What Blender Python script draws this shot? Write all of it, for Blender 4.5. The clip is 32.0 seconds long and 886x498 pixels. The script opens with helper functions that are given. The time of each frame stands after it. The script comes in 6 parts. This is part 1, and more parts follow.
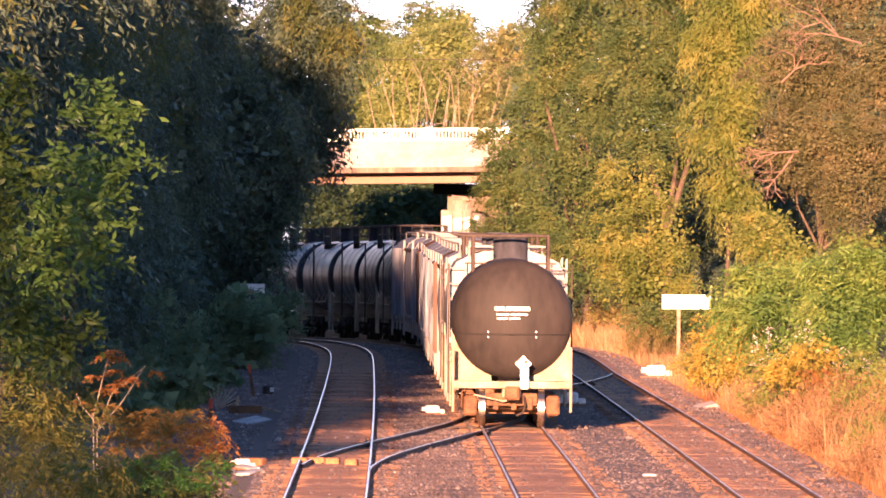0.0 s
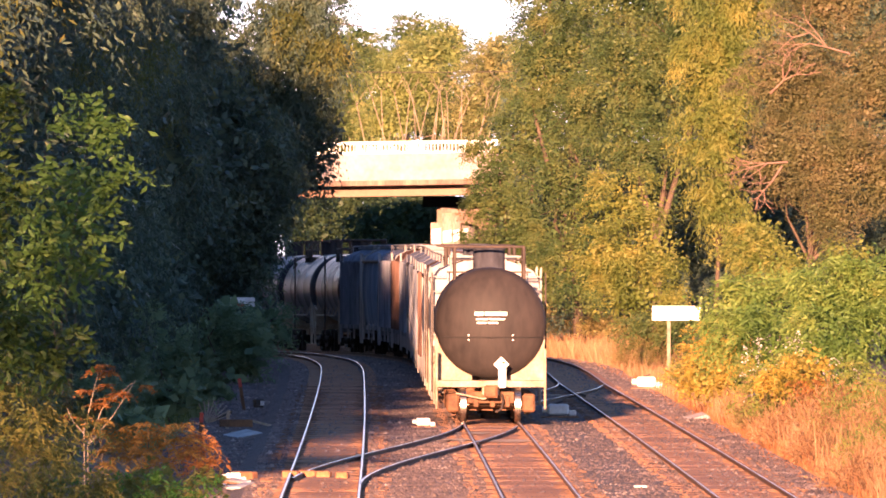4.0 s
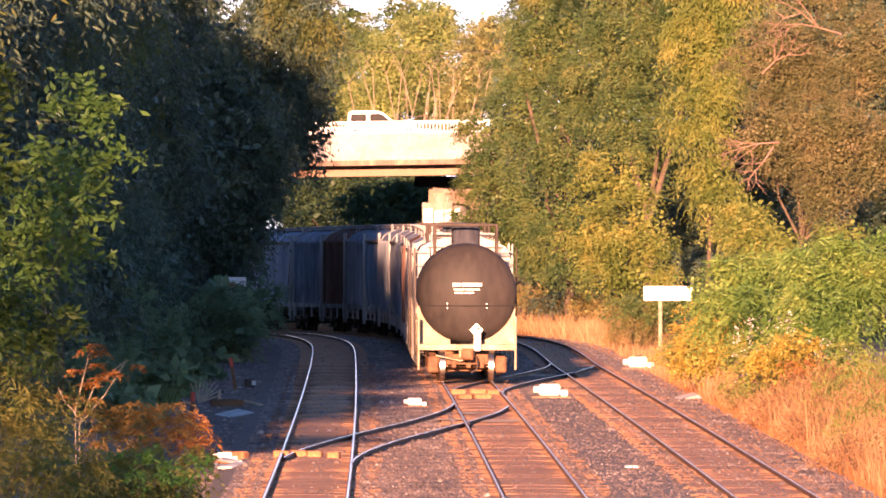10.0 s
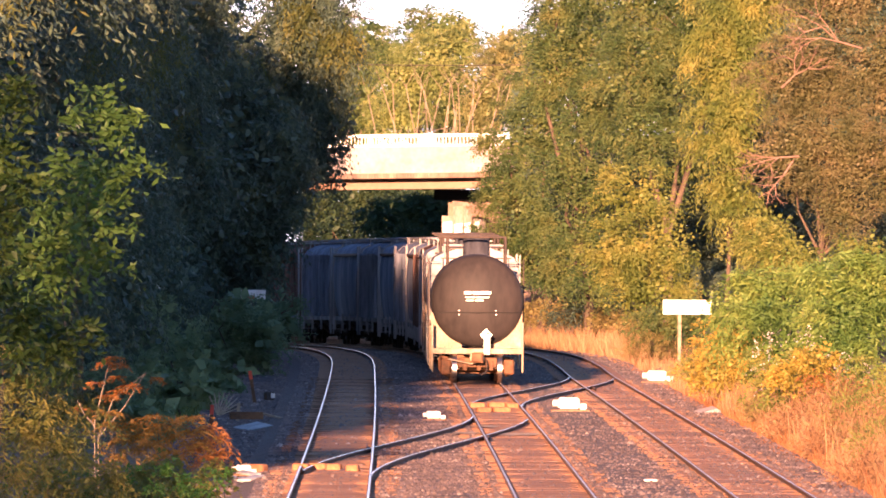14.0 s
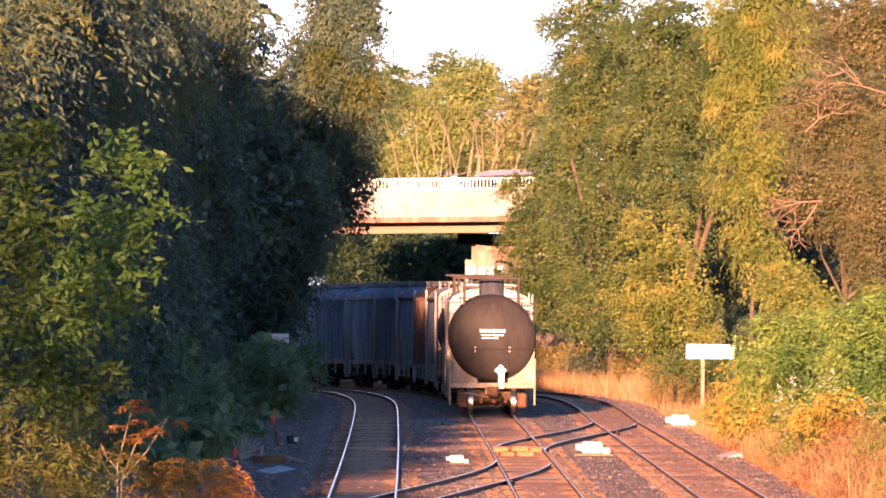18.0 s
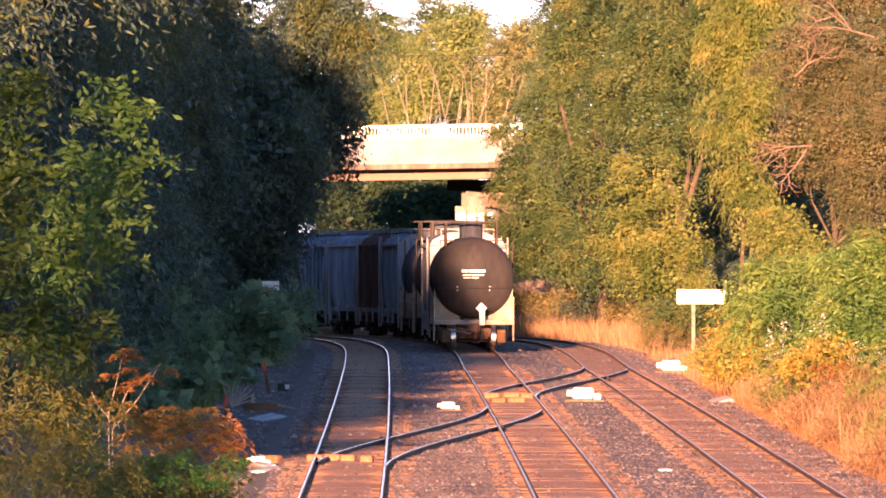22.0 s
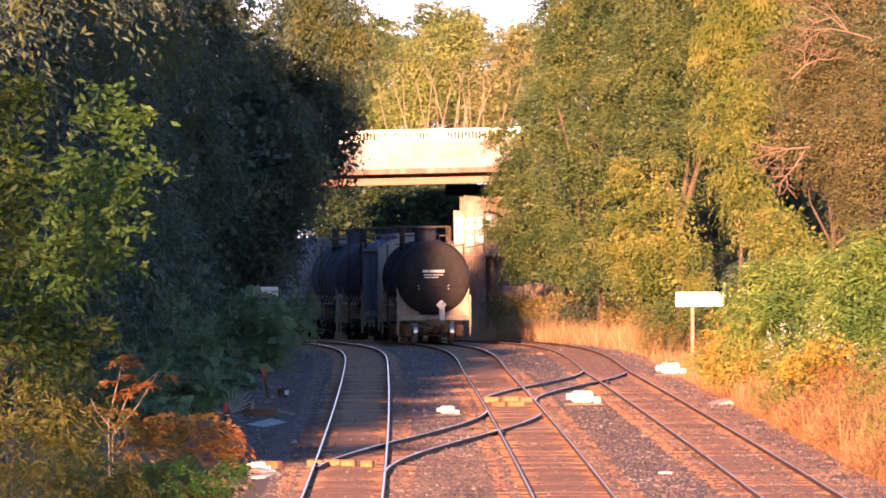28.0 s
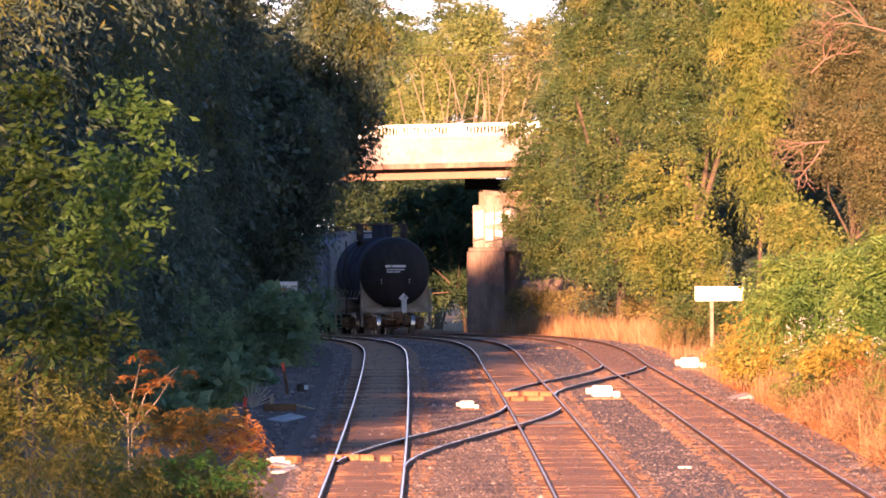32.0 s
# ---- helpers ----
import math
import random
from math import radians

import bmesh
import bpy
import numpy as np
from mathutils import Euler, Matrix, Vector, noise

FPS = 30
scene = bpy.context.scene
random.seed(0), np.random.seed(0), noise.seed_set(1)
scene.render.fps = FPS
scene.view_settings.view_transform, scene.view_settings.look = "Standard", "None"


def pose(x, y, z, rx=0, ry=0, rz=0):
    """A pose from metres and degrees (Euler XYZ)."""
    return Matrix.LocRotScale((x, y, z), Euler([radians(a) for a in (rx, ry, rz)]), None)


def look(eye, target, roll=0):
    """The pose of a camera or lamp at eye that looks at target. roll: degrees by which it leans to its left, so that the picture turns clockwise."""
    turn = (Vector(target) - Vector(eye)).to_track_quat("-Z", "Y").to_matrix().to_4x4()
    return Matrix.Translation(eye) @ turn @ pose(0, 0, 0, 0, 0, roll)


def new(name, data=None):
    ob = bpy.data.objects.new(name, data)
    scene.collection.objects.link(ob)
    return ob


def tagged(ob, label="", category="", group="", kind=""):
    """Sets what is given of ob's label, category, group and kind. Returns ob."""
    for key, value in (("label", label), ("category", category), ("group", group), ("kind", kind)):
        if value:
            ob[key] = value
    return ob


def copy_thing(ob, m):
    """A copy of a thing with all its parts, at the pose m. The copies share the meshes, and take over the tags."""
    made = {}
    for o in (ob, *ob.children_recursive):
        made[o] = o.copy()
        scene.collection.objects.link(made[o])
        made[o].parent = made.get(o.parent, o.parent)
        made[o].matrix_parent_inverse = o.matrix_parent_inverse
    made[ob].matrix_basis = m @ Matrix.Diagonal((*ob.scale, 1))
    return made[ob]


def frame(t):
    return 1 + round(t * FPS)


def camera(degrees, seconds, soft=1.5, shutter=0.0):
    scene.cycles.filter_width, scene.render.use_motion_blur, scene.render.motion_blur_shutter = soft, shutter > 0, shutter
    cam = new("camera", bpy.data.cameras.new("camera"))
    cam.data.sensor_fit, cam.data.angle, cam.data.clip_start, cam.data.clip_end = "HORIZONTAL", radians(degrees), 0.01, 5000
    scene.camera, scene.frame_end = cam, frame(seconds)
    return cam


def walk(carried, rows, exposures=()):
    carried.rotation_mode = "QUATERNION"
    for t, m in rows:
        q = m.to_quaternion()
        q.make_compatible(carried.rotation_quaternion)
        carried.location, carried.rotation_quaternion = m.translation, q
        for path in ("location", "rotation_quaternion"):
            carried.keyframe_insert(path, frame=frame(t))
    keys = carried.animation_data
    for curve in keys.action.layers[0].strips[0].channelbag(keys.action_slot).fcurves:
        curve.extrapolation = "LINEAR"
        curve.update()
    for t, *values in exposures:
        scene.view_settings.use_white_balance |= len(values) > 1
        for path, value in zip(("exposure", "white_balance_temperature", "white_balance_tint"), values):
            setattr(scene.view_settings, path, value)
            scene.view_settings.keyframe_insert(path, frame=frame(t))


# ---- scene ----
# A telephoto view down three curving railway tracks; x is across, y is along the line, z is up from the tie tops.
cam = camera(3.0, 32.0, soft=1.7)
EYE = Vector((0.0, 0.0, 5.38))
# seconds, turn to the left, tilt up, lean, in degrees
PATH = [
(0.0, -0.0743, -0.1072, 0.408), (0.5, -0.0748, -0.0939, 0.383), (1.0, -0.0735, -0.0771, 0.310), (1.5, -0.0746, -0.0645, 0.263), 
(2.0, -0.0912, -0.0624, 0.227), (2.5, -0.0981, -0.0603, 0.206), (3.0, -0.1049, -0.0600, 0.154), (3.5, -0.1081, -0.0627, 0.121), 
(5.5, -0.1083, -0.0668, 0.015), (6.0, -0.1112, -0.0756, 0.042), (6.5, -0.1114, -0.0883, 0.088), (7.0, -0.1139, -0.1001, 0.153), 
(7.5, -0.1126, -0.1133, 0.205), (8.0, -0.1158, -0.1254, 0.250), (8.5, -0.1246, -0.1304, 0.264), (9.0, -0.1331, -0.1311, 0.261), 
(9.5, -0.1403, -0.1315, 0.216), (10.0, -0.1377, -0.1324, 0.163), (10.5, -0.1332, -0.1365, 0.108), (11.0, -0.1260, -0.1473, 0.100), 
(11.5, -0.1170, -0.1573, 0.095), (12.0, -0.1086, -0.1597, 0.129), (12.5, -0.1084, -0.1618, 0.142), (13.0, -0.0994, -0.1535, 0.188), 
(13.5, -0.0866, -0.1305, 0.225), (14.0, -0.0716, -0.0879, 0.290), (14.5, -0.0509, -0.0249, 0.317), (15.0, -0.0284, 0.0473, 0.361), 
(15.5, -0.0077, 0.1102, 0.372), (16.5, 0.0002, 0.1661, 0.391), (17.5, 0.0081, 0.1072, 0.411), (18.0, 0.0083, 0.0606, 0.382), 
(18.5, 0.0161, 0.0071, 0.314), (19.0, 0.0236, -0.0259, 0.224), (19.5, 0.0298, -0.0546, 0.144), (20.0, 0.0273, -0.0821, 0.074), 
(20.5, 0.0143, -0.1019, 0.040), (21.0, -0.0000, -0.1110, 0.014), (21.5, -0.0175, -0.1167, 0.040), (22.0, -0.0259, -0.1201, 0.071), 
(22.5, -0.0348, -0.1212, 0.104), (23.0, -0.0404, -0.1185, 0.089), (23.5, -0.0440, -0.1123, 0.062), (24.0, -0.0471, -0.1088, -0.012), 
(24.5, -0.0482, -0.1074, -0.097), (25.0, -0.0527, -0.1081, -0.104), (25.5, -0.0467, -0.1097, -0.099), (27.5, -0.0478, -0.1027, -0.336), 
(28.0, -0.0308, -0.1052, -0.347), (28.5, -0.0117, -0.1109, -0.359), (29.0, 0.0056, -0.1119, -0.382), (29.5, 0.0148, -0.1093, -0.386), 
(30.0, 0.0166, -0.1104, -0.413), (30.5, 0.0182, -0.1065, -0.399), (31.0, 0.0199, -0.1071, -0.396), (31.5, 0.0265, -0.1141, -0.391), 
(32.0, 0.0346, -0.1228, -0.400), 
]


def aim(turn, tilt, lean):
    a, b = radians(turn), radians(tilt)
    way = Vector((-math.sin(a) * math.cos(b), math.cos(a) * math.cos(b), math.sin(b)))
    return look(EYE, EYE + way * 500.0, lean)


walk(cam, [(t, aim(a, b, c)) for t, a, b, c in PATH], [(0.0, 2.58, 5850.0, 32.0), (32.0, 2.58, 5850.0, 32.0)])

# ---- light: a low evening sun from behind and to the left ----
SUN_SIDE, SUN_HIGH = radians(6.2), radians(7.5)
world = bpy.data.worlds.new("evening_sky")
scene.world = world
world.use_nodes = True
wn = world.node_tree.nodes
sky = wn.new("ShaderNodeTexSky")
sky.sky_type = "NISHITA"
sky.sun_disc = False
sky.sun_elevation = SUN_HIGH
sky.sun_rotation = math.pi + SUN_SIDE
sky.air_density = 1.0
sky.dust_density = 0.3
sky.ozone_density = 3.0
world.node_tree.links.new(sky.outputs[0], wn["Background"].inputs[0])
wn["Background"].inputs[1].default_value = 0.055
sun_data = bpy.data.lights.new("sun", "SUN")
sun_data.energy = 5.0
sun_data.angle = radians(0.6)
sun_data.color = (1.0, 0.512, 0.225)
sun = new("sun", sun_data)
sun.matrix_world = look((-80 * math.sin(SUN_SIDE), -80 * math.cos(SUN_SIDE), 80 * math.tan(SUN_HIGH) + 20), (0, 0, 20))

# ---- materials ----
def surface(name, dark, light, scale=3.0, rough=0.8, bump=0.3, metal=0.0, fine=9.0, spread=0.5, gloss=0.5, stretch=(1, 1, 1)):
    """A surface of two colours mixed by noise at two scales, with fine relief and uneven gloss."""
    m = bpy.data.materials.new(name)
    m.use_nodes = True
    n, l = m.node_tree.nodes, m.node_tree.links
    p = n["Principled BSDF"]
    co = n.new("ShaderNodeTexCoord")
    mp = n.new("ShaderNodeMapping")
    mp.inputs["Scale"].default_value = stretch
    l.new(co.outputs["Object"], mp.inputs[0])
    a, b = n.new("ShaderNodeTexNoise"), n.new("ShaderNodeTexNoise")
    for tex, s in ((a, scale), (b, scale * fine)):
        l.new(mp.outputs[0], tex.inputs["Vector"])
        tex.inputs["Scale"].default_value = s
        tex.inputs["Detail"].default_value = 4
    mix = n.new("ShaderNodeMath")
    mix.operation = "MULTIPLY_ADD"
    l.new(b.outputs[0], mix.inputs[0])
    mix.inputs[1].default_value = 0.6
    l.new(a.outputs[0], mix.inputs[2])
    ramp = n.new("ShaderNodeValToRGB")
    ramp.color_ramp.elements[0].position = 0.8 - spread / 2
    ramp.color_ramp.elements[1].position = 0.8 + spread / 2
    ramp.color_ramp.elements[0].color = (*dark, 1)
    ramp.color_ramp.elements[1].color = (*light, 1)
    l.new(mix.outputs[0], ramp.inputs[0])
    l.new(ramp.outputs[0], p.inputs["Base Color"])
    rg = n.new("ShaderNodeMapRange")
    rg.inputs["To Min"].default_value = max(rough - 0.12, 0.02)
    rg.inputs["To Max"].default_value = min(rough + 0.12, 1.0)
    l.new(b.outputs[0], rg.inputs[0])
    l.new(rg.outputs[0], p.inputs["Roughness"])
    p.inputs["Metallic"].default_value = metal
    p.inputs["Specular IOR Level"].default_value = gloss
    if bump:
        bp = n.new("ShaderNodeBump")
        bp.inputs["Strength"].default_value = bump
        bp.inputs["Distance"].default_value = 0.05
        l.new(b.outputs[0], bp.inputs["Height"])
        l.new(bp.outputs[0], p.inputs["Normal"])
    return m


def leafage(name, colours, through_light=0.45, rough=0.55):
    """Leaves: each one takes its own tint, and lets some light through."""
    m = bpy.data.materials.new(name)
    m.use_nodes = True
    n, l = m.node_tree.nodes, m.node_tree.links
    p = n["Principled BSDF"]
    geo = n.new("ShaderNodeNewGeometry")
    ramp = n.new("ShaderNodeValToRGB")
    ramp.color_ramp.elements[0].color = (*colours[0], 1)
    ramp.color_ramp.elements[1].color = (*colours[-1], 1)
    for i, c in enumerate(colours[1:-1]):
        e = ramp.color_ramp.elements.new((i + 1) / (len(colours) - 1))
        e.color = (*c, 1)
    # tint by leaf and by patch of the crown
    co = n.new("ShaderNodeTexCoord")
    patch = n.new("ShaderNodeTexNoise")
    patch.inputs["Scale"].default_value = 0.8
    l.new(co.outputs["Object"], patch.inputs["Vector"])
    ad = n.new("ShaderNodeMath")
    ad.operation = "MULTIPLY_ADD"
    l.new(geo.outputs["Random Per Island"], ad.inputs[0])
    ad.inputs[1].default_value = 0.22
    sub = n.new("ShaderNodeMath")
    sub.operation = "MULTIPLY_ADD"
    l.new(patch.outputs[0], sub.inputs[0])
    sub.inputs[1].default_value = 1.7
    sub.inputs[2].default_value = -0.47
    l.new(sub.outputs[0], ad.inputs[2])
    l.new(ad.outputs[0], ramp.inputs[0])
    l.new(ramp.outputs[0], p.inputs["Base Color"])
    p.inputs["Roughness"].default_value = rough
    p.inputs["Specular IOR Level"].default_value = 0.35
    tr = n.new("ShaderNodeBsdfTranslucent")
    l.new(ramp.outputs[0], tr.inputs[0])
    mx = n.new("ShaderNodeMixShader")
    mx.inputs[0].default_value = through_light
    l.new(p.outputs[0], mx.inputs[1])
    l.new(tr.outputs[0], mx.inputs[2])
    l.new(mx.outputs[0], n["Material Output"].inputs[0])
    return m


GROUND = surface("earth_with_dry_grass", (0.07, 0.055, 0.03), (0.18, 0.13, 0.06), 0.4, 0.95, 0.6)
BALLAST = surface("crushed_stone", (0.045, 0.037, 0.039), (0.22, 0.155, 0.135), 0.8, 0.9, 0.9, fine=14)
STONES = leafage("ballast_stones", [(0.04, 0.036, 0.042), (0.11, 0.085, 0.08), (0.23, 0.17, 0.145), (0.52, 0.44, 0.37)], 0.0, 0.85)
RUSTDUST = surface("rust_stained_stone", (0.17, 0.065, 0.028), (0.39, 0.185, 0.08), 0.9, 0.9, 0.8, fine=12)
TIE = surface("weathered_tie", (0.12, 0.062, 0.036), (0.27, 0.15, 0.09), 1.5, 0.9, 0.5)
RUST = surface("rusty_rail_side", (0.06, 0.03, 0.02), (0.2, 0.1, 0.055), 2.0, 0.8, 0.3)
RAILTOP = surface("polished_rail_head", (0.35, 0.33, 0.31), (0.55, 0.53, 0.5), 0.6, 0.32, 0.0, 1.0)
# worn head, its colour brightened to stand in for reflected sky
DULLTOP = surface("worn_sky_bright_rail_head", (0.25, 0.17, 0.13), (0.55, 0.44, 0.36), 0.6, 0.45, 0.0, 0.4)
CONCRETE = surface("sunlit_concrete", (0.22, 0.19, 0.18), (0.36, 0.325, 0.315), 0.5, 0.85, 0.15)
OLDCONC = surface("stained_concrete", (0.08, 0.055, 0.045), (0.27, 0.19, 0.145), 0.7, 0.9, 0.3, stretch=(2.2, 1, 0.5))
DARKSTONE = surface("dark_and_shaded_stone", (0.03, 0.026, 0.028), (0.12, 0.095, 0.09), 0.9, 0.95, 0.9, fine=16)
PANEL = surface("scuffed_pale_concrete", (0.1, 0.075, 0.055), (0.3, 0.26, 0.22), 0.9, 0.9, 0.2, stretch=(1.6, 1, 0.6))
GIRDER = surface("painted_girder", (0.15, 0.092, 0.062), (0.24, 0.155, 0.11), 0.5, 0.7, 0.1)
WHITEP = surface("white_paint", (0.55, 0.53, 0.5), (0.78, 0.77, 0.75), 1.5, 0.55, 0.08)
ASPHALT = surface("asphalt", (0.04, 0.04, 0.042), (0.07, 0.068, 0.065), 1.0, 0.9, 0.4)
TANKBLACK = surface("dusty_black_tank", (0.017, 0.016, 0.017), (0.038, 0.033, 0.032), 0.7, 0.55, 0.05, gloss=0.12, stretch=(1, 1, 0.35))
# two bluer copies of the tank black, coloured for barrels and cars in shade
TANKDULL = surface("shaded_black_tank", (0.016, 0.016, 0.02), (0.045, 0.045, 0.055), 0.7, 0.34, 0.04, gloss=0.12, stretch=(1, 1, 0.35))
TANKSHADE = surface("matt_shaded_tank", (0.0312, 0.0338, 0.0442), (0.078, 0.0832, 0.104), 0.7, 0.6, 0.03, gloss=0.0, stretch=(1, 1, 0.35))
# running gear coloured black to stand in for shade beneath the cars
UNDERSIDE = surface("shade_black_running_gear", (0.008, 0.007, 0.007), (0.035, 0.026, 0.02), 2.0, 0.85, 0.2, gloss=0.1)
TANKBLUE = surface("matt_grey_tank", (0.045, 0.052, 0.064), (0.105, 0.117, 0.138), 0.7, 0.6, 0.03, gloss=0.0, stretch=(1, 1, 0.3))
FRAMEPALE = surface("dusty_end_frame", (0.2, 0.15, 0.1), (0.42, 0.34, 0.25), 2.0, 0.75, 0.2)
FRAMEDARK = surface("grimy_steel", (0.02, 0.016, 0.014), (0.07, 0.05, 0.04), 2.0, 0.7, 0.2)
TRUCKRUST = surface("rusty_truck", (0.05, 0.026, 0.014), (0.2, 0.095, 0.042), 3.0, 0.8, 0.3)
WHEELSTEEL = surface("worn_wheel", (0.05, 0.035, 0.025), (0.13, 0.085, 0.06), 3.0, 0.35, 0.05, 0.9)
WORNTREAD = surface("bright_wheel_tread", (0.4, 0.36, 0.32), (0.65, 0.6, 0.55), 3.0, 0.3, 0.0, 1.0)
STAKERED = surface("red_marker_paint", (0.45, 0.05, 0.03), (0.65, 0.09, 0.05), 4.0, 0.7, 0.1)
HOPGREY = surface("grey_hopper_paint", (0.105, 0.125, 0.165), (0.27, 0.3, 0.36), 0.8, 0.55, 0.06, gloss=0.0, stretch=(1, 1, 0.25))
HOPPALE = surface("pale_hopper_paint", (0.22, 0.22, 0.22), (0.4, 0.39, 0.38), 0.8, 0.55, 0.06, gloss=0.0, stretch=(1, 1, 0.25))
HOPDULL = surface("grimed_hopper_steel", (0.115, 0.122, 0.138), (0.31, 0.315, 0.325), 0.8, 0.6, 0.06, gloss=0.0, stretch=(1, 1, 0.25))
HOPBROWN = surface("brown_hopper_paint", (0.1, 0.06, 0.05), (0.2, 0.125, 0.1), 0.8, 0.6, 0.06, gloss=0.0, stretch=(1, 1, 0.25))
HOPBLUE = surface("blue_grey_hopper_paint", (0.13, 0.16, 0.22), (0.33, 0.37, 0.44), 0.8, 0.5, 0.06, gloss=0.0, stretch=(1, 1, 0.25))
BARK = surface("bark", (0.04, 0.03, 0.022), (0.12, 0.09, 0.06), 3.0, 0.95, 0.6)
PALEBARK = surface("pale_bark", (0.13, 0.1, 0.07), (0.3, 0.25, 0.18), 3.0, 0.9, 0.4)
STEMBARK = surface("smooth_grey_bark", (0.06, 0.05, 0.035), (0.14, 0.115, 0.08), 3.0, 0.9, 0.3)
LITTER = surface("soiled_white_sheet", (0.2, 0.2, 0.2), (0.42, 0.42, 0.42), 2.0, 0.6, 0.1)
DEADWOOD = surface("dead_wood", (0.14, 0.085, 0.06), (0.26, 0.17, 0.12), 3.0, 0.9, 0.3)
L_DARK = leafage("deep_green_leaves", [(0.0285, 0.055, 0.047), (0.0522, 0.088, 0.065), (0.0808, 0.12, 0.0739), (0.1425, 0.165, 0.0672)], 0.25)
L_TIP = leafage("sun_yellow_locust_leaves", [(0.035, 0.06, 0.02), (0.075, 0.1, 0.028), (0.12, 0.135, 0.034), (0.2, 0.19, 0.045)])
L_OLIVE = leafage("olive_leaves", [(0.03, 0.068, 0.026), (0.078, 0.132, 0.042), (0.148, 0.19, 0.056), (0.265, 0.265, 0.085)])
L_YELLOW = leafage("yellow_green_leaves", [(0.075, 0.12, 0.026), (0.145, 0.195, 0.04), (0.235, 0.255, 0.055), (0.36, 0.32, 0.075)])
L_HERB = leafage("fresh_green_leaves", [(0.02, 0.07, 0.012), (0.035, 0.11, 0.018), (0.055, 0.15, 0.025), (0.1, 0.19, 0.035)])
L_BRIGHT = leafage("bright_green_leaves", [(0.05, 0.115, 0.028), (0.115, 0.21, 0.045), (0.2, 0.3, 0.065), (0.33, 0.36, 0.085)])
L_MID = leafage("mid_green_leaves", [(0.0246, 0.0624, 0.0156), (0.0464, 0.1061, 0.0234), (0.0819, 0.156, 0.0312), (0.1638, 0.2184, 0.0416)])
L_TEAL = leafage("shade_dark_blue_green_leaves", [(0.018, 0.045, 0.028), (0.032, 0.068, 0.036), (0.055, 0.095, 0.042), (0.1, 0.14, 0.055)])
L_SAP = leafage("yellowing_sapling_leaves", [(0.0106, 0.032, 0.0075), (0.0235, 0.0564, 0.0112), (0.0469, 0.0847, 0.015), (0.0997, 0.1411, 0.024)])
L_WEED = leafage("dry_weed_leaves", [(0.0898, 0.069, 0.024), (0.1795, 0.1495, 0.048), (0.2793, 0.23, 0.078), (0.379, 0.345, 0.144)])
L_GOLD = leafage("golden_leaves", [(0.0975, 0.148, 0.0473), (0.1734, 0.2316, 0.0675), (0.2709, 0.3087, 0.0945), (0.4118, 0.4244, 0.162)], 0.4)
L_SUNGREEN = leafage("sunlit_poplar_leaves", [(0.08, 0.14, 0.05), (0.14, 0.21, 0.07), (0.22, 0.27, 0.09), (0.33, 0.36, 0.13)], 0.4)
L_ORANGE = leafage("orange_leaves", [(0.12, 0.08, 0.022), (0.26, 0.13, 0.03), (0.37, 0.15, 0.035), (0.36, 0.23, 0.05)])
L_FEATHER = leafage("feathery_yellow_green_leaves", [(0.045, 0.075, 0.018), (0.11, 0.135, 0.03), (0.2, 0.19, 0.042), (0.34, 0.26, 0.06)])
L_PEACH = leafage("peach_tinted_leaves", [(0.1, 0.135, 0.05), (0.18, 0.21, 0.075), (0.27, 0.265, 0.1), (0.38, 0.34, 0.14)], 0.4)
L_AMBER = leafage("amber_shrub_leaves", [(0.1716, 0.1633, 0.0325), (0.3146, 0.2673, 0.0455), (0.4576, 0.3267, 0.052), (0.6006, 0.3564, 0.065)])
L_GREYGREEN = leafage("skylit_grey_green_leaves", [(0.084, 0.145, 0.0825), (0.132, 0.2102, 0.11), (0.192, 0.2755, 0.1375), (0.264, 0.3335, 0.154)])
L_FLOWER = leafage("white_seed_heads", [(0.4, 0.38, 0.34), (0.55, 0.52, 0.46), (0.7, 0.66, 0.6)], 0.3, 0.8)
L_RUSTGOLD = leafage("gold_and_rust_leaves", [(0.13, 0.1, 0.024), (0.25, 0.16, 0.033), (0.34, 0.18, 0.036), (0.44, 0.29, 0.06)])
L_REDDISH = leafage("reddish_brown_leaves", [(0.07, 0.084, 0.036), (0.13, 0.138, 0.056), (0.19, 0.176, 0.08), (0.275, 0.218, 0.12)])
L_STRAW = leafage("dry_grass", [(0.12, 0.06, 0.028), (0.23, 0.125, 0.055), (0.33, 0.205, 0.095), (0.43, 0.32, 0.17)], 0.3, 0.7)
L_RUSTY = leafage("rusty_weeds", [(0.1, 0.045, 0.02), (0.2, 0.08, 0.03), (0.3, 0.12, 0.035), (0.32, 0.17, 0.05)], 0.3, 0.7)


# ---- small mesh tools ----
def part(name, bm, material, parent=None, label=""):
    """One mesh object out of a bmesh, under its thing."""
    me = bpy.data.meshes.new(name)
    bm.to_mesh(me)
    bm.free()
    for m in material if isinstance(material, (list, tuple)) else (material,):
        me.materials.append(m)
    ob = new(name, me)
    if parent is not None:
        ob.parent = parent
    if label:
        tagged(ob, label)
    return ob


def box(bm, x0, y0, z0, x1, y1, z1, bevel=0.0):
    made = bmesh.ops.create_cube(bm, size=1.0, matrix=Matrix.Translation(((x0 + x1) / 2, (y0 + y1) / 2, (z0 + z1) / 2)) @ Matrix.Diagonal((x1 - x0, y1 - y0, z1 - z0, 1)))
    if bevel:
        edges = list({e for v in made["verts"] for e in v.link_edges})
        bmesh.ops.bevel(bm, geom=edges, offset=bevel, segments=1, affect="EDGES")
    return bm


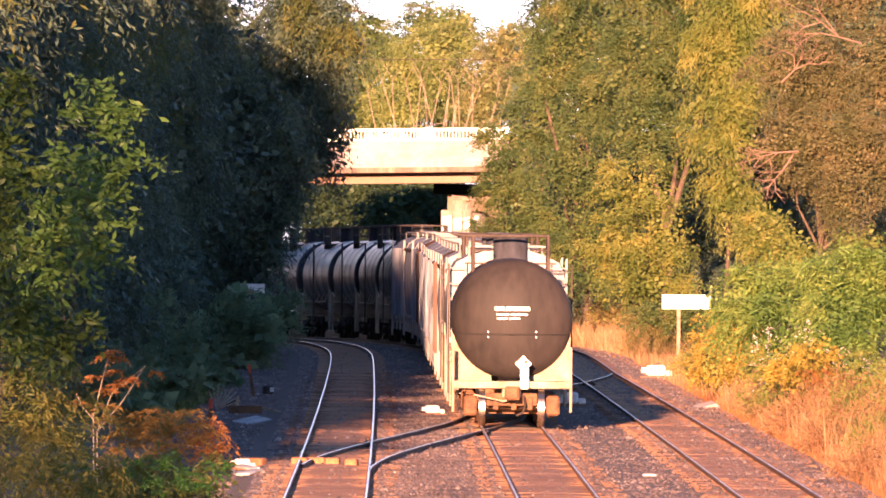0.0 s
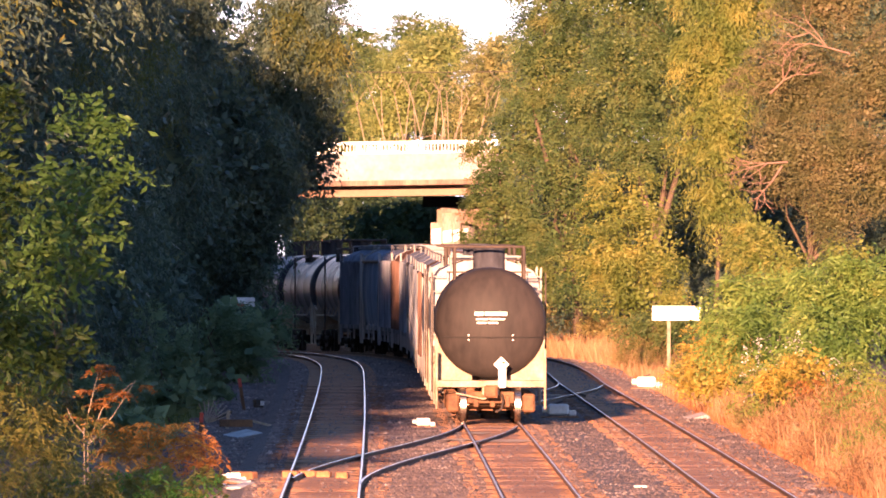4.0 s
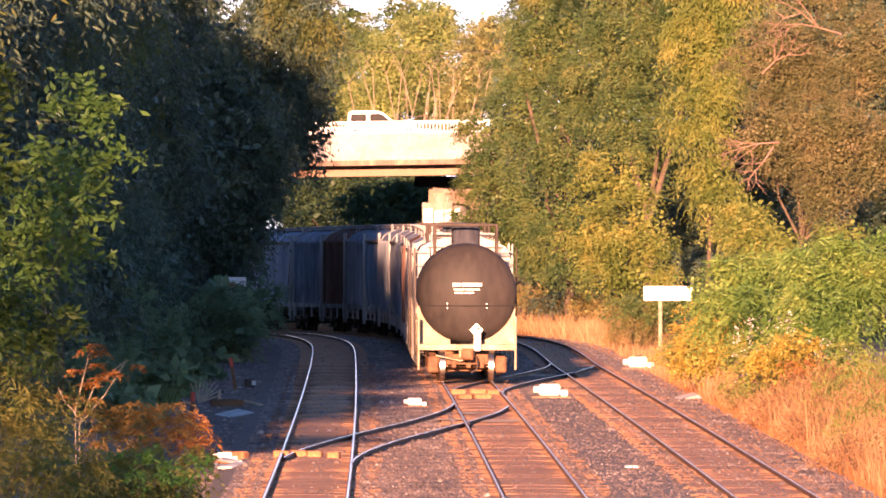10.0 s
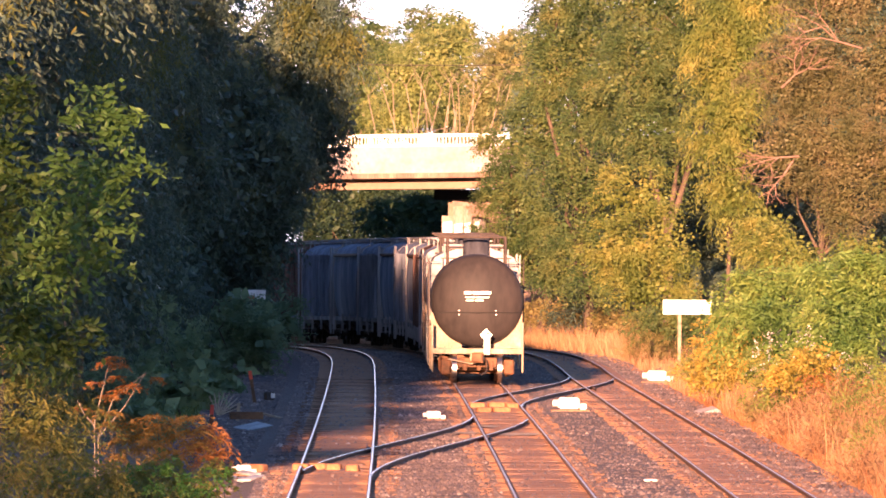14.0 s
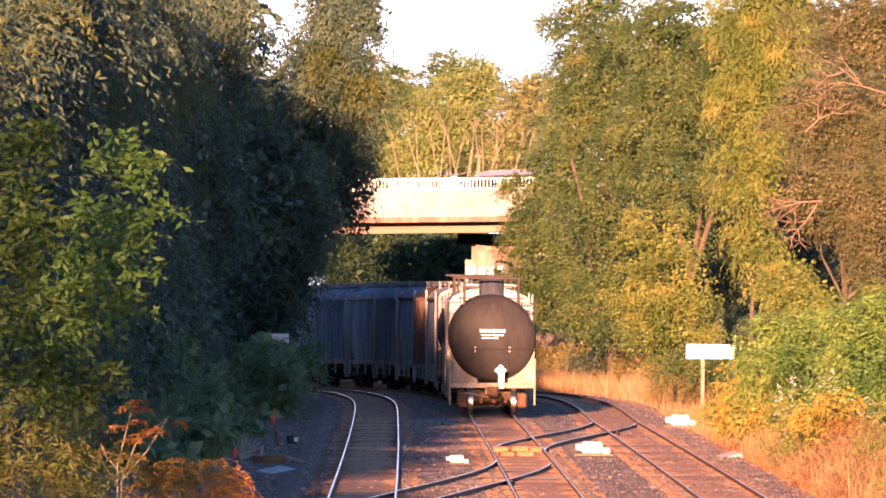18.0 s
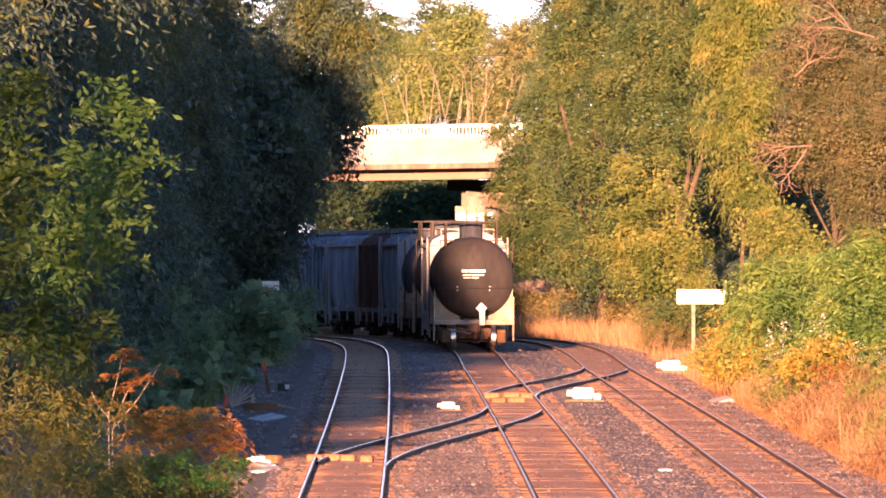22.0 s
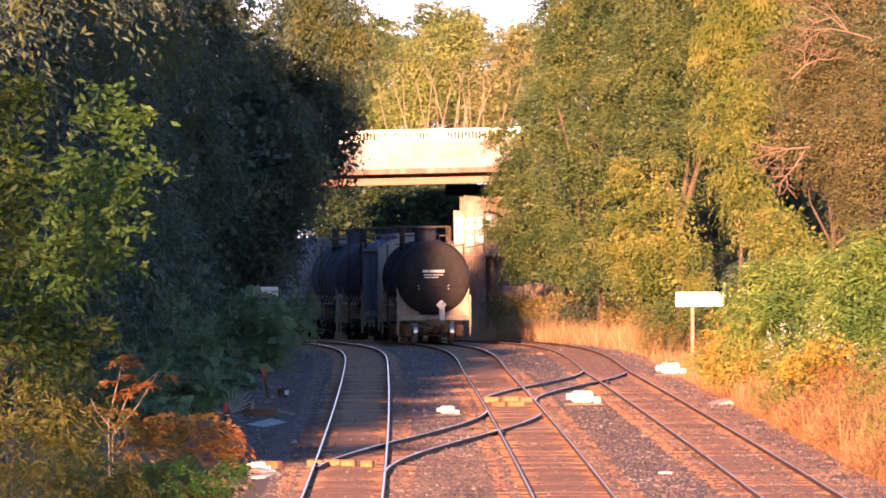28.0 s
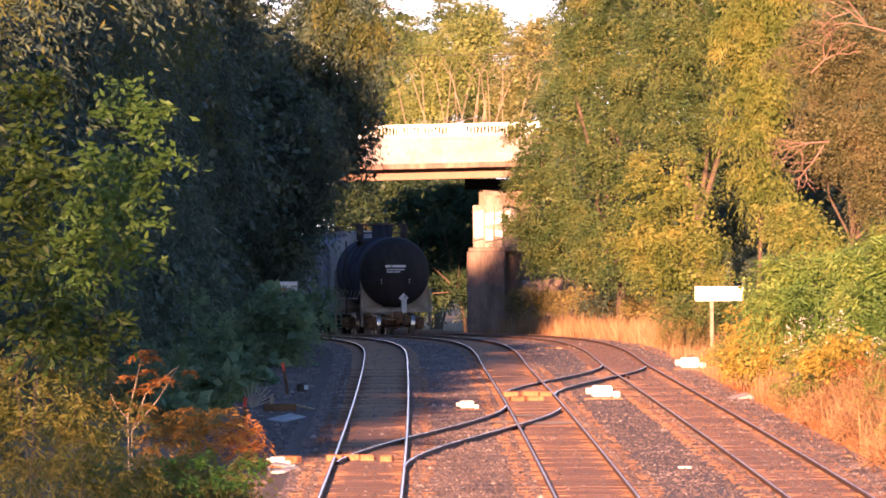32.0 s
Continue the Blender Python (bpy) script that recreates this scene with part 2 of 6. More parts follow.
def rod(bm, a, b, r, sides=8, r2=None):
    a, b = Vector(a), Vector(b)
    way = b - a
    m = Matrix.Translation((a + b) / 2) @ way.to_track_quat("Z", "Y").to_matrix().to_4x4()
    bmesh.ops.create_cone(bm, cap_ends=True, segments=sides, radius1=r, radius2=r if r2 is None else r2, depth=way.length, matrix=m)
    return bm


def fresh():
    return bmesh.new()


def smooth(ob, angle=40):
    ob.data.polygons.foreach_set("use_smooth", [True] * len(ob.data.polygons))
    ob.data.set_sharp_from_angle(angle=radians(angle))
    return ob


def mesh_of(name, verts, faces, material, parent=None, label="", slots=None):
    """A mesh straight from arrays: verts n x 3, faces n x k."""
    verts, faces = np.asarray(verts, dtype=np.float32), np.asarray(faces, dtype=np.int32)
    me = bpy.data.meshes.new(name)
    k = faces.shape[1]
    me.vertices.add(len(verts))
    me.vertices.foreach_set("co", verts.ravel())
    me.loops.add(faces.size)
    me.loops.foreach_set("vertex_index", faces.ravel())
    me.polygons.add(len(faces))
    me.polygons.foreach_set("loop_start", np.arange(0, faces.size, k, dtype=np.int32))
    me.polygons.foreach_set("loop_total", np.full(len(faces), k, dtype=np.int32))
    for m in material if isinstance(material, (list, tuple)) else (material,):
        me.materials.append(m)
    if slots is not None:
        me.polygons.foreach_set("material_index", np.asarray(slots, dtype=np.int32))
    me.update(calc_edges=True)
    ob = new(name, me)
    if parent is not None:
        ob.parent = parent
    if label:
        tagged(ob, label)
    return ob


def sweep(profile, points, sides, closed=True):
    """A profile (across, up) carried along points with their sideways vectors; returns verts and quads."""
    k, n = len(profile), len(points)
    verts = np.zeros((n, k, 3), dtype=np.float32)
    for j, (u, v) in enumerate(profile):
        verts[:, j, :2] = points[:, :2] + sides * u
        verts[:, j, 2] = points[:, 2] + v
    i = np.arange(n - 1)[:, None] * k
    j = np.arange(k if closed else k - 1)[None, :]
    j2 = (j + 1) % k
    faces = np.stack([i + j, i + j2, i + k + j2, i + k + j], axis=-1).reshape(-1, 4)
    return verts.reshape(-1, 3), faces

# ---- ground, ballast and tracks ----
LINE_X, LINE_SLOPE, BEND_AT, BEND, SPACING = 1.634, -0.00341, 591.0, 1.447e-6, 4.3


def line(y):
    """The middle track's centre line: x at y, almost straight at first, then easing into an ever tighter bend to the left."""
    y = np.asarray(y, dtype=float)
    b = np.clip(y - BEND_AT, 0.0, 220.0)
    past = np.maximum(y - BEND_AT - 220.0, 0.0)
    return LINE_X + LINE_SLOPE * (y - 617.0) - 4.0e-6 * (y - 460.0) ** 2 - BEND * b ** 3 - 3 * BEND * 220.0 ** 2 * past


def line_slope(y):
    y = np.asarray(y, dtype=float)
    b = np.clip(y - BEND_AT, 0.0, 220.0)
    return LINE_SLOPE - 8.0e-6 * (y - 460.0) - 3 * BEND * b * b


def rise(y):
    """The line climbs over a very slight crest before the bridge and sinks beyond it."""
    y = np.asarray(y, dtype=float)
    z = 0.15 - 2.69e-5 * (y - 649.0) ** 2
    return np.where(y < 649.0, np.maximum(z, 0.0), np.maximum(z, -0.36))


def along(y, offset=0.0, z=0.0):
    """Points and sideways vectors of a line that keeps an offset to the middle track."""
    y = np.asarray(y, dtype=float)
    s = line_slope(y)
    side = np.stack([1 / np.sqrt(1 + s * s), -s / np.sqrt(1 + s * s)], axis=-1)
    off = np.broadcast_to(np.asarray(offset, dtype=float), y.shape)
    pts = np.stack([line(y) + side[:, 0] * off, y + side[:, 1] * off, z + rise(y)], axis=-1)
    return pts, side


def ground_sheet():
    bm = fresh()
    for v in ((-3000, -1500, -0.45), (3000, -1500, -0.45), (3000, 4500, -0.45), (-3000, 4500, -0.45)):
        bm.verts.new(v)
    bm.faces.new(bm.verts)
    tagged(part("ground", bm, GROUND), "bare earth with dry grass beside the railway", "ground", kind="structure")
    y = np.arange(-60.0, 1200.0, 6.0)
    pts, side = along(y)
    v, f = sweep([(-9.9, -0.8), (-8.2, -0.16), (-6.4, -0.1), (-5.9, 0.06), (1.25, 0.06), (3.0, 0.06), (5.35, 0.06), (5.9, 0.05), (7.5, -0.8)], pts, side, closed=False)
    # the darker stone along the left edge stands in for shade there
    tagged(mesh_of("ballast_bed", v, f, (BALLAST, DARKSTONE), slots=np.tile([1, 1, 1, 0, 1, 0, 1, 1], len(y) - 1)), "grey-brown crushed stone ballast bed under three tracks", "ballast", kind="structure")


ground_sheet()
RAIL = [(-0.07, 0.0), (0.07, 0.0), (0.07, 0.02), (0.012, 0.04), (0.012, 0.13), (0.037, 0.145), (0.037, 0.175), (0.02, 0.18), (-0.02, 0.18), (-0.037, 0.175), (-0.037, 0.145), (-0.012, 0.13), (-0.012, 0.04), (-0.07, 0.02)]
TOPS = (7,)


def rail(parent, y, offset, top=None):
    pts, side = along(y, offset, 0.0)
    v, f = sweep(RAIL, pts, side)
    slots = np.zeros((len(pts) - 1, len(RAIL)), dtype=np.int32)
    slots[:, TOPS] = 1
    return mesh_of("rail", v, f, (RUST, top or DULLTOP), parent, "", slots.ravel())


def ties(parent, y0, y1, offset, half, seed, high=0.09):
    """The ties of one track, a shade uneven, their tops flush with the stone."""
    rs = np.random.RandomState(seed)
    y = np.arange(y0, y1, 0.52)
    n = len(y)
    off = np.broadcast_to(np.asarray(offset(y) if callable(offset) else offset, dtype=float), y.shape)
    pts, side = along(y, off)
    h = half + rs.uniform(-0.08, 0.12, n)
    top = high - 0.045 + 0.05 * rs.rand(n)
    fore = np.stack([-side[:, 1], side[:, 0]], axis=-1)
    verts = np.zeros((n, 8, 3), dtype=np.float32)
    for i, (a, b, c) in enumerate(((-1, -1, 0), (1, -1, 0), (1, 1, 0), (-1, 1, 0), (-1, -1, 1), (1, -1, 1), (1, 1, 1), (-1, 1, 1))):
        verts[:, i, :2] = pts[:, :2] + side * (a * h)[:, None] + fore * (b * 0.115)
        verts[:, i, 2] = top if c else -0.16
    q = np.array([(0, 1, 5, 4), (1, 2, 6, 5), (2, 3, 7, 6), (3, 0, 4, 7), (4, 5, 6, 7)])
    faces = (np.arange(n)[:, None, None] * 8 + q[None]).reshape(-1, 4)
    return tagged(mesh_of("ties", verts.reshape(-1, 3), faces, TIE, parent), "weathered wooden ties half sunk in ballast", kind="stuff")


def drift(y, offset):
    """The outer tracks close in a little on the middle one further on."""
    far = np.asarray(y, dtype=float) - 600.0
    return offset + (0.268 + 0.001035 * far if offset < 0 else -0.224 - 0.0005 * far if offset > 0 else 0.0 * far)


def track(name, offset, label, seed):
    base = tagged(new(name), label, "railway track", kind="structure")
    y = np.concatenate([np.arange(200.0, 600.0, 10.0), np.arange(600.0, 1100.0, 4.0)])
    rail(base, y, drift(y, offset) - 0.755, RAILTOP if offset < 0 else None)
    rail(base, y, drift(y, offset) + 0.755, RAILTOP if offset < 0 else None)
    ties(base, 300.0, 800.0, lambda q: drift(q, offset), 1.3, seed)
    pts, side = along(y, drift(y, offset))
    v, f = sweep([(-1.25, 0.05), (-1.1, 0.082), (-0.8, 0.07), (-0.35, 0.088), (0.35, 0.088), (0.8, 0.07), (1.1, 0.082), (1.25, 0.05)], pts, side, closed=False)
    mesh_of("crib_stone", v, f, (RUSTDUST, BALLAST), base, "rust-stained stone between the ties", np.tile([0, 0, 0, 0, 0, 0, 0], len(y) - 1))


track("track_1", -SPACING, "railway track with shiny rails, mostly in shade", 1)
track("track_2", 0.0, "railway track with worn rails, carrying the freight train", 2)
track("track_3", SPACING, "railway track with dull rails beside dry weeds", 3)


def crossover(name, y0, y1, from_off, label, seed):
    """Two rails that swing from one track over to the next."""
    base = tagged(new(name), label, "railway crossover", kind="structure")

    def shift(y):
        u = np.clip((np.asarray(y) - y0) / (y1 - y0), 0, 1)
        a, b = drift(y, from_off), drift(y, from_off + SPACING)
        return a + (b - a) * u * u * (3 - 2 * u)
    ya, yb = np.arange(y0 + 10, y1 - 3, 2.0), np.arange(y0 + 3, y1 - 10, 2.0)
    rail(base, ya, shift(ya) - 0.755, RAILTOP)
    rail(base, yb, shift(yb) + 0.755, RAILTOP)
    ties(base, y0 + 20, y1 - 20, shift, 1.25, seed, 0.06)
    for yy, o in ((y0 + 0.44 * (y1 - y0), from_off + 0.755), (y0 + 0.6 * (y1 - y0), from_off + SPACING - 0.755)):
        pts, side = along(np.arange(yy - 4, yy + 4.1, 1.0), o - 0.09 if o < from_off + 2 else o + 0.09)
        v, f = sweep([(-0.02, 0), (0.02, 0), (0.02, 0.17), (-0.02, 0.17)], pts, side)
        mesh_of("guard_rail", v, f, RUST, base)
    return base


crossover("crossover_1", 345.0, 462.0, -SPACING, "crossover rails curving between two tracks, lit by low sun", 4)
crossover("crossover_2", 478.0, 580.0, 0.0, "crossover rails curving between two tracks, rusty and sunlit", 5)


def stones():
    """Loose stones on the ballast, denser near the viewer."""
    rs = np.random.RandomState(7)
    n = 110000
    y = 296.0 + 420.0 * rs.beta(1.0, 1.7, n)
    off = rs.uniform(-8.4, 6.3, n)
    for o in (-SPACING, 0.0, SPACING):
        keep = (np.abs(off - o) > 0.95) | (rs.rand(n) < np.where(np.abs(off - o) < 0.42, 0.3 if o > 0 else 0.08, 0.05))
        y, off = y[keep], off[keep]
        n = len(y)
        keep = np.abs(np.abs(off - o) - 0.755) > 0.14
        y, off = y[keep], off[keep]
        n = len(y)
    keep = ((off < 1.25) | (off > 3.0) | (rs.rand(n) < 0.45)) & ((off > -5.6) | (rs.rand(n) < 0.6))
    y, off = y[keep], off[keep]
    n = len(y)
    pts, _ = along(y, off)
    size = rs.uniform(0.025, 0.058, n) * (1 + (rs.rand(n) < 0.04) * 0.8)
    shape = np.array([(1, 0, 0), (-0.9, 0.2, 0), (0.1, 1, 0), (-0.1, -1, 0.05), (0.05, 0.1, 0.8)], dtype=float)
    a = rs.uniform(0, 6.283, n)
    jit = rs.uniform(0.7, 1.3, (n, 5, 3))
    loc = shape[None] * jit * size[:, None, None]
    c, s = np.cos(a)[:, None], np.sin(a)[:, None]
    verts = np.stack([loc[:, :, 0] * c - loc[:, :, 1] * s, loc[:, :, 0] * s + loc[:, :, 1] * c, loc[:, :, 2]], axis=-1)
    base_z = np.where(off < -5.9, -0.08, 0.06)
    for o in (-SPACING, 0.0, SPACING):
        base_z = np.where(np.abs(off - o) < 1.1, 0.084, base_z)
    verts += np.stack([pts[:, 0], pts[:, 1], base_z - 0.005 + rise(y)], axis=-1)[:, None, :]
    t = np.array([(0, 2, 4), (2, 1, 4), (1, 3, 4), (3, 0, 4)])
    faces = (np.arange(n)[:, None, None] * 5 + t[None]).reshape(-1, 3)
    tagged(mesh_of("ballast_stones", verts.reshape(-1, 3), faces, STONES), "loose grey and brown ballast stones", "stones", kind="stuff")


stones()


def sky_backdrop():
    """The bright hazy sky low over the far woods."""
    m = bpy.data.materials.new("bright_evening_haze")
    m.use_nodes = True
    n = m.node_tree.nodes
    n.remove(n["Principled BSDF"])
    e = n.new("ShaderNodeEmission")
    e.inputs[0].default_value = (1.0, 0.93, 0.86, 1)
    e.inputs[1].default_value = 0.55
    m.node_tree.links.new(e.outputs[0], n["Material Output"].inputs[0])
    bm = fresh()
    for v in ((-400, 1800, -0.4), (400, 1800, -0.4), (400, 1800, 260), (-400, 1800, 260)):
        bm.verts.new(v)
    bm.faces.new(bm.verts)
    tagged(part("backdrop", bm, m), "pale bright evening sky above the woods", "sky", kind="structure")


sky_backdrop()

# ---- trees, shrubs and weeds ----
def unit(v):
    return v / np.maximum(np.linalg.norm(v, axis=-1, keepdims=True), 1e-6)


def leaf_mesh(rs, base, way, length, count, leaf, width, droop, spread=0.85, loose=0.3):
    """Sprays of folded leaves set left and right along a drooping stalk; verts and triangles."""
    n = len(base)
    u = (np.arange(count) + 0.6) / count
    length = np.broadcast_to(np.asarray(length, dtype=float), (n,))
    down = np.array([0, 0, -1.0])
    pos = base[:, None, :] + way[:, None, :] * (length[:, None] * u)[..., None] + down * (droop * length[:, None] * u ** 2)[..., None]
    side = unit(np.cross(way, down + rs.normal(0, 0.35, (n, 3))))
    sign = np.where(np.arange(count) % 2 == 0, 1.0, -1.0)
    out = side[:, None, :] * sign[None, :, None] * spread + way[:, None, :] * 0.45 + down * droop * 0.7 + rs.normal(0, loose, (n, count, 3))
    out = unit(out)
    flat = unit(np.cross(out, rs.normal(0, 0.7, (n, count, 3)) + np.array([0, 0.5, 0.8])))
    fold = np.cross(out, flat)
    ll = leaf * rs.uniform(0.65, 1.25, (n, count, 1))
    w = flat * (ll * width / leaf * 0.5)
    mid = pos + out * ll * 0.45 + fold * ll * 0.06
    verts = np.stack([pos, mid + w, pos + out * ll, mid - w], axis=2).reshape(-1, 3)
    k = np.arange(n * count)[:, None] * 4
    faces = np.concatenate([k + np.array([0, 1, 2]), k + np.array([0, 2, 3])], axis=1).reshape(-1, 3)
    return verts, faces


def lobe_points(rs, lobe, n, inner=0.0):
    """Points near the surface of a lumpy ellipsoid, with their outward directions; the side towards the line is fuller."""
    x, y, z, rx, ry, rz = lobe
    d = unit(rs.normal(0, 1, (n, 3)))
    back = (d[:, 1] > 0.3) & (rs.rand(n) < 0.6)
    d[back, 1] *= -1
    ph = rs.uniform(0, 6.28, 9)
    lump = 0.13 * (np.sin(d[:, 0] * 5 + ph[0]) * np.sin(d[:, 2] * 5 + ph[1]) + np.sin(d[:, 1] * 6 + ph[2]) * np.sin(d[:, 0] * 9 + d[:, 2] * 7 + ph[3]))
    lump += 0.08 * np.sin(d[:, 2] * 14 + ph[4]) * np.sin(d[:, 0] * 13 + ph[5])
    r = (1 + lump) * (rs.uniform(0.0, 0.5, n) ** 0.5 if inner else rs.uniform(0.8, 1.04, n))
    return np.array([x, y, z]) + d * r[:, None] * np.array([rx, ry, rz]), d


def crown(name, lobes, material, parent, seed, density=9.0, leaf=0.2, width=0.08, count=9, length=0.55, droop=0.45, label="", inside=1.0, loose=0.3, core=0.5, clump=0.8, spread=0.85):
    rs = np.random.RandomState(seed)
    vs, fs, at = [], [], 0
    for lobe in lobes:
        area = 4.19 * (lobe[3] * lobe[5] + lobe[3] * lobe[4] + lobe[4] * lobe[5])
        n = max(int(area * density), 8)
        base, d = lobe_points(rs, lobe, n)
        # most sprays gather in clumps, with gaps between
        k = max(int(area / (clump * clump * 2.3)), 6)
        heart, hd = lobe_points(rs, lobe, k)
        mid = np.array(lobe[:3])
        heart = mid + (heart - mid) * rs.uniform(0.72, 1.12, (k, 1))
        pick = rs.randint(0, k, n)
        held = rs.rand(n) < 0.9
        ball = unit(rs.normal(0, 1, (n, 3)) + hd[pick] * 0.7 + np.array([0, 0, 0.3]))
        base[held] = (heart[pick] + ball * (clump * 0.68 * rs.uniform(0.4, 1.0, (n, 1))) * np.array([1.15, 1.0, 0.62]))[held]
        d[held] = unit(hd[pick] * 0.5 + ball)[held]
        way = unit(d + rs.normal(0, 0.55, (n, 3)) + np.array([0, 0, -droop * 0.6]))
        v, f = leaf_mesh(rs, base - way * length * 0.5, way, length * rs.uniform(0.6, 1.3, n), count, leaf, width, droop, spread, loose)
        vs.append(v)
        fs.append(f + at)
        at += len(v)
        if inside:
            m = int(area * 0.8 / core ** 2 * inside) + 4
            base, d = lobe_points(rs, lobe, m, inner=1.0)
            way = unit(rs.normal(0, 1, (m, 3)))
            v, f = leaf_mesh(rs, base, way, length, 3, core, core * 0.65, 0.2)
            vs.append(v)
            fs.append(f + at)
            at += len(v)
    base_at = np.array(parent.location)
    return mesh_of(name, np.concatenate(vs) - base_at, np.concatenate(fs), material, parent, label)


def limbs(parent, ends, r0, material=BARK, name="trunk", seed=0, bend=0.12):
    """A tapered trunk with limbs that reach into the crown; on a sapling each branch is a part."""
    rs = np.random.RandomState(seed)
    bm = fresh()
    o = Vector(parent.location)
    tips = [Vector(e) - o for e in ends]
    top = sum(tips, Vector()) / len(tips)
    fork = Vector((top.x * 0.4, top.y * 0.4, top.z * 0.45))
    young = r0 < 0.015
    if young:
        rod(bm, (0, 0, -0.6), fork, r0, 8, r0 * 0.62)
        smooth(part(name, bm, material, parent), 60)
    else:
        rod(bm, (0, 0, -0.6), fork * 0.5 + Vector((rs.uniform(-bend, bend), 0, 0)), r0, 8, r0 * 0.8)
        rod(bm, fork * 0.5, fork, r0 * 0.8, 8, r0 * 0.62)
    for tip in tips:
        mid = fork.lerp(tip, 0.5) + Vector(rs.uniform(-1, 1, 3) * bend * (tip - fork).length)
        if young:
            bm = fresh()
        rod(bm, fork, mid, r0 * 0.5, 6, r0 * 0.3)
        rod(bm, mid, tip, r0 * 0.3, 6, r0 * 0.1)
        if young:
            smooth(part("branch", bm, material, parent), 60)
            continue
        for k in range(2):
            twig = mid.lerp(tip, 0.3 + 0.4 * k)
            rod(bm, twig, twig + Vector(rs.uniform(-1, 1, 3)) * (tip - mid).length * 0.6, r0 * 0.14, 5, r0 * 0.05)
    if not young:
        smooth(part(name, bm, material, parent), 60)


def tree(name, label, x, y, lobes, material, seed, r0=0.22, bark=BARK, kind_word="tree", **how):
    base = tagged(new(name), label, kind_word)
    base.location = (x, y, -0.4)
    limbs(base, [(l[0], l[1], l[2]) for l in lobes], r0, bark, seed=seed)
    crown("crown", lobes, material, base, seed, **how)
    return base


def dead_limb(owner, label, base, reach, seed, r=0.09):
    """A bare limb that forks into many thin branches."""
    rs = random.Random(seed)
    bm = fresh()

    def grow(a, way, size, left):
        b = a + way
        rod(bm, a, b, size, 6, size * 0.65)
        if left:
            for k in range(2 if left < 3 else 3):
                turn = Vector((rs.uniform(-1, 1), rs.uniform(-0.5, 0.5), rs.uniform(-1, 0.8))) * 0.75
                grow(b, (way.normalized() + turn).normalized() * way.length * rs.uniform(0.6, 0.9), size * 0.6, left - 1)
    grow(Vector(base) - owner.location, Vector(reach), r, 4)
    smooth(part("dead_limb", bm, DEADWOOD, owner, label), 60)


def whorls(name, label, base_at, tips, material, seed, reach, count):
    """Thin bare stems, each ending in a drooping whorl of feathered leaves."""
    rs = np.random.RandomState(seed)
    base = tagged(new(name), label, "sumac")
    base.location = base_at
    vs, fs, at = [], [], 0
    o = np.array(base_at)
    for i, tip in enumerate(tips):
        q = np.array(tip) - o
        bm = fresh()
        foot = Vector((q[0] * 0.45 + rs.uniform(-0.3, 0.3), q[1] * 0.6, 0))
        knee = foot.lerp(Vector(q), 0.5) + Vector((rs.uniform(-0.06, 0.06), 0, 0))
        rod(bm, foot, knee, 0.011, 6, 0.009)
        rod(bm, knee, q, 0.009, 6, 0.005)
        if i % 3 == 0:
            smooth(part("stem", bm, STEMBARK, base), 60)
        else:
            bm.free()
        a = rs.uniform(0, 6.28) + np.arange(count) * 2.4
        way = unit(np.stack([np.cos(a), np.sin(a), rs.uniform(-0.4, 0.7, count)], axis=-1))
        v, f = leaf_mesh(rs, np.repeat(q[None], count, axis=0), way, reach * rs.uniform(0.6, 1.2, count), 14, 0.088, 0.024, 0.7, loose=0.15)
        vs.append(v)
        fs.append(f + at)
        at += len(v)
    mesh_of("leaves", np.concatenate(vs), np.concatenate(fs), material, base)


def feather(rs, q, count, reach):
    a = rs.uniform(0, 6.28) + np.arange(count) * 2.4
    way = unit(np.stack([np.cos(a), np.sin(a) * 0.6, rs.uniform(-0.3, 0.4, count)], axis=-1))
    return leaf_mesh(rs, np.repeat(np.array(q, dtype=float)[None], count, axis=0), way, reach * rs.uniform(0.5, 1.1, count), 10, 0.075, 0.024, 0.55, loose=0.15)


def red_sumac(label, foot, stems_at, tips, material, seed):
    """A few leaning bare stems forked from one foot, with small sprays of feathered leaves."""
    rs = np.random.RandomState(seed)
    base = tagged(new("red_sumac"), label, "sumac")
    base.location = (foot[0], foot[1], -0.4)
    o = Vector(base.location)
    for i, way in enumerate(stems_at):
        bm = fresh()
        pts = ([Vector((0, 0, 0))] if i == 0 else []) + [Vector(q) - o for q in way]
        if i == 1:
            pts.insert(0, Vector((0.02, 0, 0)))
        for j in range(len(pts) - 1):
            r = 0.012 * 0.8 ** j
            rod(bm, pts[j], pts[j + 1], r, 6, r * 0.7)
        smooth(part("stem", bm, PALEBARK, base), 60)
    vs, fs, at = [], [], 0
    for tip in tips:
        v, f = feather(rs, Vector(tip) - o, 7, 0.17)
        vs.append(v)
        fs.append(f + at)
        at += len(v)
    mesh_of("leaves", np.concatenate(vs), np.concatenate(fs), material, base)


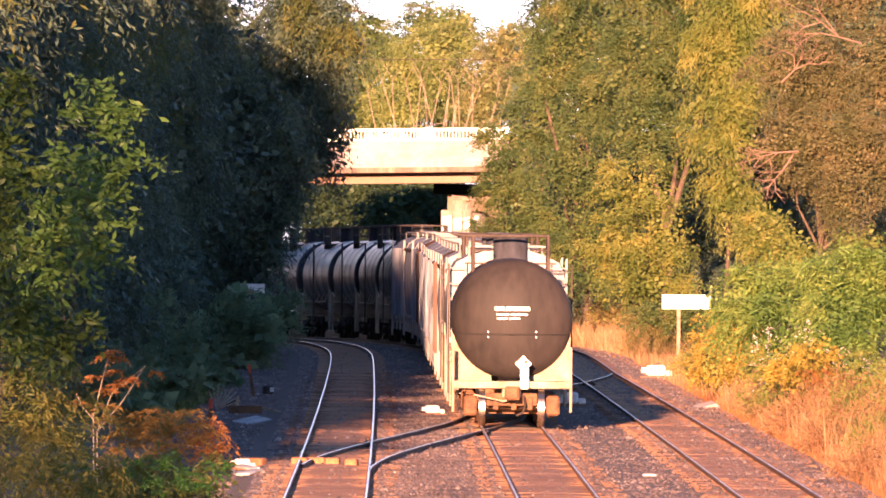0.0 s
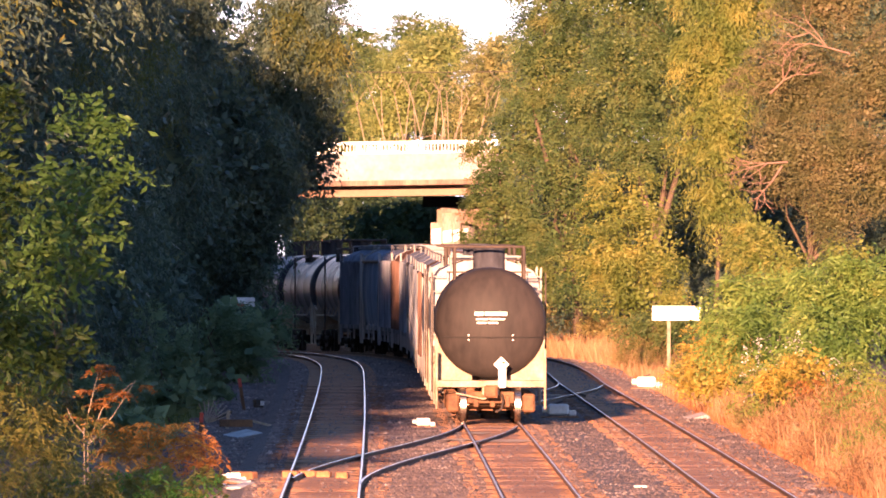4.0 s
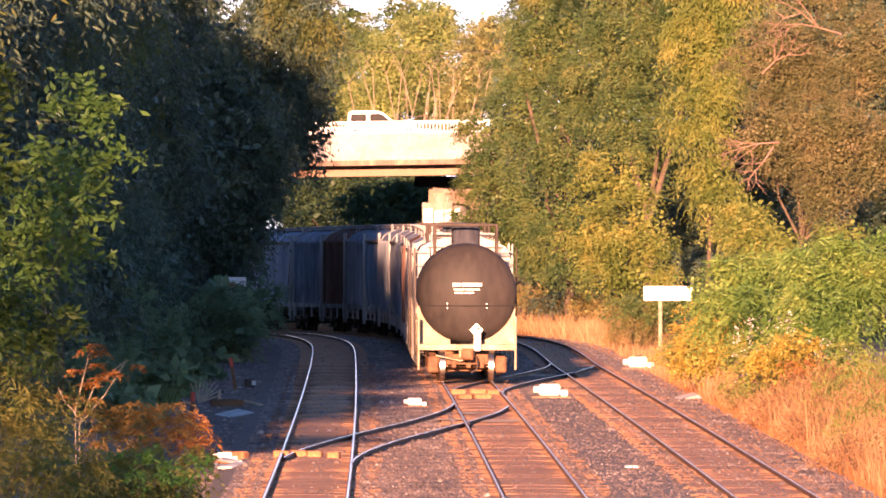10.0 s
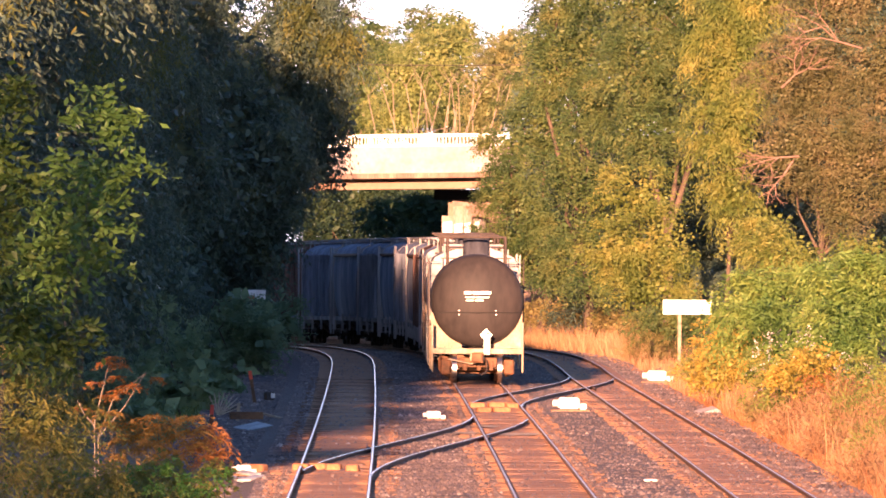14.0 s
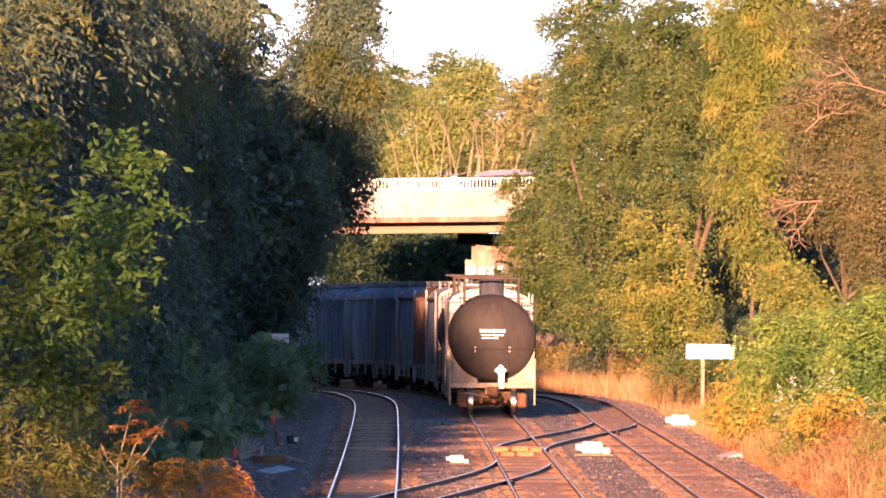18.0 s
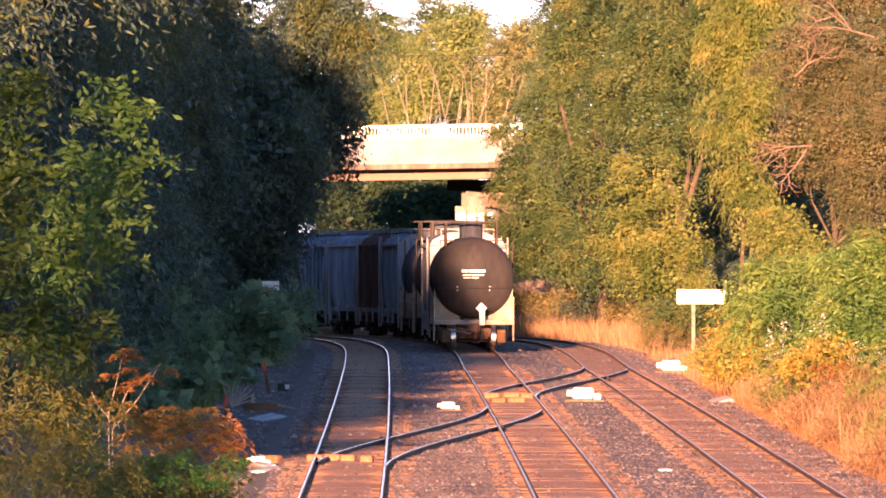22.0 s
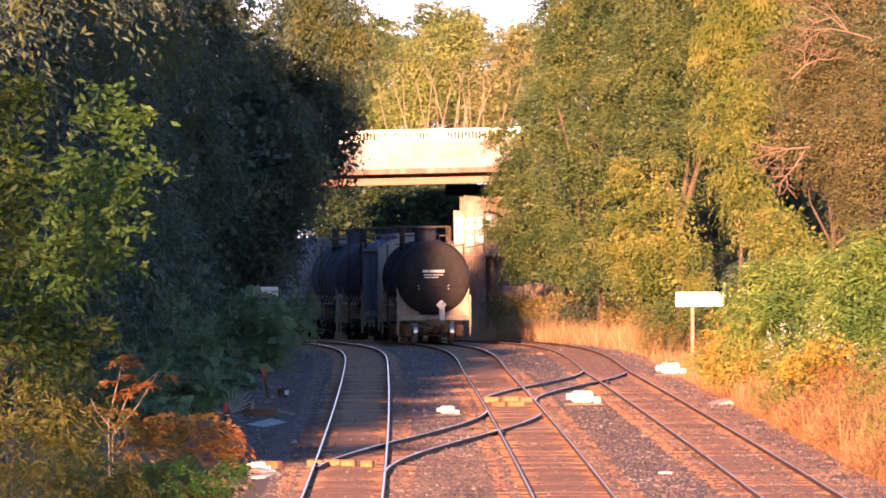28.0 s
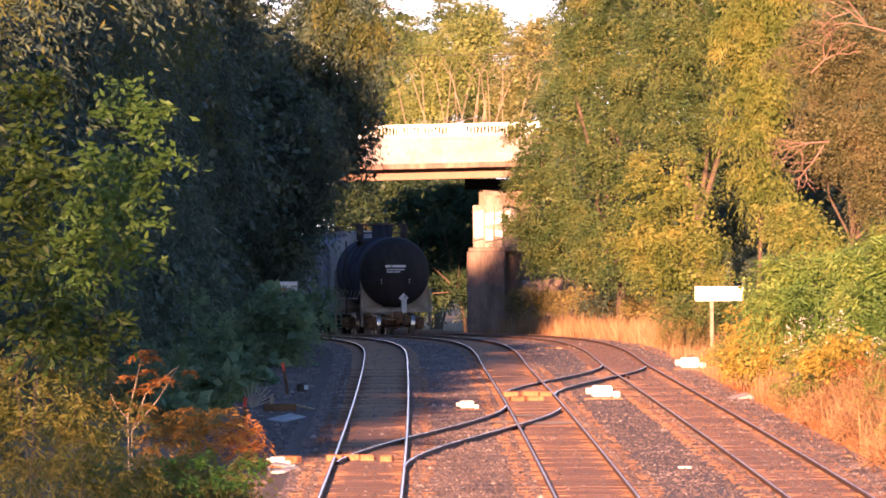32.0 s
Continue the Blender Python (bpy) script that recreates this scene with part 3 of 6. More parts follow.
def woods():
    # dark row beside the shaded track
    dark = dict(density=9.0, leaf=0.25, width=0.065, count=12, length=1.05, droop=1.1, core=0.34, inside=2.0, clump=1.5, loose=0.13)
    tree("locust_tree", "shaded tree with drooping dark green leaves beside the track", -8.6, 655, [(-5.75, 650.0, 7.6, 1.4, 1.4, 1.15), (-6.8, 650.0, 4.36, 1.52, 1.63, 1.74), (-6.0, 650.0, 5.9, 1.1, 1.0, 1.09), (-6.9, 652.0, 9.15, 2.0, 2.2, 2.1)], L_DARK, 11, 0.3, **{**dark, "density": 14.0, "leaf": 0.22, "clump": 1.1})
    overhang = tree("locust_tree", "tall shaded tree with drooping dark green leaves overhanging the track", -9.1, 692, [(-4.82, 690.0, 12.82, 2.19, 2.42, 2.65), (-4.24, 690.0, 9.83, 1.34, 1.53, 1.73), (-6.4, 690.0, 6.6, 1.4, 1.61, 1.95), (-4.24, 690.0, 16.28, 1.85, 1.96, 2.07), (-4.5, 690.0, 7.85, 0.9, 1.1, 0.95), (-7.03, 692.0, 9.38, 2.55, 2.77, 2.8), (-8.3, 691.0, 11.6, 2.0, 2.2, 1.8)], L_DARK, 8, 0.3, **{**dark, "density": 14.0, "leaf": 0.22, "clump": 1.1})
    tree("locust_tree", "tall shaded tree with dense dark green leaves", -10.5, 628, [(-9.44, 628.0, 12.16, 2.52, 2.62, 2.73), (-9.85, 628.0, 8.17, 2.73, 2.62, 2.52), (-10.27, 628.0, 4.60, 2.52, 2.41, 2.31), (-9.70, 628.0, 15.40, 2.50, 2.41, 1.90)], L_DARK, 12, 0.3, **dark)
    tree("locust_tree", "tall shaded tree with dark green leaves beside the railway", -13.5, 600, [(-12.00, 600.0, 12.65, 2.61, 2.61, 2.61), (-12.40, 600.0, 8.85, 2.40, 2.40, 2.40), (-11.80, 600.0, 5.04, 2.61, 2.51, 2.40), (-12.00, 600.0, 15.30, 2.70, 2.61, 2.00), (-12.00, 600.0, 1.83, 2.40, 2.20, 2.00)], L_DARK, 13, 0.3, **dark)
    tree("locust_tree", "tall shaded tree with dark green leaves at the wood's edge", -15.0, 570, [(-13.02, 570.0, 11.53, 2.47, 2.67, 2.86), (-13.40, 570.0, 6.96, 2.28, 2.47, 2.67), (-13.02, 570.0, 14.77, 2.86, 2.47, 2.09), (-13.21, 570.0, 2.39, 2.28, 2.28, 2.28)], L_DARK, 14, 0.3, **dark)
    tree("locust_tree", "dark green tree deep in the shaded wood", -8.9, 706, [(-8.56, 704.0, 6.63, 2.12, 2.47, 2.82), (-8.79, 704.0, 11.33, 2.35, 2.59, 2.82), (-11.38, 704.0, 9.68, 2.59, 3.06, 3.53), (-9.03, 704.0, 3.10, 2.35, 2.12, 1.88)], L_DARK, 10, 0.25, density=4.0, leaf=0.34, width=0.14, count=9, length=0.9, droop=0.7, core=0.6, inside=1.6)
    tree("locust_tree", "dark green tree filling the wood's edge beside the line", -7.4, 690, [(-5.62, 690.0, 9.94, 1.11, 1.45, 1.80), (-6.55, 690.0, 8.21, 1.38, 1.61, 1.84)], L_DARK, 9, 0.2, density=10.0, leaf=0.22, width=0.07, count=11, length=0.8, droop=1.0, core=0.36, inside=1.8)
    # sprays at the top, coloured yellower to stand in for sun on the leaves
    crown("yellowing_spray", [(-5.2, 688.0, 13.9, 1.0, 0.9, 0.6), (-3.3, 688.0, 12.6, 0.6, 0.8, 1.0)], L_TIP, overhang, 111, label="drooping leaf sprays coloured yellower, as if sunlit", **{**dark, "density": 10.0, "inside": 0.0, "clump": 0.7})
    # low bushes at the foot of the dark row, leaf colour paled for skylight
    bush = dict(density=16.0, leaf=0.12, width=0.055, count=8, length=0.45, droop=0.35)
    tree("shrub", "grey-green shrub in shade at the edge of the ballast", -6.9, 596, [(-6.65, 596.0, 1.86, 1.19, 1.14, 1.09), (-5.17, 598.0, 2.04, 0.90, 0.90, 0.90), (-7.42, 594.0, 0.68, 1.39, 1.24, 1.09), (-5.94, 595.0, 0.77, 0.99, 0.94, 0.89), (-5.63, 594.0, 1.47, 0.99, 0.99, 0.99), (-6.54, 590.0, 2.36, 0.59, 0.49, 0.39)], L_GREYGREEN, 15, 0.06, kind_word="shrub", **bush)
    tree("shrub", "dim green shrub in shade beneath tall trees", -7.6, 538, [(-7.83, 540.0, 0.93, 1.26, 1.17, 1.08), (-8.57, 541.0, 2.00, 1.08, 1.08, 1.08), (-6.55, 539.0, 0.39, 0.90, 0.81, 0.72), (-8.88, 538.0, 0.58, 1.08, 1.08, 1.08)], L_GREYGREEN, 16, 0.06, kind_word="shrub", **bush)
    tree("shrub", "pale grey-green shrub at the gravel's edge in shade", -6.9, 492, [(-7.30, 492.0, 0.34, 0.90, 0.78, 0.66), (-8.48, 494.0, 0.64, 0.99, 0.99, 0.99), (-6.46, 491.0, 0.35, 0.57, 0.52, 0.46)], L_GREYGREEN, 20, 0.05, kind_word="shrub", **bush)
    tree("shrub", "dim shrub behind orange sumac", -6.6, 440, [(-7.11, 440.0, 0.13, 0.88, 0.81, 0.73), (-8.18, 442.0, 0.70, 1.03, 1.03, 1.03), (-6.20, 438.0, 0.01, 0.51, 0.46, 0.41)], L_GREYGREEN, 38, 0.05, kind_word="shrub", **bush)
    # sapling and brush close to the viewer
    near = dict(leaf=0.15, width=0.058, count=8, length=0.42, droop=0.35, inside=0.2, core=0.12, clump=0.3)
    tree("sapling", "young tree with broad yellow-green leaves in evening light", -4.3, 215.6, [(-4.03, 212.0, 6.75, 0.32, 0.37, 0.42), (-3.85, 212.0, 6.04, 0.35, 0.39, 0.42), (-4.53, 214.0, 5.76, 0.43, 0.46, 0.50), (-4.15, 213.0, 5.12, 0.36, 0.39, 0.43), (-4.75, 214.0, 4.83, 0.50, 0.50, 0.50)], L_MID, 17, 0.007, kind_word="sapling", density=24.0, **near)
    tree("sapling", "young tree with yellowing leaves catching low sun", -5.3, 206.8, [(-5.23, 205.0, 6.84, 0.41, 0.45, 0.48), (-5.09, 205.0, 5.95, 0.48, 0.51, 0.55), (-5.23, 205.0, 4.99, 0.55, 0.55, 0.55), (-4.96, 205.0, 4.17, 0.55, 0.51, 0.48), (-4.36, 206.0, 4.09, 0.48, 0.45, 0.41)], L_SAP, 18, 0.007, kind_word="sapling", density=22.0, **near)
    frond = dict(density=34.0, leaf=0.105, width=0.026, count=14, length=0.42, droop=0.6, loose=0.14, inside=0.0, clump=0.3)
    tree("shrub", "feathery yellow-green sumac near the track", -4.9, 208, [(-5.03, 208.0, 3.39, 0.69, 0.59, 0.49), (-4.43, 209.0, 3.24, 0.35, 0.38, 0.42), (-5.17, 208.0, 2.69, 0.83, 0.63, 0.42), (-4.50, 209.0, 2.68, 0.42, 0.35, 0.28)], L_FEATHER, 19, 0.012, kind_word="shrub", **frond)
    tree("shrub", "low feathery sumac with golden drooping leaves", -4.3, 213, [(-5.15, 213.0, 2.06, 0.78, 0.57, 0.36), (-4.30, 213.0, 2.13, 0.57, 0.46, 0.36), (-4.77, 212.0, 2.64, 0.57, 0.39, 0.21)], L_FEATHER, 39, 0.012, kind_word="shrub", **frond)
    red_sumac("sumac with bright orange leaves at the tips of bare stems", (-4.280, 224.0, 1.811), [
        [(-4.324, 224.0, 2.709), (-4.145, 224.0, 3.457)], [(-4.272, 224.0, 2.515), (-4.085, 224.0, 3.008), (-3.681, 224.0, 3.352)],
        [(-4.272, 224.0, 2.515), (-3.935, 224.0, 2.919), (-3.644, 224.0, 3.382)], [(-4.324, 224.0, 2.672), (-4.474, 224.0, 2.844), (-4.549, 224.0, 3.008)]],
        [(-4.100, 224.0, 3.592), (-4.160, 224.0, 3.517), (-3.995, 224.0, 3.502), (-4.025, 224.0, 3.323), (-3.905, 224.0, 3.218), (-3.995, 224.0, 3.143), (-4.130, 224.0, 3.083), (-3.801, 224.0, 3.203), (-3.501, 224.0, 3.308), (-4.317, 224.0, 3.248), (-4.511, 224.0, 2.919)], L_ORANGE, 28)
    golden = [(230 + 26 * i % 150 + 9 * (i % 3), 722 + 17 * i % 78) for i in range(19)]
    whorls("gold_sumac", "thicket of orange and gold sumac leaves", (-3.85, 222, -0.4), [((x - 784) * 222 / 29940, 222 + (x % 7) * 0.12, 5.38 + (383 - y) * 222 / 29940) for x, y in golden], L_RUSTGOLD, 29, 0.34, 9)
    whorls("gold_sumac", "rust-coloured young sumac beside the gravel", (-2.75, 223, -0.4), [(-2.786, 223.0, 2.676), (-2.674, 223.0, 2.557), (-2.894, 223.3, 2.494), (-2.622, 223.0, 2.349), (-2.818, 222.6, 2.309), (-2.972, 223.0, 2.386)], L_ORANGE, 47, 0.3, 10)
    tree("shrub", "low golden brush under orange sumac", -3.7, 217, [(-3.87, 217.0, 1.92, 0.65, 0.51, 0.36), (-3.07, 217.0, 1.92, 0.51, 0.43, 0.36), (-2.65, 218.0, 2.09, 0.25, 0.23, 0.20), (-3.49, 216.0, 1.65, 1.08, 0.72, 0.36), (-3.39, 218.5, 2.12, 0.44, 0.33, 0.22)], L_FEATHER, 30, 0.008, kind_word="shrub", density=36.0, leaf=0.1, width=0.027, count=13, length=0.38, droop=0.6, loose=0.14, inside=0.5, core=0.12, clump=0.3)
    tree("herb_patch", "fresh green leafy weeds beneath the sumac", -3.8, 214.4, [(-4.95, 214.0, 2.1, 0.5, 0.3, 0.17), (-4.1, 214.2, 2.05, 0.5, 0.3, 0.18), (-3.3, 214.0, 2.1, 0.45, 0.3, 0.2), (-2.68, 214.3, 2.1, 0.22, 0.2, 0.2)], L_HERB, 31, 0.006, kind_word="weeds", density=60.0, leaf=0.07, width=0.03, count=8, length=0.16, droop=0.2, inside=0.0, clump=0.16)
    # wood on the sunny side
    sunny = dict(density=13.0, leaf=0.14, width=0.052, count=11, length=0.6, droop=0.5, inside=0.5, clump=1.2, core=0.2, loose=0.2)
    tree("ailanthus_tree", "olive-green tree with feathery leaves hiding the bridge's end", 5.9, 733, [(3.69, 730.7, 8.63, 1.34, 1.29, 1.22), (4.05, 730.7, 6.43, 1.58, 1.53, 1.47), (5.53, 732.8, 10.11, 1.95, 1.95, 1.95), (5.27, 730.7, 4.23, 2.20, 2.07, 1.95), (3.56, 729.6, 4.48, 1.09, 1.22, 1.34)], L_OLIVE, 21, 0.22, **{**sunny, "density": 22.0, "clump": 0.9})
    tree("ailanthus_tree", "tall olive-green tree in warm low sun", 7.2, 712, [(6.56, 712.0, 12.82, 2.26, 2.20, 2.14), (6.09, 712.0, 16.15, 2.26, 2.20, 2.14), (7.49, 710.0, 10.19, 1.90, 2.02, 2.13), (5.37, 712.0, 12.11, 1.43, 1.55, 1.66), (6.27, 706.0, 7.57, 1.89, 1.65, 1.41), (6.9, 708.0, 4.9, 1.6, 1.3, 1.5), (7.4, 707.0, 3.1, 1.5, 1.1, 1.1), (5.6, 709.0, 3.4, 0.9, 0.9, 0.9)], L_OLIVE, 22, 0.25, **sunny)
    tree("maple_tree", "broad dark green tree in warm low sun", 10.2, 700, [(9.49, 700.0, 11.53, 2.57, 2.57, 2.57), (9.29, 702.0, 15.06, 2.81, 2.58, 2.34), (9.58, 698.0, 8.90, 2.10, 1.77, 1.45), (11.60, 700.0, 13.63, 1.87, 1.99, 2.10), (10.72, 704.0, 7.33, 1.18, 1.06, 0.94)], L_OLIVE, 23, 0.28, **sunny)
    tree("young_maple", "yellow-green tree with a rounded crown in full sun", 9.0, 650, [(8.16, 650.0, 6.31, 1.63, 1.47, 1.30), (9.00, 648.0, 4.58, 1.95, 1.62, 1.30), (7.51, 650.0, 4.36, 1.30, 1.25, 1.19), (8.57, 648.0, 2.85, 2.06, 1.52, 0.97)], L_YELLOW, 24, 0.15, **sunny)
    tree("willow_tree", "tall tree with hanging yellow-green leaves", 12.3, 690, [(12.55, 688.0, 6.60, 0.92, 1.03, 1.15), (12.35, 690.0, 12.13, 1.50, 1.90, 2.30), (12.55, 688.0, 9.13, 1.26, 1.55, 1.84), (13.04, 690.0, 15.59, 2.30, 2.19, 2.07), (13.89, 686.0, 5.11, 1.15, 1.09, 1.03)], L_YELLOW, 25, 0.13, density=14.0, leaf=0.26, width=0.05, count=11, length=0.8, droop=1.1, core=0.26, clump=1.0)
    dying = tree("dying_tree", "tree with thin reddish-brown leaves and bare limbs", 15.2, 670, [(15.13, 670.0, 11.27, 2.46, 2.46, 2.46), (14.64, 668.0, 8.12, 2.01, 1.90, 1.78), (16.47, 670.0, 14.85, 2.69, 2.46, 2.24), (16.87, 668.0, 8.35, 1.78, 1.90, 2.01), (16.53, 668.0, 6.00, 1.12, 1.17, 1.23), (18.4, 669.0, 11.3, 1.9, 1.9, 2.2), (18.9, 668.0, 7.6, 1.6, 1.6, 1.8)], L_REDDISH, 26, 0.15, density=17.0, leaf=0.11, width=0.042, count=10, length=0.5, droop=0.35, core=0.16, clump=0.9)
    dead_limb(dying, "bare sunlit dead limb with forking branches", (14.770, 664.0, 8.064), (-0.8, -0.5, -0.05), 3, 0.052)
    dead_limb(dying, "bare dead limb hanging low", (14.549, 664.0, 7.886), (-0.4, -0.5, -0.6), 4, 0.052)
    dead_limb(dying, "bare pale limb near the treetop", (17.210, 664.0, 12.322), (-0.9, -0.5, 0.25), 5, 0.052)
    dead_limb(dying, "bare pale limb high in the tree", (14.148, 666.0, 10.785), (0.5, -0.5, 0.5), 6, 0.052)
    tree("ailanthus_tree", "shaded green tree behind the sumac thicket", 13.8, 720, [(14.81, 720.0, 3.05, 2.89, 2.28, 1.68), (12.13, 718.0, 2.09, 1.92, 1.68, 1.44), (18.13, 718.0, 4.25, 1.92, 1.92, 1.92), (7.32, 716.0, 2.10, 2.15, 1.55, 0.96)], L_DARK, 27, 0.2, **sunny)
    tree("young_maple", "yellow-green young tree against dark wood", 13.6, 642, [(13.17, 640.0, 4.48, 1.18, 1.07, 0.96), (14.34, 640.0, 3.95, 1.28, 1.12, 0.96), (16.64, 642.0, 4.37, 1.07, 1.07, 1.07)], L_YELLOW, 48, 0.08, **sunny)
    fill = dict(density=6.0, leaf=0.21, width=0.08, count=9, length=0.8, droop=0.5, inside=1.2, core=0.5)
    for k, (a, lobes) in enumerate(((5.5, [(5.43, 752.0, 6.71, 2.26, 2.51, 2.76), (5.17, 752.0, 9.98, 1.51, 1.76, 2.01), (6.93, 752.0, 2.94, 3.01, 2.51, 2.01), (6.70, 754.0, 14.02, 2.27, 2.77, 3.27), (7.9, 753.0, 10.2, 1.9, 1.8, 2.2)]), (9.5, [(9.72, 754.0, 13.51, 3.02, 3.53, 4.03), (9.95, 752.0, 6.71, 3.01, 3.27, 3.52), (10.45, 752.0, 2.69, 3.27, 2.64, 2.01)]), (13.8, [(13.75, 754.0, 13.51, 3.02, 3.65, 4.28), (13.97, 752.0, 6.46, 3.01, 3.27, 3.52), (14.47, 752.0, 2.69, 3.27, 2.64, 2.01)]), (22.5, [(21.81, 754.0, 13.51, 3.02, 3.90, 4.78), (22.00, 752.0, 6.71, 3.01, 3.39, 3.77)]), (18.0, [(18.03, 754.0, 13.51, 3.27, 3.78, 4.28), (18.24, 752.0, 6.71, 3.27, 3.39, 3.52), (17.23, 752.0, 9.98, 3.77, 3.01, 2.26), (18.74, 752.0, 2.69, 3.27, 2.76, 2.26)]))):
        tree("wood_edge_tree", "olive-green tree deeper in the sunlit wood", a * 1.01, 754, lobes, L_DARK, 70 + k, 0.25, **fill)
    fern = dict(density=15.0, leaf=0.19, width=0.045, count=15, length=0.85, droop=0.55, loose=0.05, core=0.14, clump=0.8, inside=0.4)
    tree("sumac", "bright green sumac thicket with feathery leaves", 10.2, 470, [(9.98, 470.0, 3.54, 1.41, 1.14, 0.86), (9.32, 468.0, 2.61, 1.25, 0.98, 0.70), (8.73, 470.0, 3.23, 0.94, 0.78, 0.63), (10.54, 467.0, 2.31, 1.25, 1.01, 0.78)], L_BRIGHT, 31, 0.05, kind_word="sumac", **fern)
    tree("sumac", "bright green sumac with drooping feathery leaves", 12.0, 462, [(11.67, 462.0, 3.73, 1.23, 1.08, 0.93), (11.46, 460.0, 2.51, 1.23, 1.08, 0.92), (12.90, 462.0, 3.57, 1.39, 1.39, 1.39)], L_BRIGHT, 32, 0.05, kind_word="sumac", **fern)
    low = dict(density=24.0, leaf=0.1, width=0.045, count=8, length=0.35, droop=0.3, core=0.14, clump=0.35, inside=0.5)
    tree("shrub", "amber-leaved shrub beside the track in full sun", 9.2, 500, [(8.78, 500.0, 1.76, 0.92, 0.92, 0.92), (8.42, 498.0, 1.11, 0.83, 0.75, 0.67), (9.27, 499.0, 0.93, 0.83, 0.75, 0.67), (9.60, 499.0, 1.93, 0.67, 0.67, 0.67)], L_AMBER, 33, 0.04, kind_word="shrub", **low)
    tree("shrub", "pale flowering weeds and shrub on the bank", 10.0, 440, [(9.35, 440.0, 1.46, 1.03, 0.88, 0.73), (10.18, 438.0, 0.89, 1.17, 1.02, 0.88), (11.21, 438.0, 1.04, 1.17, 1.10, 1.02)], L_YELLOW, 34, 0.04, kind_word="shrub", **low)
    tree("shrub", "small orange-leaved shrub on the dry bank", 10.6, 420, [(10.32, 420.0, 1.21, 0.70, 0.60, 0.51), (11.03, 420.0, 0.93, 0.70, 0.63, 0.56), (9.79, 421.0, 1.41, 0.42, 0.37, 0.31)], L_ORANGE, 37, 0.03, kind_word="shrub", density=16.0, leaf=0.08, width=0.035, count=8, length=0.3, droop=0.3, inside=0.2, core=0.1, clump=0.3)
    tree("shrub", "golden leafy weeds on the dry bank", 9.9, 436, [(9.70, 436.0, 1.64, 0.70, 0.58, 0.47), (10.30, 437.0, 1.92, 0.58, 0.51, 0.44), (9.12, 436.0, 1.42, 0.44, 0.39, 0.35)], L_AMBER, 58, 0.03, kind_word="shrub", **low)
    tree("seed_heads", "weeds with fluffy white seed heads", 9.8, 444, [(9.14, 444.0, 1.87, 0.59, 0.63, 0.67), (9.77, 446.0, 2.30, 0.74, 0.57, 0.39), (8.89, 443.0, 1.28, 0.38, 0.38, 0.38), (11.29, 444.0, 1.57, 0.59, 0.52, 0.44)], L_FLOWER, 59, 0.01, STEMBARK, kind_word="weeds", density=7.0, leaf=0.07, width=0.05, count=4, length=0.25, droop=0.1, inside=0.0, clump=0.25)
    weed = dict(density=16.0, leaf=0.17, width=0.02, count=7, length=0.45, droop=-0.25, inside=0.0, clump=0.35, spread=0.4)
    for k, (a, y, z, m, words) in enumerate(((9.3, 345, 0.4, L_STRAW, "pale seeding weeds on the dry bank"), (10.2, 362, 0.6, L_YELLOW, "yellowing weeds on the dry bank"), (9.6, 384, 0.5, L_STRAW, "tan weeds on the dry bank"), (10.4, 398, 0.7, L_YELLOW, "yellow-green weeds on the dry bank"), (9.4, 415, 0.5, L_STRAW, "straw-coloured weeds on the dry bank"), (9.5, 446, 0.6, L_WEED, "orange brush beside the track"), (9.2, 520, 0.7, L_WEED, "orange brush beside the signboard"), (9.3, 555, 0.6, L_YELLOW, "golden brush beside the track"), (8.6, 640, 0.7, L_WEED, "orange brush at the bend"))):
        tree("weed_clump", words, a, y, [(a, y, z, 0.8, 2.5, 0.6), (a + 0.9, y + 2, z + 0.3, 0.8, 2.5, 0.6), (a - 0.3, y + 5, z * 0.6, 0.6, 2.5, 0.4)], m, 80 + k, 0.02, kind_word="weeds", **weed)
    tree("shrub", "low golden brush along a retaining wall", 5.4, 726, [(3.0, 739.0, 1.5, 0.9, 0.8, 0.65), (3.9, 734.0, 1.5, 1.0, 0.8, 0.7), (4.9, 728.0, 1.55, 1.1, 0.8, 0.7), (5.9, 722.0, 1.5, 1.1, 0.8, 0.7), (6.9, 716.0, 1.45, 1.1, 0.8, 0.7), (7.8, 710.0, 1.4, 1.0, 0.8, 0.65), (8.6, 704.0, 1.2, 0.9, 0.8, 0.65)], L_WEED, 35, 0.03, kind_word="shrub", density=22.0, leaf=0.11, width=0.04, count=8, length=0.4, droop=0.2, core=0.16, clump=0.4, inside=0.5)
    tree("shrub", "dark hollow shrub behind the signboard", 10.2, 640, [(8.89, 640.0, 1.60, 1.28, 1.07, 0.86), (10.39, 640.0, 1.60, 1.28, 1.07, 0.86)], L_OLIVE, 36, 0.04, kind_word="shrub", **low)
    # beyond the bridge; the low thickets' leaf colour is darkened for its shade
    tree("thicket", "shaded green thicket beside the line beyond the bridge", -4.0, 832, [(-5.11, 832.0, 6.02, 1.95, 1.95, 1.95), (-2.61, 832.0, 6.30, 1.95, 1.81, 1.67), (-0.39, 832.0, 6.30, 1.95, 1.81, 1.67), (1.56, 832.0, 5.46, 1.67, 1.95, 2.22), (-4.00, 832.0, 2.96, 2.50, 2.36, 2.22), (-0.39, 832.0, 2.96, 2.50, 2.36, 2.22)], L_TEAL, 46, 0.1, kind_word="thicket", core=0.35, density=9.0, leaf=0.17, width=0.07, count=8, length=0.7, droop=0.4)
    far = dict(density=11.0, leaf=0.14, width=0.055, count=9, length=0.6, droop=0.4, core=0.24, clump=0.8, loose=0.2)
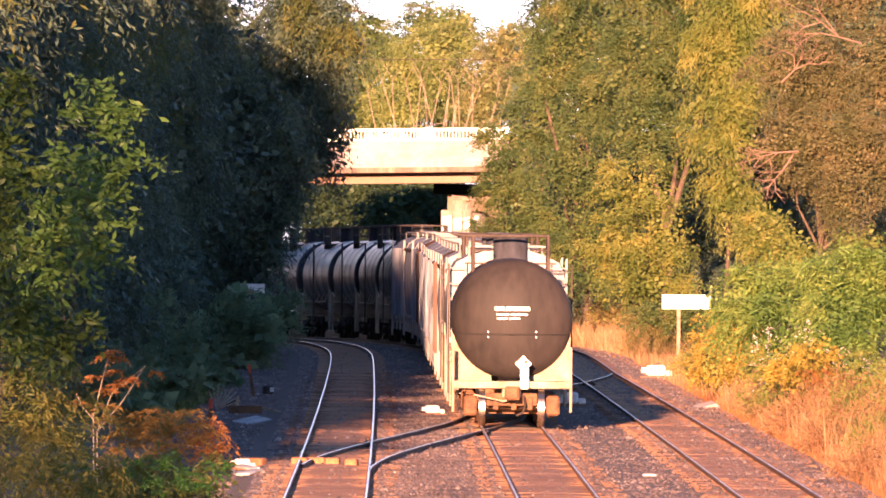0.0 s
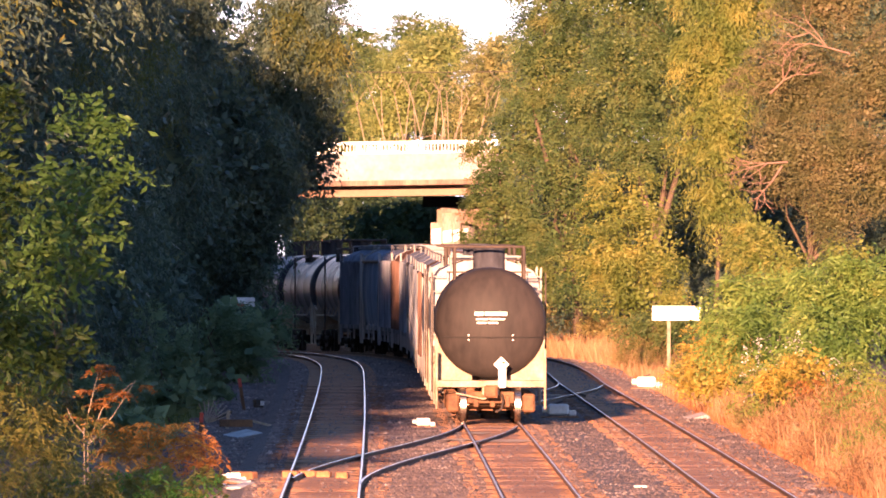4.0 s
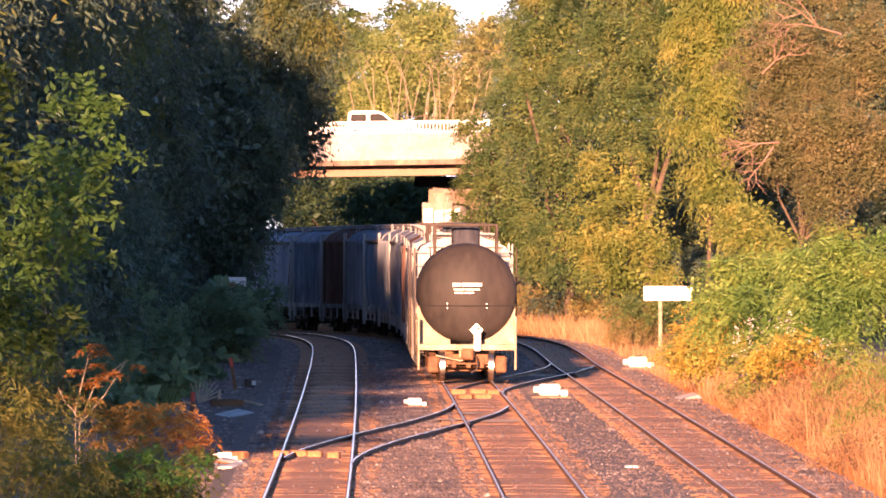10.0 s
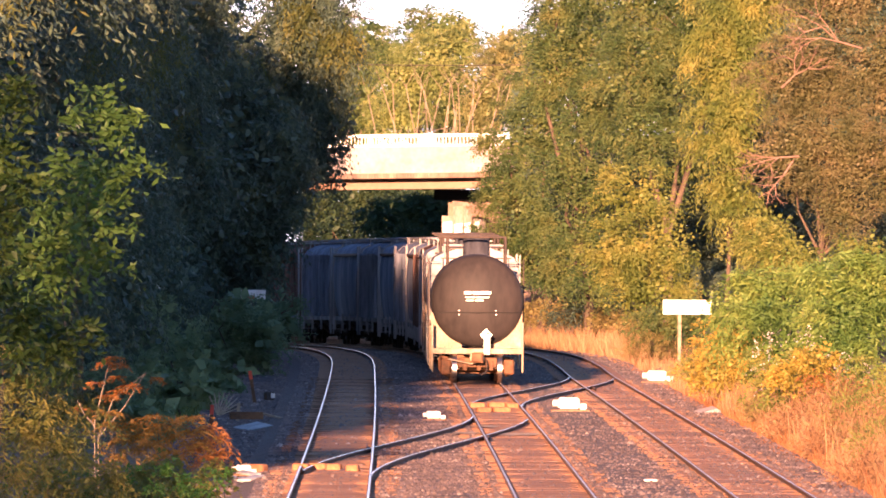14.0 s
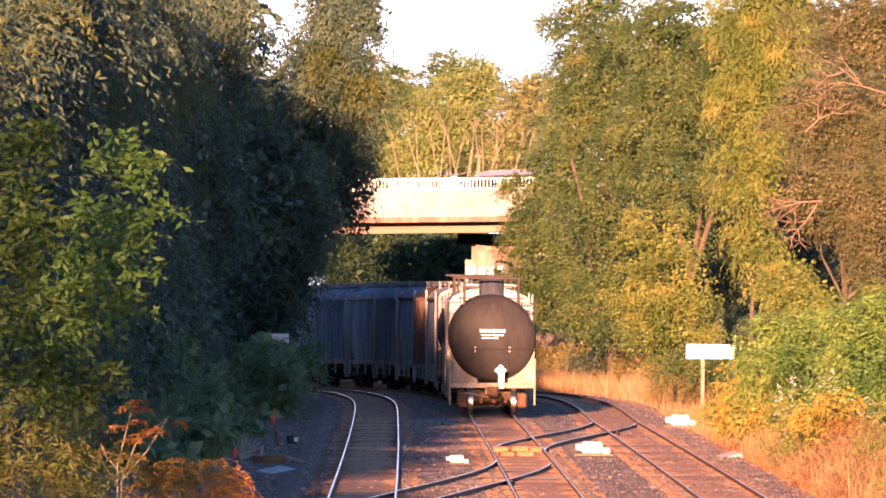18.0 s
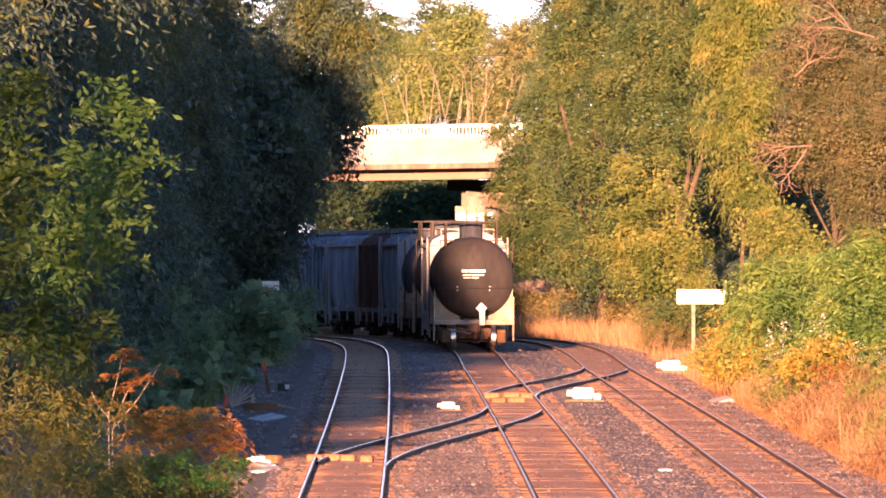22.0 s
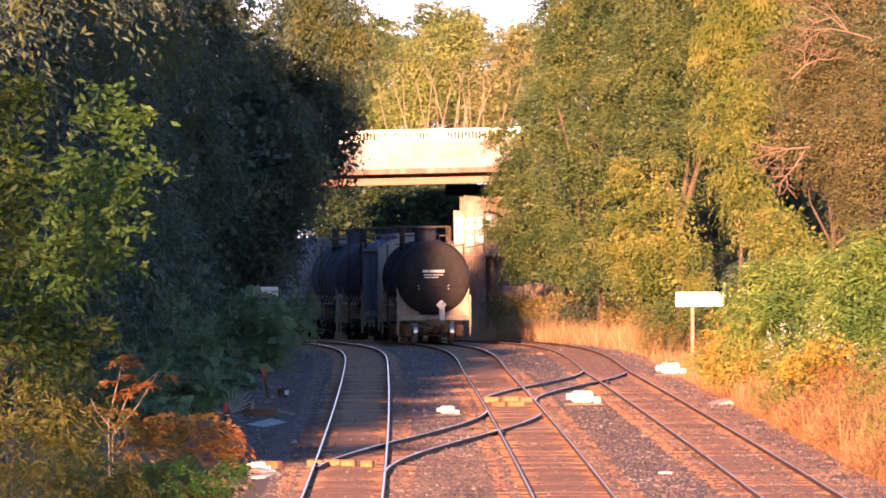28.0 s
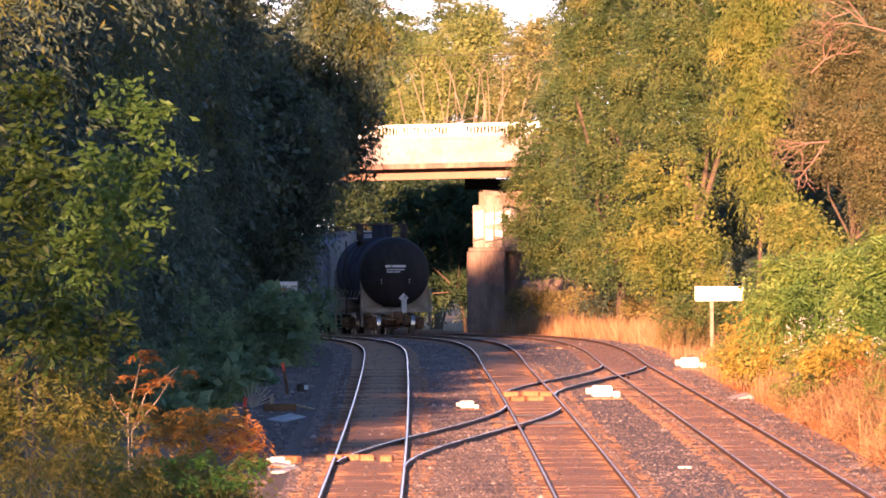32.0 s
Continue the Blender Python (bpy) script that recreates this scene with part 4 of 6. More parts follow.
    tree("poplar_tree", "yellowing tree with pale branching stems beyond the bridge", -0.8, 868, [(-0.84, 868.0, 12.71, 1.59, 1.81, 2.03), (0.46, 868.0, 13.29, 1.45, 1.88, 2.32), (-1.27, 866.0, 10.96, 1.74, 1.45, 1.16), (1.34, 870.0, 14.77, 1.45, 1.60, 1.74)], L_GOLD, 41, 0.2, PALEBARK, **far)
    tree("poplar_tree", "green and gold tree rising behind the bridge", 1.6, 900, [(0.3, 900.0, 15.6, 1.9, 1.6, 1.6), (-1.3, 900.0, 14.0, 1.5, 1.5, 1.6), (1.6, 900.0, 13.4, 1.9, 1.8, 1.9), (2.0, 902.0, 15.3, 1.3, 1.4, 1.3), (-0.3, 899.0, 12.6, 1.7, 1.5, 1.4)], L_OLIVE, 42, 0.2, PALEBARK, **far)
    tree("poplar_tree", "orange-tinted tree behind the bridge railing", 3.4, 860, [(3.33, 860.0, 12.07, 1.58, 1.72, 1.87), (4.20, 862.0, 13.82, 1.73, 1.73, 1.73), (2.76, 860.0, 10.64, 1.44, 1.22, 1.01)], L_PEACH, 43, 0.2, PALEBARK, **far)
    tree("poplar_tree", "thin grey-green tree behind the bridge", -3.4, 905, [(-2.99, 905.0, 14.84, 1.15, 1.71, 2.27), (-3.75, 905.0, 12.73, 1.51, 1.81, 2.12), (-3.14, 903.0, 11.20, 1.51, 1.36, 1.21)], L_OLIVE, 44, 0.2, PALEBARK, density=5.0, leaf=0.17, width=0.075, count=8, length=0.7, droop=0.4, inside=0.4)
    tree("thicket", "dense sunlit yellow-green wood beyond the bridge", 1.5, 935, [(-2.62, 935.0, 11.41, 1.87, 1.87, 1.87), (-0.44, 935.0, 12.03, 2.19, 2.19, 2.19), (1.75, 935.0, 11.41, 2.19, 2.19, 2.19), (3.93, 935.0, 11.72, 2.19, 2.34, 2.50), (5.50, 935.0, 14.22, 1.87, 2.34, 2.81), (-4.18, 935.0, 10.78, 1.87, 1.87, 1.87), (-3.72, 935.0, 13.28, 1.56, 1.87, 2.19), (-2.63, 937.0, 14.55, 1.56, 1.72, 1.88), (-4.35, 937.0, 15.49, 1.41, 1.64, 1.88)], L_SUNGREEN, 49, 0.15, PALEBARK, kind_word="thicket", density=12.0, leaf=0.13, width=0.05, count=10, length=0.7, droop=0.4, core=0.22, inside=1.2, clump=1.1)
    tree("thicket", "dark thicket in deep shade beside the abutment", 0.6, 804, [(0.83, 804.0, 3.85, 1.34, 1.75, 2.15), (0.83, 804.0, 1.70, 1.34, 1.34, 1.34), (-2.26, 804.0, 1.70, 2.42, 1.88, 1.34), (-0.65, 806.0, 4.11, 1.62, 1.75, 1.88), (-0.2, 800.0, 6.1, 1.5, 1.3, 1.3), (1.2, 800.0, 6.0, 1.3, 1.3, 1.3), (-1.9, 801.0, 5.6, 1.3, 1.2, 1.0)], L_TEAL, 46, 0.1, kind_word="thicket", density=9.0, leaf=0.2, width=0.08, count=8, length=0.6, droop=0.4)
    tree("thicket", "dense green thicket beside the line, seen beneath the bridge", -2.2, 852, [(-3.82, 852.0, 6.03, 1.88, 1.50, 1.48), (-4.67, 852.0, 4.33, 1.56, 1.56, 1.97), (-1.82, 852.0, 6.03, 1.88, 1.50, 1.48), (0.17, 851.0, 5.75, 1.72, 1.50, 1.64), (-2.67, 852.0, 4.04, 2.82, 2.14, 1.97), (0.45, 850.0, 3.48, 1.56, 1.56, 1.95), (-1.25, 852.0, 2.06, 2.82, 2.14, 1.97), (-5.26, 855.0, 6.32, 1.88, 1.57, 1.65)], L_TEAL, 45, 0.1, kind_word="thicket", density=10.0, leaf=0.17, width=0.07, count=8, length=0.6, droop=0.4, core=0.35)


woods()


def stems(label, x, y, tall, wide, seed):
    """A fan of bare pale stems rising in front of the far trees."""
    base = tagged(new("bare_tree"), label, "tree")
    base.location = (x, y, -0.4)
    rs = random.Random(seed)
    for k in range(6):
        bm = fresh()
        a = Vector((rs.uniform(-0.3, 0.3), 0, 0))
        lean = (k - 2.5) / 2.5 * wide
        size = 0.075
        step = Vector((lean / 4, rs.uniform(-0.2, 0.2), tall / 4))
        for j in range(4):
            b = a + step + Vector((rs.uniform(-0.12, 0.12) + lean * 0.08 * j, 0, rs.uniform(-0.3, 0.1)))
            rod(bm, a, b, size, 6, size * 0.72)
            if j > 1:
                for q in (-1, 1):
                    rod(bm, b, b + Vector((q * rs.uniform(0.3, 0.7), rs.uniform(-0.2, 0.2), rs.uniform(0.6, 1.1))), size * 0.45, 5, size * 0.2)
            a, size = b, size * 0.72
        smooth(part("stem", bm, PALEBARK, base), 60)


stems("bare pale stems fanning out beyond the bridge", -0.9, 838, 12.6, 2.4, 3)
stems("bare pale stems in front of yellow-green trees", 0.9, 840, 12.8, 2.0, 6)
stems("bare pale stems among orange leaves beyond the bridge", 2.5, 839, 13.2, 1.6, 4)


def shade_rows():
    """The wood carried on along the shaded side towards the viewer and past the sunny side; mostly unseen trees, added
    to shade the line.
    """
    models = []
    for i in range(6):
        rs = random.Random(50 + i)
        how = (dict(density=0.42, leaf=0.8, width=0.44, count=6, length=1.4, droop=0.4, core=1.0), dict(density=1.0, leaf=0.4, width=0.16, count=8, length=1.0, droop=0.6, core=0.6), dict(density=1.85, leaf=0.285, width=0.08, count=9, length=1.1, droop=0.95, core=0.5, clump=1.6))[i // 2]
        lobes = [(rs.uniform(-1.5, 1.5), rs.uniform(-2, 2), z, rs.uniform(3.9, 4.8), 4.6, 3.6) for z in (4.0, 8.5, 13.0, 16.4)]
        models.append(tree("row_tree", "tall leafy tree of the added rows beside the railway, mostly unseen", 0, 0, lobes, L_DARK, 50 + i, 0.3, **how))
        if i > 3:
            # small yellower sprays stand in for sunlit tufts
            tips = [(4.6 * math.cos(q), 4.6 * math.sin(q), rs.uniform(12.5, 16.0), 1.3, 1.3, 0.6) for q in (0.3, 2.4, 4.5)]
            crown("yellowing_spray", tips, L_TIP, models[-1], 60 + i, label="drooping leaf sprays coloured yellower, as if sunlit", **{**how, "inside": 0.0, "density": 2.6, "clump": 0.6})
    rs = random.Random(5)
    # x, y, height, girth
    spots = [(-13.1 + rs.uniform(-0.2, 0.2), y, 0.45 if y < 352 else 0.73, 0.9) for y in range(346, 402, 8)]
    spots += [(-16.8 + rs.uniform(-0.3, 0.3), y, 0.95, 1.0) for y in range(386, 470, 9)]
    spots += [(-13.4 + rs.uniform(-0.3, 0.3), y, 0.86, 0.95) for y in range(608, 650, 8)]
    spots += [(-16.2 + rs.uniform(-0.4, 0.4), y, 0.9, 1.0) for y in range(472, 560, 9)]
    spots += [(-17.6 + rs.uniform(-0.6, 0.6), y, 0.85, 1.0) for y in range(560, 720, 10)]
    spots += [(-24.0 + rs.uniform(-1, 1), y, 1.17, 1.1) for y in range(400, 540, 18)]
    spots += [(-24.0 + rs.uniform(-1, 1), y, 0.95, 1.0) for y in range(560, 720, 26)]
    spots += [(-13.3, 337, 0.58, 0.68), (-13.4, 328, 0.66, 0.68), (-13.4, 319, 0.68, 0.68), (-13.4, 310, 0.68, 0.68), (-13.4, 301, 0.68, 0.68), (-13.4, 293, 0.64, 0.68), (-12.4, 266, 0.44, 0.68), (-12.4, 258, 0.44, 0.68)]
    spots += [(-11.2 + rs.uniform(-0.4, 0.3), y, rs.uniform(0.7, 0.86), rs.uniform(0.52, 0.66)) for y in range(470, 640, 15)]
    spots += [(-9.8, 646, 0.9, 0.78), (-9.8, 664, 0.85, 0.72), (-10.8, 700, 0.55, 0.9), (-13.0, 716, 0.6, 0.9), (-14.7, 703, 1.06, 0.85), (-17.0, 730, 0.92, 1.0), (-20.5, 740, 0.92, 1.0), (-23.5, 715, 0.92, 1.0)]
    # both sides beyond the bridge: hidden trees added to block sky reflections and gaps
    spots += [(-15.5 - (y % 5), y, 0.9, 1.0) for y in range(796, 980, 16)]
    spots += [(12.5 + 5.0 * k, 800 + 4 * (k % 2), 0.9, 1.0) for k in range(6)]
    placed = []
    for i, (x, y, tall, girth) in enumerate(spots):
        near_edge = -12.0 < x < -9 and 460 < y < 690
        s = models[(4 if near_edge or (-13.7 < x < -12.8 and 345 < y < 403) else 2 if (-17.3 < x < -15 and 400 < y < 600) or y < 345 else 0) + i % 2]
        m = Matrix.Translation((x, y, -0.4)) @ Matrix.Rotation(rs.uniform(0, 6.28), 4, "Z")
        if s not in placed:
            placed.append(s)
            tagged(s, group="trees in the row along the railway").matrix_basis = m
            s.scale = (girth, girth, tall)
        else:
            c = copy_thing(s, m)
            c.scale = (girth, girth, tall)
    # thin young trees out of view, added to throw a broken shade over the nearest brush
    thin = dict(density=0.75, leaf=0.3, width=0.17, count=7, length=0.8, droop=0.4, inside=0.0)
    lobes = [(0.3, 0.0, z, 3.0, 3.0, 2.6) for z in (6.0, 10.0, 14.0)]
    birch = tree("birch_tree", "slender birch with thin foliage, unseen, added to shade the brush", 0, 0, lobes, L_OLIVE, 57, 0.1, PALEBARK, **thin)
    tagged(birch, group="slender birches").matrix_basis = Matrix.Translation((-13.0, 96, -0.4))
    for x, y in ((-13.0, 118), (-13.6, 136), (-12.7, 147), (-13.4, 107)):
        copy_thing(birch, Matrix.Translation((x, y, -0.4)) @ Matrix.Rotation(y, 4, "Z"))


shade_rows()


def blades(name, label, n, yr, xr, tall, wide, material, seed, lean=0.25, tufts=0.6):
    """A stand of grass or weed stems, each a bent tapering blade."""
    rs = np.random.RandomState(seed)
    y = rs.uniform(*yr, n)
    off = rs.uniform(0, 1, n)
    x = line(y) + xr[0] + (xr[1] - xr[0]) * off
    tuft = 0.6 + 0.4 * np.sin(x * 2.1 + y * 0.9 + seed) * np.sin(y * 0.31 + x)
    h = tall * rs.uniform(0.4, 1.1, n) * (1 - tufts + tufts * tuft)
    a = rs.uniform(0, 6.28, n)
    bend = np.stack([np.cos(a), np.sin(a), np.zeros(n)], axis=-1) * (h * lean * rs.uniform(0.2, 1.4, n))[:, None]
    b = rs.uniform(-0.6, 0.6, n)
    w = np.stack([np.cos(b), np.sin(b), np.zeros(n)], axis=-1) * (wide * rs.uniform(0.6, 1.4, n))[:, None]
    p = np.stack([x, y, np.full(n, -0.45)], axis=-1)
    up = np.array([0, 0, 1.0]) * h[:, None]
    verts = np.stack([p - w, p + w, p + up * 0.6 + bend * 0.4 + w * 0.7, p + up * 0.6 + bend * 0.4 - w * 0.7, p + up + bend], axis=1).reshape(-1, 3)
    k = np.arange(n)[:, None] * 5
    faces = np.concatenate([k + np.array([0, 1, 2]), k + np.array([0, 2, 3]), k + np.array([3, 2, 4])], axis=1).reshape(-1, 3)
    return tagged(mesh_of(name, verts, faces, material), label, "grass", kind="stuff")


blades("dry_grass", "tall straw-coloured dry grass on the bank", 26000, (300, 520), (6.7, 12.5), 1.7, 0.013, L_STRAW, 61, 0.3, 0.8)
blades("brown_stalks", "brown and orange weed stalks on the bank", 18000, (300, 540), (6.3, 12.0), 1.1, 0.012, L_RUSTY, 66, 0.4, 0.85)
blades("dry_grass", "straw-coloured weeds beside the far track", 12000, (520, 745), (6.4, 11.5), 1.2, 0.018, L_STRAW, 62)
blades("rusty_weeds", "rust-red weeds along the foot of the bank", 16000, (300, 620), (6.0, 8.2), 0.7, 0.016, L_RUSTY, 63)
blades("rusty_weeds", "rust-red weeds at the bend", 9000, (600, 760), (5.9, 9.0), 0.8, 0.02, L_RUSTY, 64)
blades("dry_grass", "orange-tan dry grass before a retaining wall", 11000, (650, 748), (6.6, 9.6), 1.65, 0.018, L_STRAW, 67, 0.3, 0.5)
blades("shade_grass", "dull grass at the foot of the shaded wood", 12000, (480, 680), (-14.0, -8.4), 0.7, 0.018, L_OLIVE, 65)

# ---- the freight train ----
# near-black for the shield's rim and for shade painted on the bearing seat
RIMSHADE = surface("rim_and_shade_black", (0.004, 0.004, 0.004), (0.01, 0.009, 0.009), 2.0, 0.8, 0.1)
# cars stand on the rails; y is forward, z is up from the rail tops
def hollow_tube_rows(bm, points, r, sides=6):
    for a, b in zip(points, points[1:]):
        rod(bm, a, b, r, sides)
    return bm


def truck(car, y, shade_dark=True):
    """A two-axle truck: side frames, bolster, wheelsets."""
    bm = fresh()
    for s in (-1, 1):
        x = s * 0.99
        box(bm, x - 0.09, y - 1.25, 0.50, x + 0.09, y + 1.25, 0.66, 0.03)
        box(bm, x - 0.08, y - 0.75, 0.20, x + 0.08, y + 0.75, 0.34, 0.03)
        for e in (-0.89, 0.89):
            box(bm, x - 0.11, y + e - 0.17, 0.34, x + 0.11, y + e + 0.17, 0.62, 0.04)
            rod(bm, (x - 0.13, y + e, 0.46), (x + 0.16, y + e, 0.46), 0.1, 10)
        for q in (-0.45, 0.45):
            rod(bm, (x, y + q, 0.3), (x, y + q * 0.7, 0.56), 0.06, 6)
        for q in (-0.15, 0.0, 0.15):
            rod(bm, (x, y + q, 0.33), (x, y + q, 0.52), 0.06, 8)
    box(bm, -1.0, y - 0.2, 0.42, 1.0, y + 0.2, 0.68, 0.03)
    for e in (-0.5, 0.5):
        box(bm, -0.75, y + e - 0.05, 0.30, 0.75, y + e + 0.05, 0.42)
    if not shade_dark:
        for s in (-1, 1):
            for e in (-1.3, 1.3):
                box(bm, s * 1.03 - 0.17, y + e - 0.12, 0.26, s * 1.03 + 0.17, y + e + 0.12, 0.76, 0.05)
                rod(bm, (s * 1.03, y + e - 0.16, 0.5), (s * 1.03, y + e + 0.16, 0.5), 0.11, 12)
        box(bm, -0.64, y - 1.42, 0.5, 0.64, y - 1.28, 0.82, 0.02)
        for x in (-0.4, 0.05, 0.45):
            box(bm, x - 0.07, y - 1.47, 0.4, x + 0.07, y - 1.3, 0.72, 0.02)
    # only the sunlit last car keeps rust; the others get the shade black
    part("truck_frame", bm, UNDERSIDE if shade_dark else TRUCKRUST, car)
    for e in (-0.89, 0.89):
        bm = fresh()
        rod(bm, (-0.9, 0, 0), (0.9, 0, 0), 0.08, 10)
        for s in (-1, 1):
            rod(bm, (s * 0.69, 0, 0), (s * 0.82, 0, 0), 0.457, 28)
            rod(bm, (s * 0.66, 0, 0), (s * 0.69, 0, 0), 0.49, 28)
        bm.normal_update()
        for f in bm.faces:
            if abs(f.normal.x) < 0.3 and f.calc_center_median().yz.length > 0.4:
                f.material_index = 1
        w = smooth(part("wheelset", bm, (UNDERSIDE, UNDERSIDE) if shade_dark else (WHEELSTEEL, WORNTREAD), car, "steel wheelset blackened for shade under the car" if shade_dark else "worn steel wheelset"))
        w.location = (0, y + e, 0.457)


def coupler(car, y, way):
    bm = fresh()
    box(bm, -0.1, min(y, y + way * 0.6), 0.72, 0.1, max(y, y + way * 0.6), 0.95, 0.02)
    box(bm, -0.19, min(y + way * 0.45, y + way * 0.7), 0.66, 0.17, max(y + way * 0.45, y + way * 0.7), 1.0, 0.05)
    rod(bm, (0.12, y + way * 0.6, 0.66), (0.12, y + way * 0.6, 1.0), 0.07, 8)
    part("coupler", bm, TRUCKRUST, car, "rusty knuckle coupler")


def brake_hose(car, y, way):
    bm = fresh()
    pts = [(0.3, y, 0.75), (0.33, y + way * 0.25, 0.55), (0.28, y + way * 0.4, 0.35), (0.12, y + way * 0.5, 0.27)]
    hollow_tube_rows(bm, pts, 0.03)
    part("brake_hose", bm, FRAMEDARK, car)


def ladder(car, x, y, z0, z1, gap=0.4, along_y=True, material=FRAMEPALE, steps=None):
    bm = fresh()
    d = Vector((0, gap / 2, 0)) if along_y else Vector((gap / 2, 0, 0))
    for s in (-1, 1):
        rod(bm, Vector((x, y, z0)) + d * s, Vector((x, y, z1)) + d * s, 0.022, 6)
    n = steps or int((z1 - z0) / 0.38)
    for i in range(n):
        z = z0 + (i + 0.5) * (z1 - z0) / n
        rod(bm, Vector((x, y, z)) - d, Vector((x, y, z)) + d, 0.016, 6)
    part("ladder", bm, material, car)


def lathe_y(profile, sides=48):
    """A body turned about the y axis; profile of (y, r)."""
    bm = fresh()
    rings = []
    for y, r in profile:
        if r < 1e-4:
            rings.append([bm.verts.new((0, y, 0))])
        else:
            rings.append([bm.verts.new((r * math.sin(2 * math.pi * i / sides), y, r * math.cos(2 * math.pi * i / sides))) for i in range(sides)])
    for a, b in zip(rings, rings[1:]):
        for i in range(sides):
            j = (i + 1) % sides
            if len(a) == 1:
                bm.faces.new((a[0], b[i], b[j]))
            elif len(b) == 1:
                bm.faces.new((a[i], b[0], a[j]))
            else:
                bm.faces.new((a[i], b[i], b[j], a[j]))
    bmesh.ops.recalc_face_normals(bm, faces=bm.faces)
    return bm


TANK_R, TANK_Z = 1.5, 2.68


def tank_car(name, label, length, shell, last=False, paint_label="", head=None):
    """A tank car of that length over its couplers."""
    car = tagged(new(name), label, "tank car")
    h = length / 2 - 1.0
    dish = 0.62
    prof = [(-h, 0.0)]
    for i in range(1, 10):
        a = i / 9 * math.pi / 2
        prof.append((-h + dish * (1 - math.cos(a)), TANK_R * math.sin(a)))
    n = 4
    for i in range(1, n):
        y = -h + dish + (2 * h - 2 * dish) * i / n
        prof += [(y - 0.04, TANK_R), (y - 0.03, TANK_R + 0.003), (y + 0.03, TANK_R + 0.003), (y + 0.04, TANK_R)]
    cap = prof[:10]
    tank = smooth(part("tank", lathe_y(prof[9:] + [(-cap[9][0], cap[9][1])], 56), shell, car, paint_label), 50)
    tank.location = (0, 0, TANK_Z)
    for e in (1, -1):
        end = smooth(part("tank_head", lathe_y([(y * e, r) for y, r in cap], 56), head or shell, car, "domed tank end"), 50)
        end.location = (0, 0, TANK_Z)
    # dome with its platform, rails and valves
    bm = fresh()
    rod(bm, (0, 0, TANK_Z + TANK_R - 0.12), (0, 0, TANK_Z + TANK_R + 0.5), 0.44, 24)
    rod(bm, (0, 0, TANK_Z + TANK_R + 0.5), (0, 0, TANK_Z + TANK_R + 0.56), 0.47, 24)
    rod(bm, (0, 0, TANK_Z + TANK_R + 0.56), (0, 0, TANK_Z + TANK_R + 0.61), 0.3, 16)
    smooth(part("dome", bm, shell, car))
    zt = TANK_Z + TANK_R
    bm = fresh()
    for s in (-1, 1):
        box(bm, s * 0.55 if s > 0 else -1.15, -1.3, zt - 0.16, 1.15 if s > 0 else -0.55, 1.3, zt - 0.12)
    part("platform", bm, FRAMEDARK, car)
    for s in (-1, 1):
        bm = fresh()
        for y in (-1.3, -0.45, 0.45, 1.3):
            rod(bm, (s * 0.95, y, zt - 0.45), (s * 0.95, y, zt + 0.56), 0.045, 8)
        for z in (zt + 0.2, zt + 0.56):
            rod(bm, (s * 0.95, -1.3, z), (s * 0.95, 1.3, z), 0.03, 8)
        part("side_rail", bm, FRAMEDARK, car)
    for y in (-1.3, 1.3):
        bm = fresh()
        rod(bm, (-1.25, y, zt + 0.56), (0.95, y, zt + 0.56), 0.035, 8)
        rod(bm, (-0.95, y, zt + 0.2), (-0.5, y, zt + 0.2), 0.025, 8)
        rod(bm, (0.5, y, zt + 0.2), (0.95, y, zt + 0.2), 0.025, 8)
        part("end_rail", bm, FRAMEDARK, car)
    for s in (-1, 1):
        ladder(car, s * 1.56, 0.0, 0.75, zt - 0.15, 0.42, True, FRAMEDARK, 8)
    # ends: stub sill, bolster, gussets, sill, posts and steps
    for e in (-1, 1):
        bm = fresh()
        ye = e * (length / 2 - 0.75)
        yb = e * (length / 2 - 2.3)
        box(bm, -0.24, min(ye, yb - e * 1.4), 0.72, 0.24, max(ye, yb - e * 1.4), 1.12, 0.02)
        box(bm, -1.46, ye - 0.07, 0.94, 1.46, ye + 0.07, 1.12, 0.015)
        part("end_sill", bm, FRAMEPALE, car, "dusty pale end sill")
        for s in (-1, 1):
            bm = fresh()
            # gusset plate hugging the tank's lower quarter
            arc = [(s * TANK_R * 1.01 * math.cos(radians(a)), TANK_Z - TANK_R * 1.01 * math.sin(radians(a))) for a in range(14, 71, 7)]
            rim = [(s * 1.46, 1.98), (s * 1.46, 1.12), (s * 0.5, 1.12)]
            loop = arc + rim[::-1]
            y0, y1 = yb + e * 0.55, yb + e * 0.62
            front = [bm.verts.new((x, y1, z)) for x, z in loop]
            back = [bm.verts.new((x, y0, z)) for x, z in loop]
            bm.faces.new(front)
            bm.faces.new(back[::-1])
            for i in range(len(loop)):
                j = (i + 1) % len(loop)
                bm.faces.new((front[i], back[i], back[j], front[j]))
            bmesh.ops.recalc_face_normals(bm, faces=bm.faces)
            part("saddle_plate", bm, FRAMEPALE, car, "dusty pale saddle plate")
            bm = fresh()
            rod(bm, (s * 1.47, ye, 0.35), (s * 1.47, ye, 1.95), 0.035, 8)
            rod(bm, (s * 1.47, ye, 1.95), (s * 1.47, yb, 1.75), 0.03, 8)
            rod(bm, (s * 1.47, ye - e * 0.45, 0.35), (s * 1.47, ye - e * 0.45, 1.85), 0.03, 8)
            for z in (0.36, 0.7, 1.3, 1.6):
                rod(bm, (s * 1.47, ye, z), (s * 1.47, ye - e * 0.45, z), 0.022, 6)
            part("corner_step", bm, FRAMEPALE, car)
        truck(car, yb, not last)
        coupler(car, ye, e)
    for s in (-1, 1):
        bm = fresh()
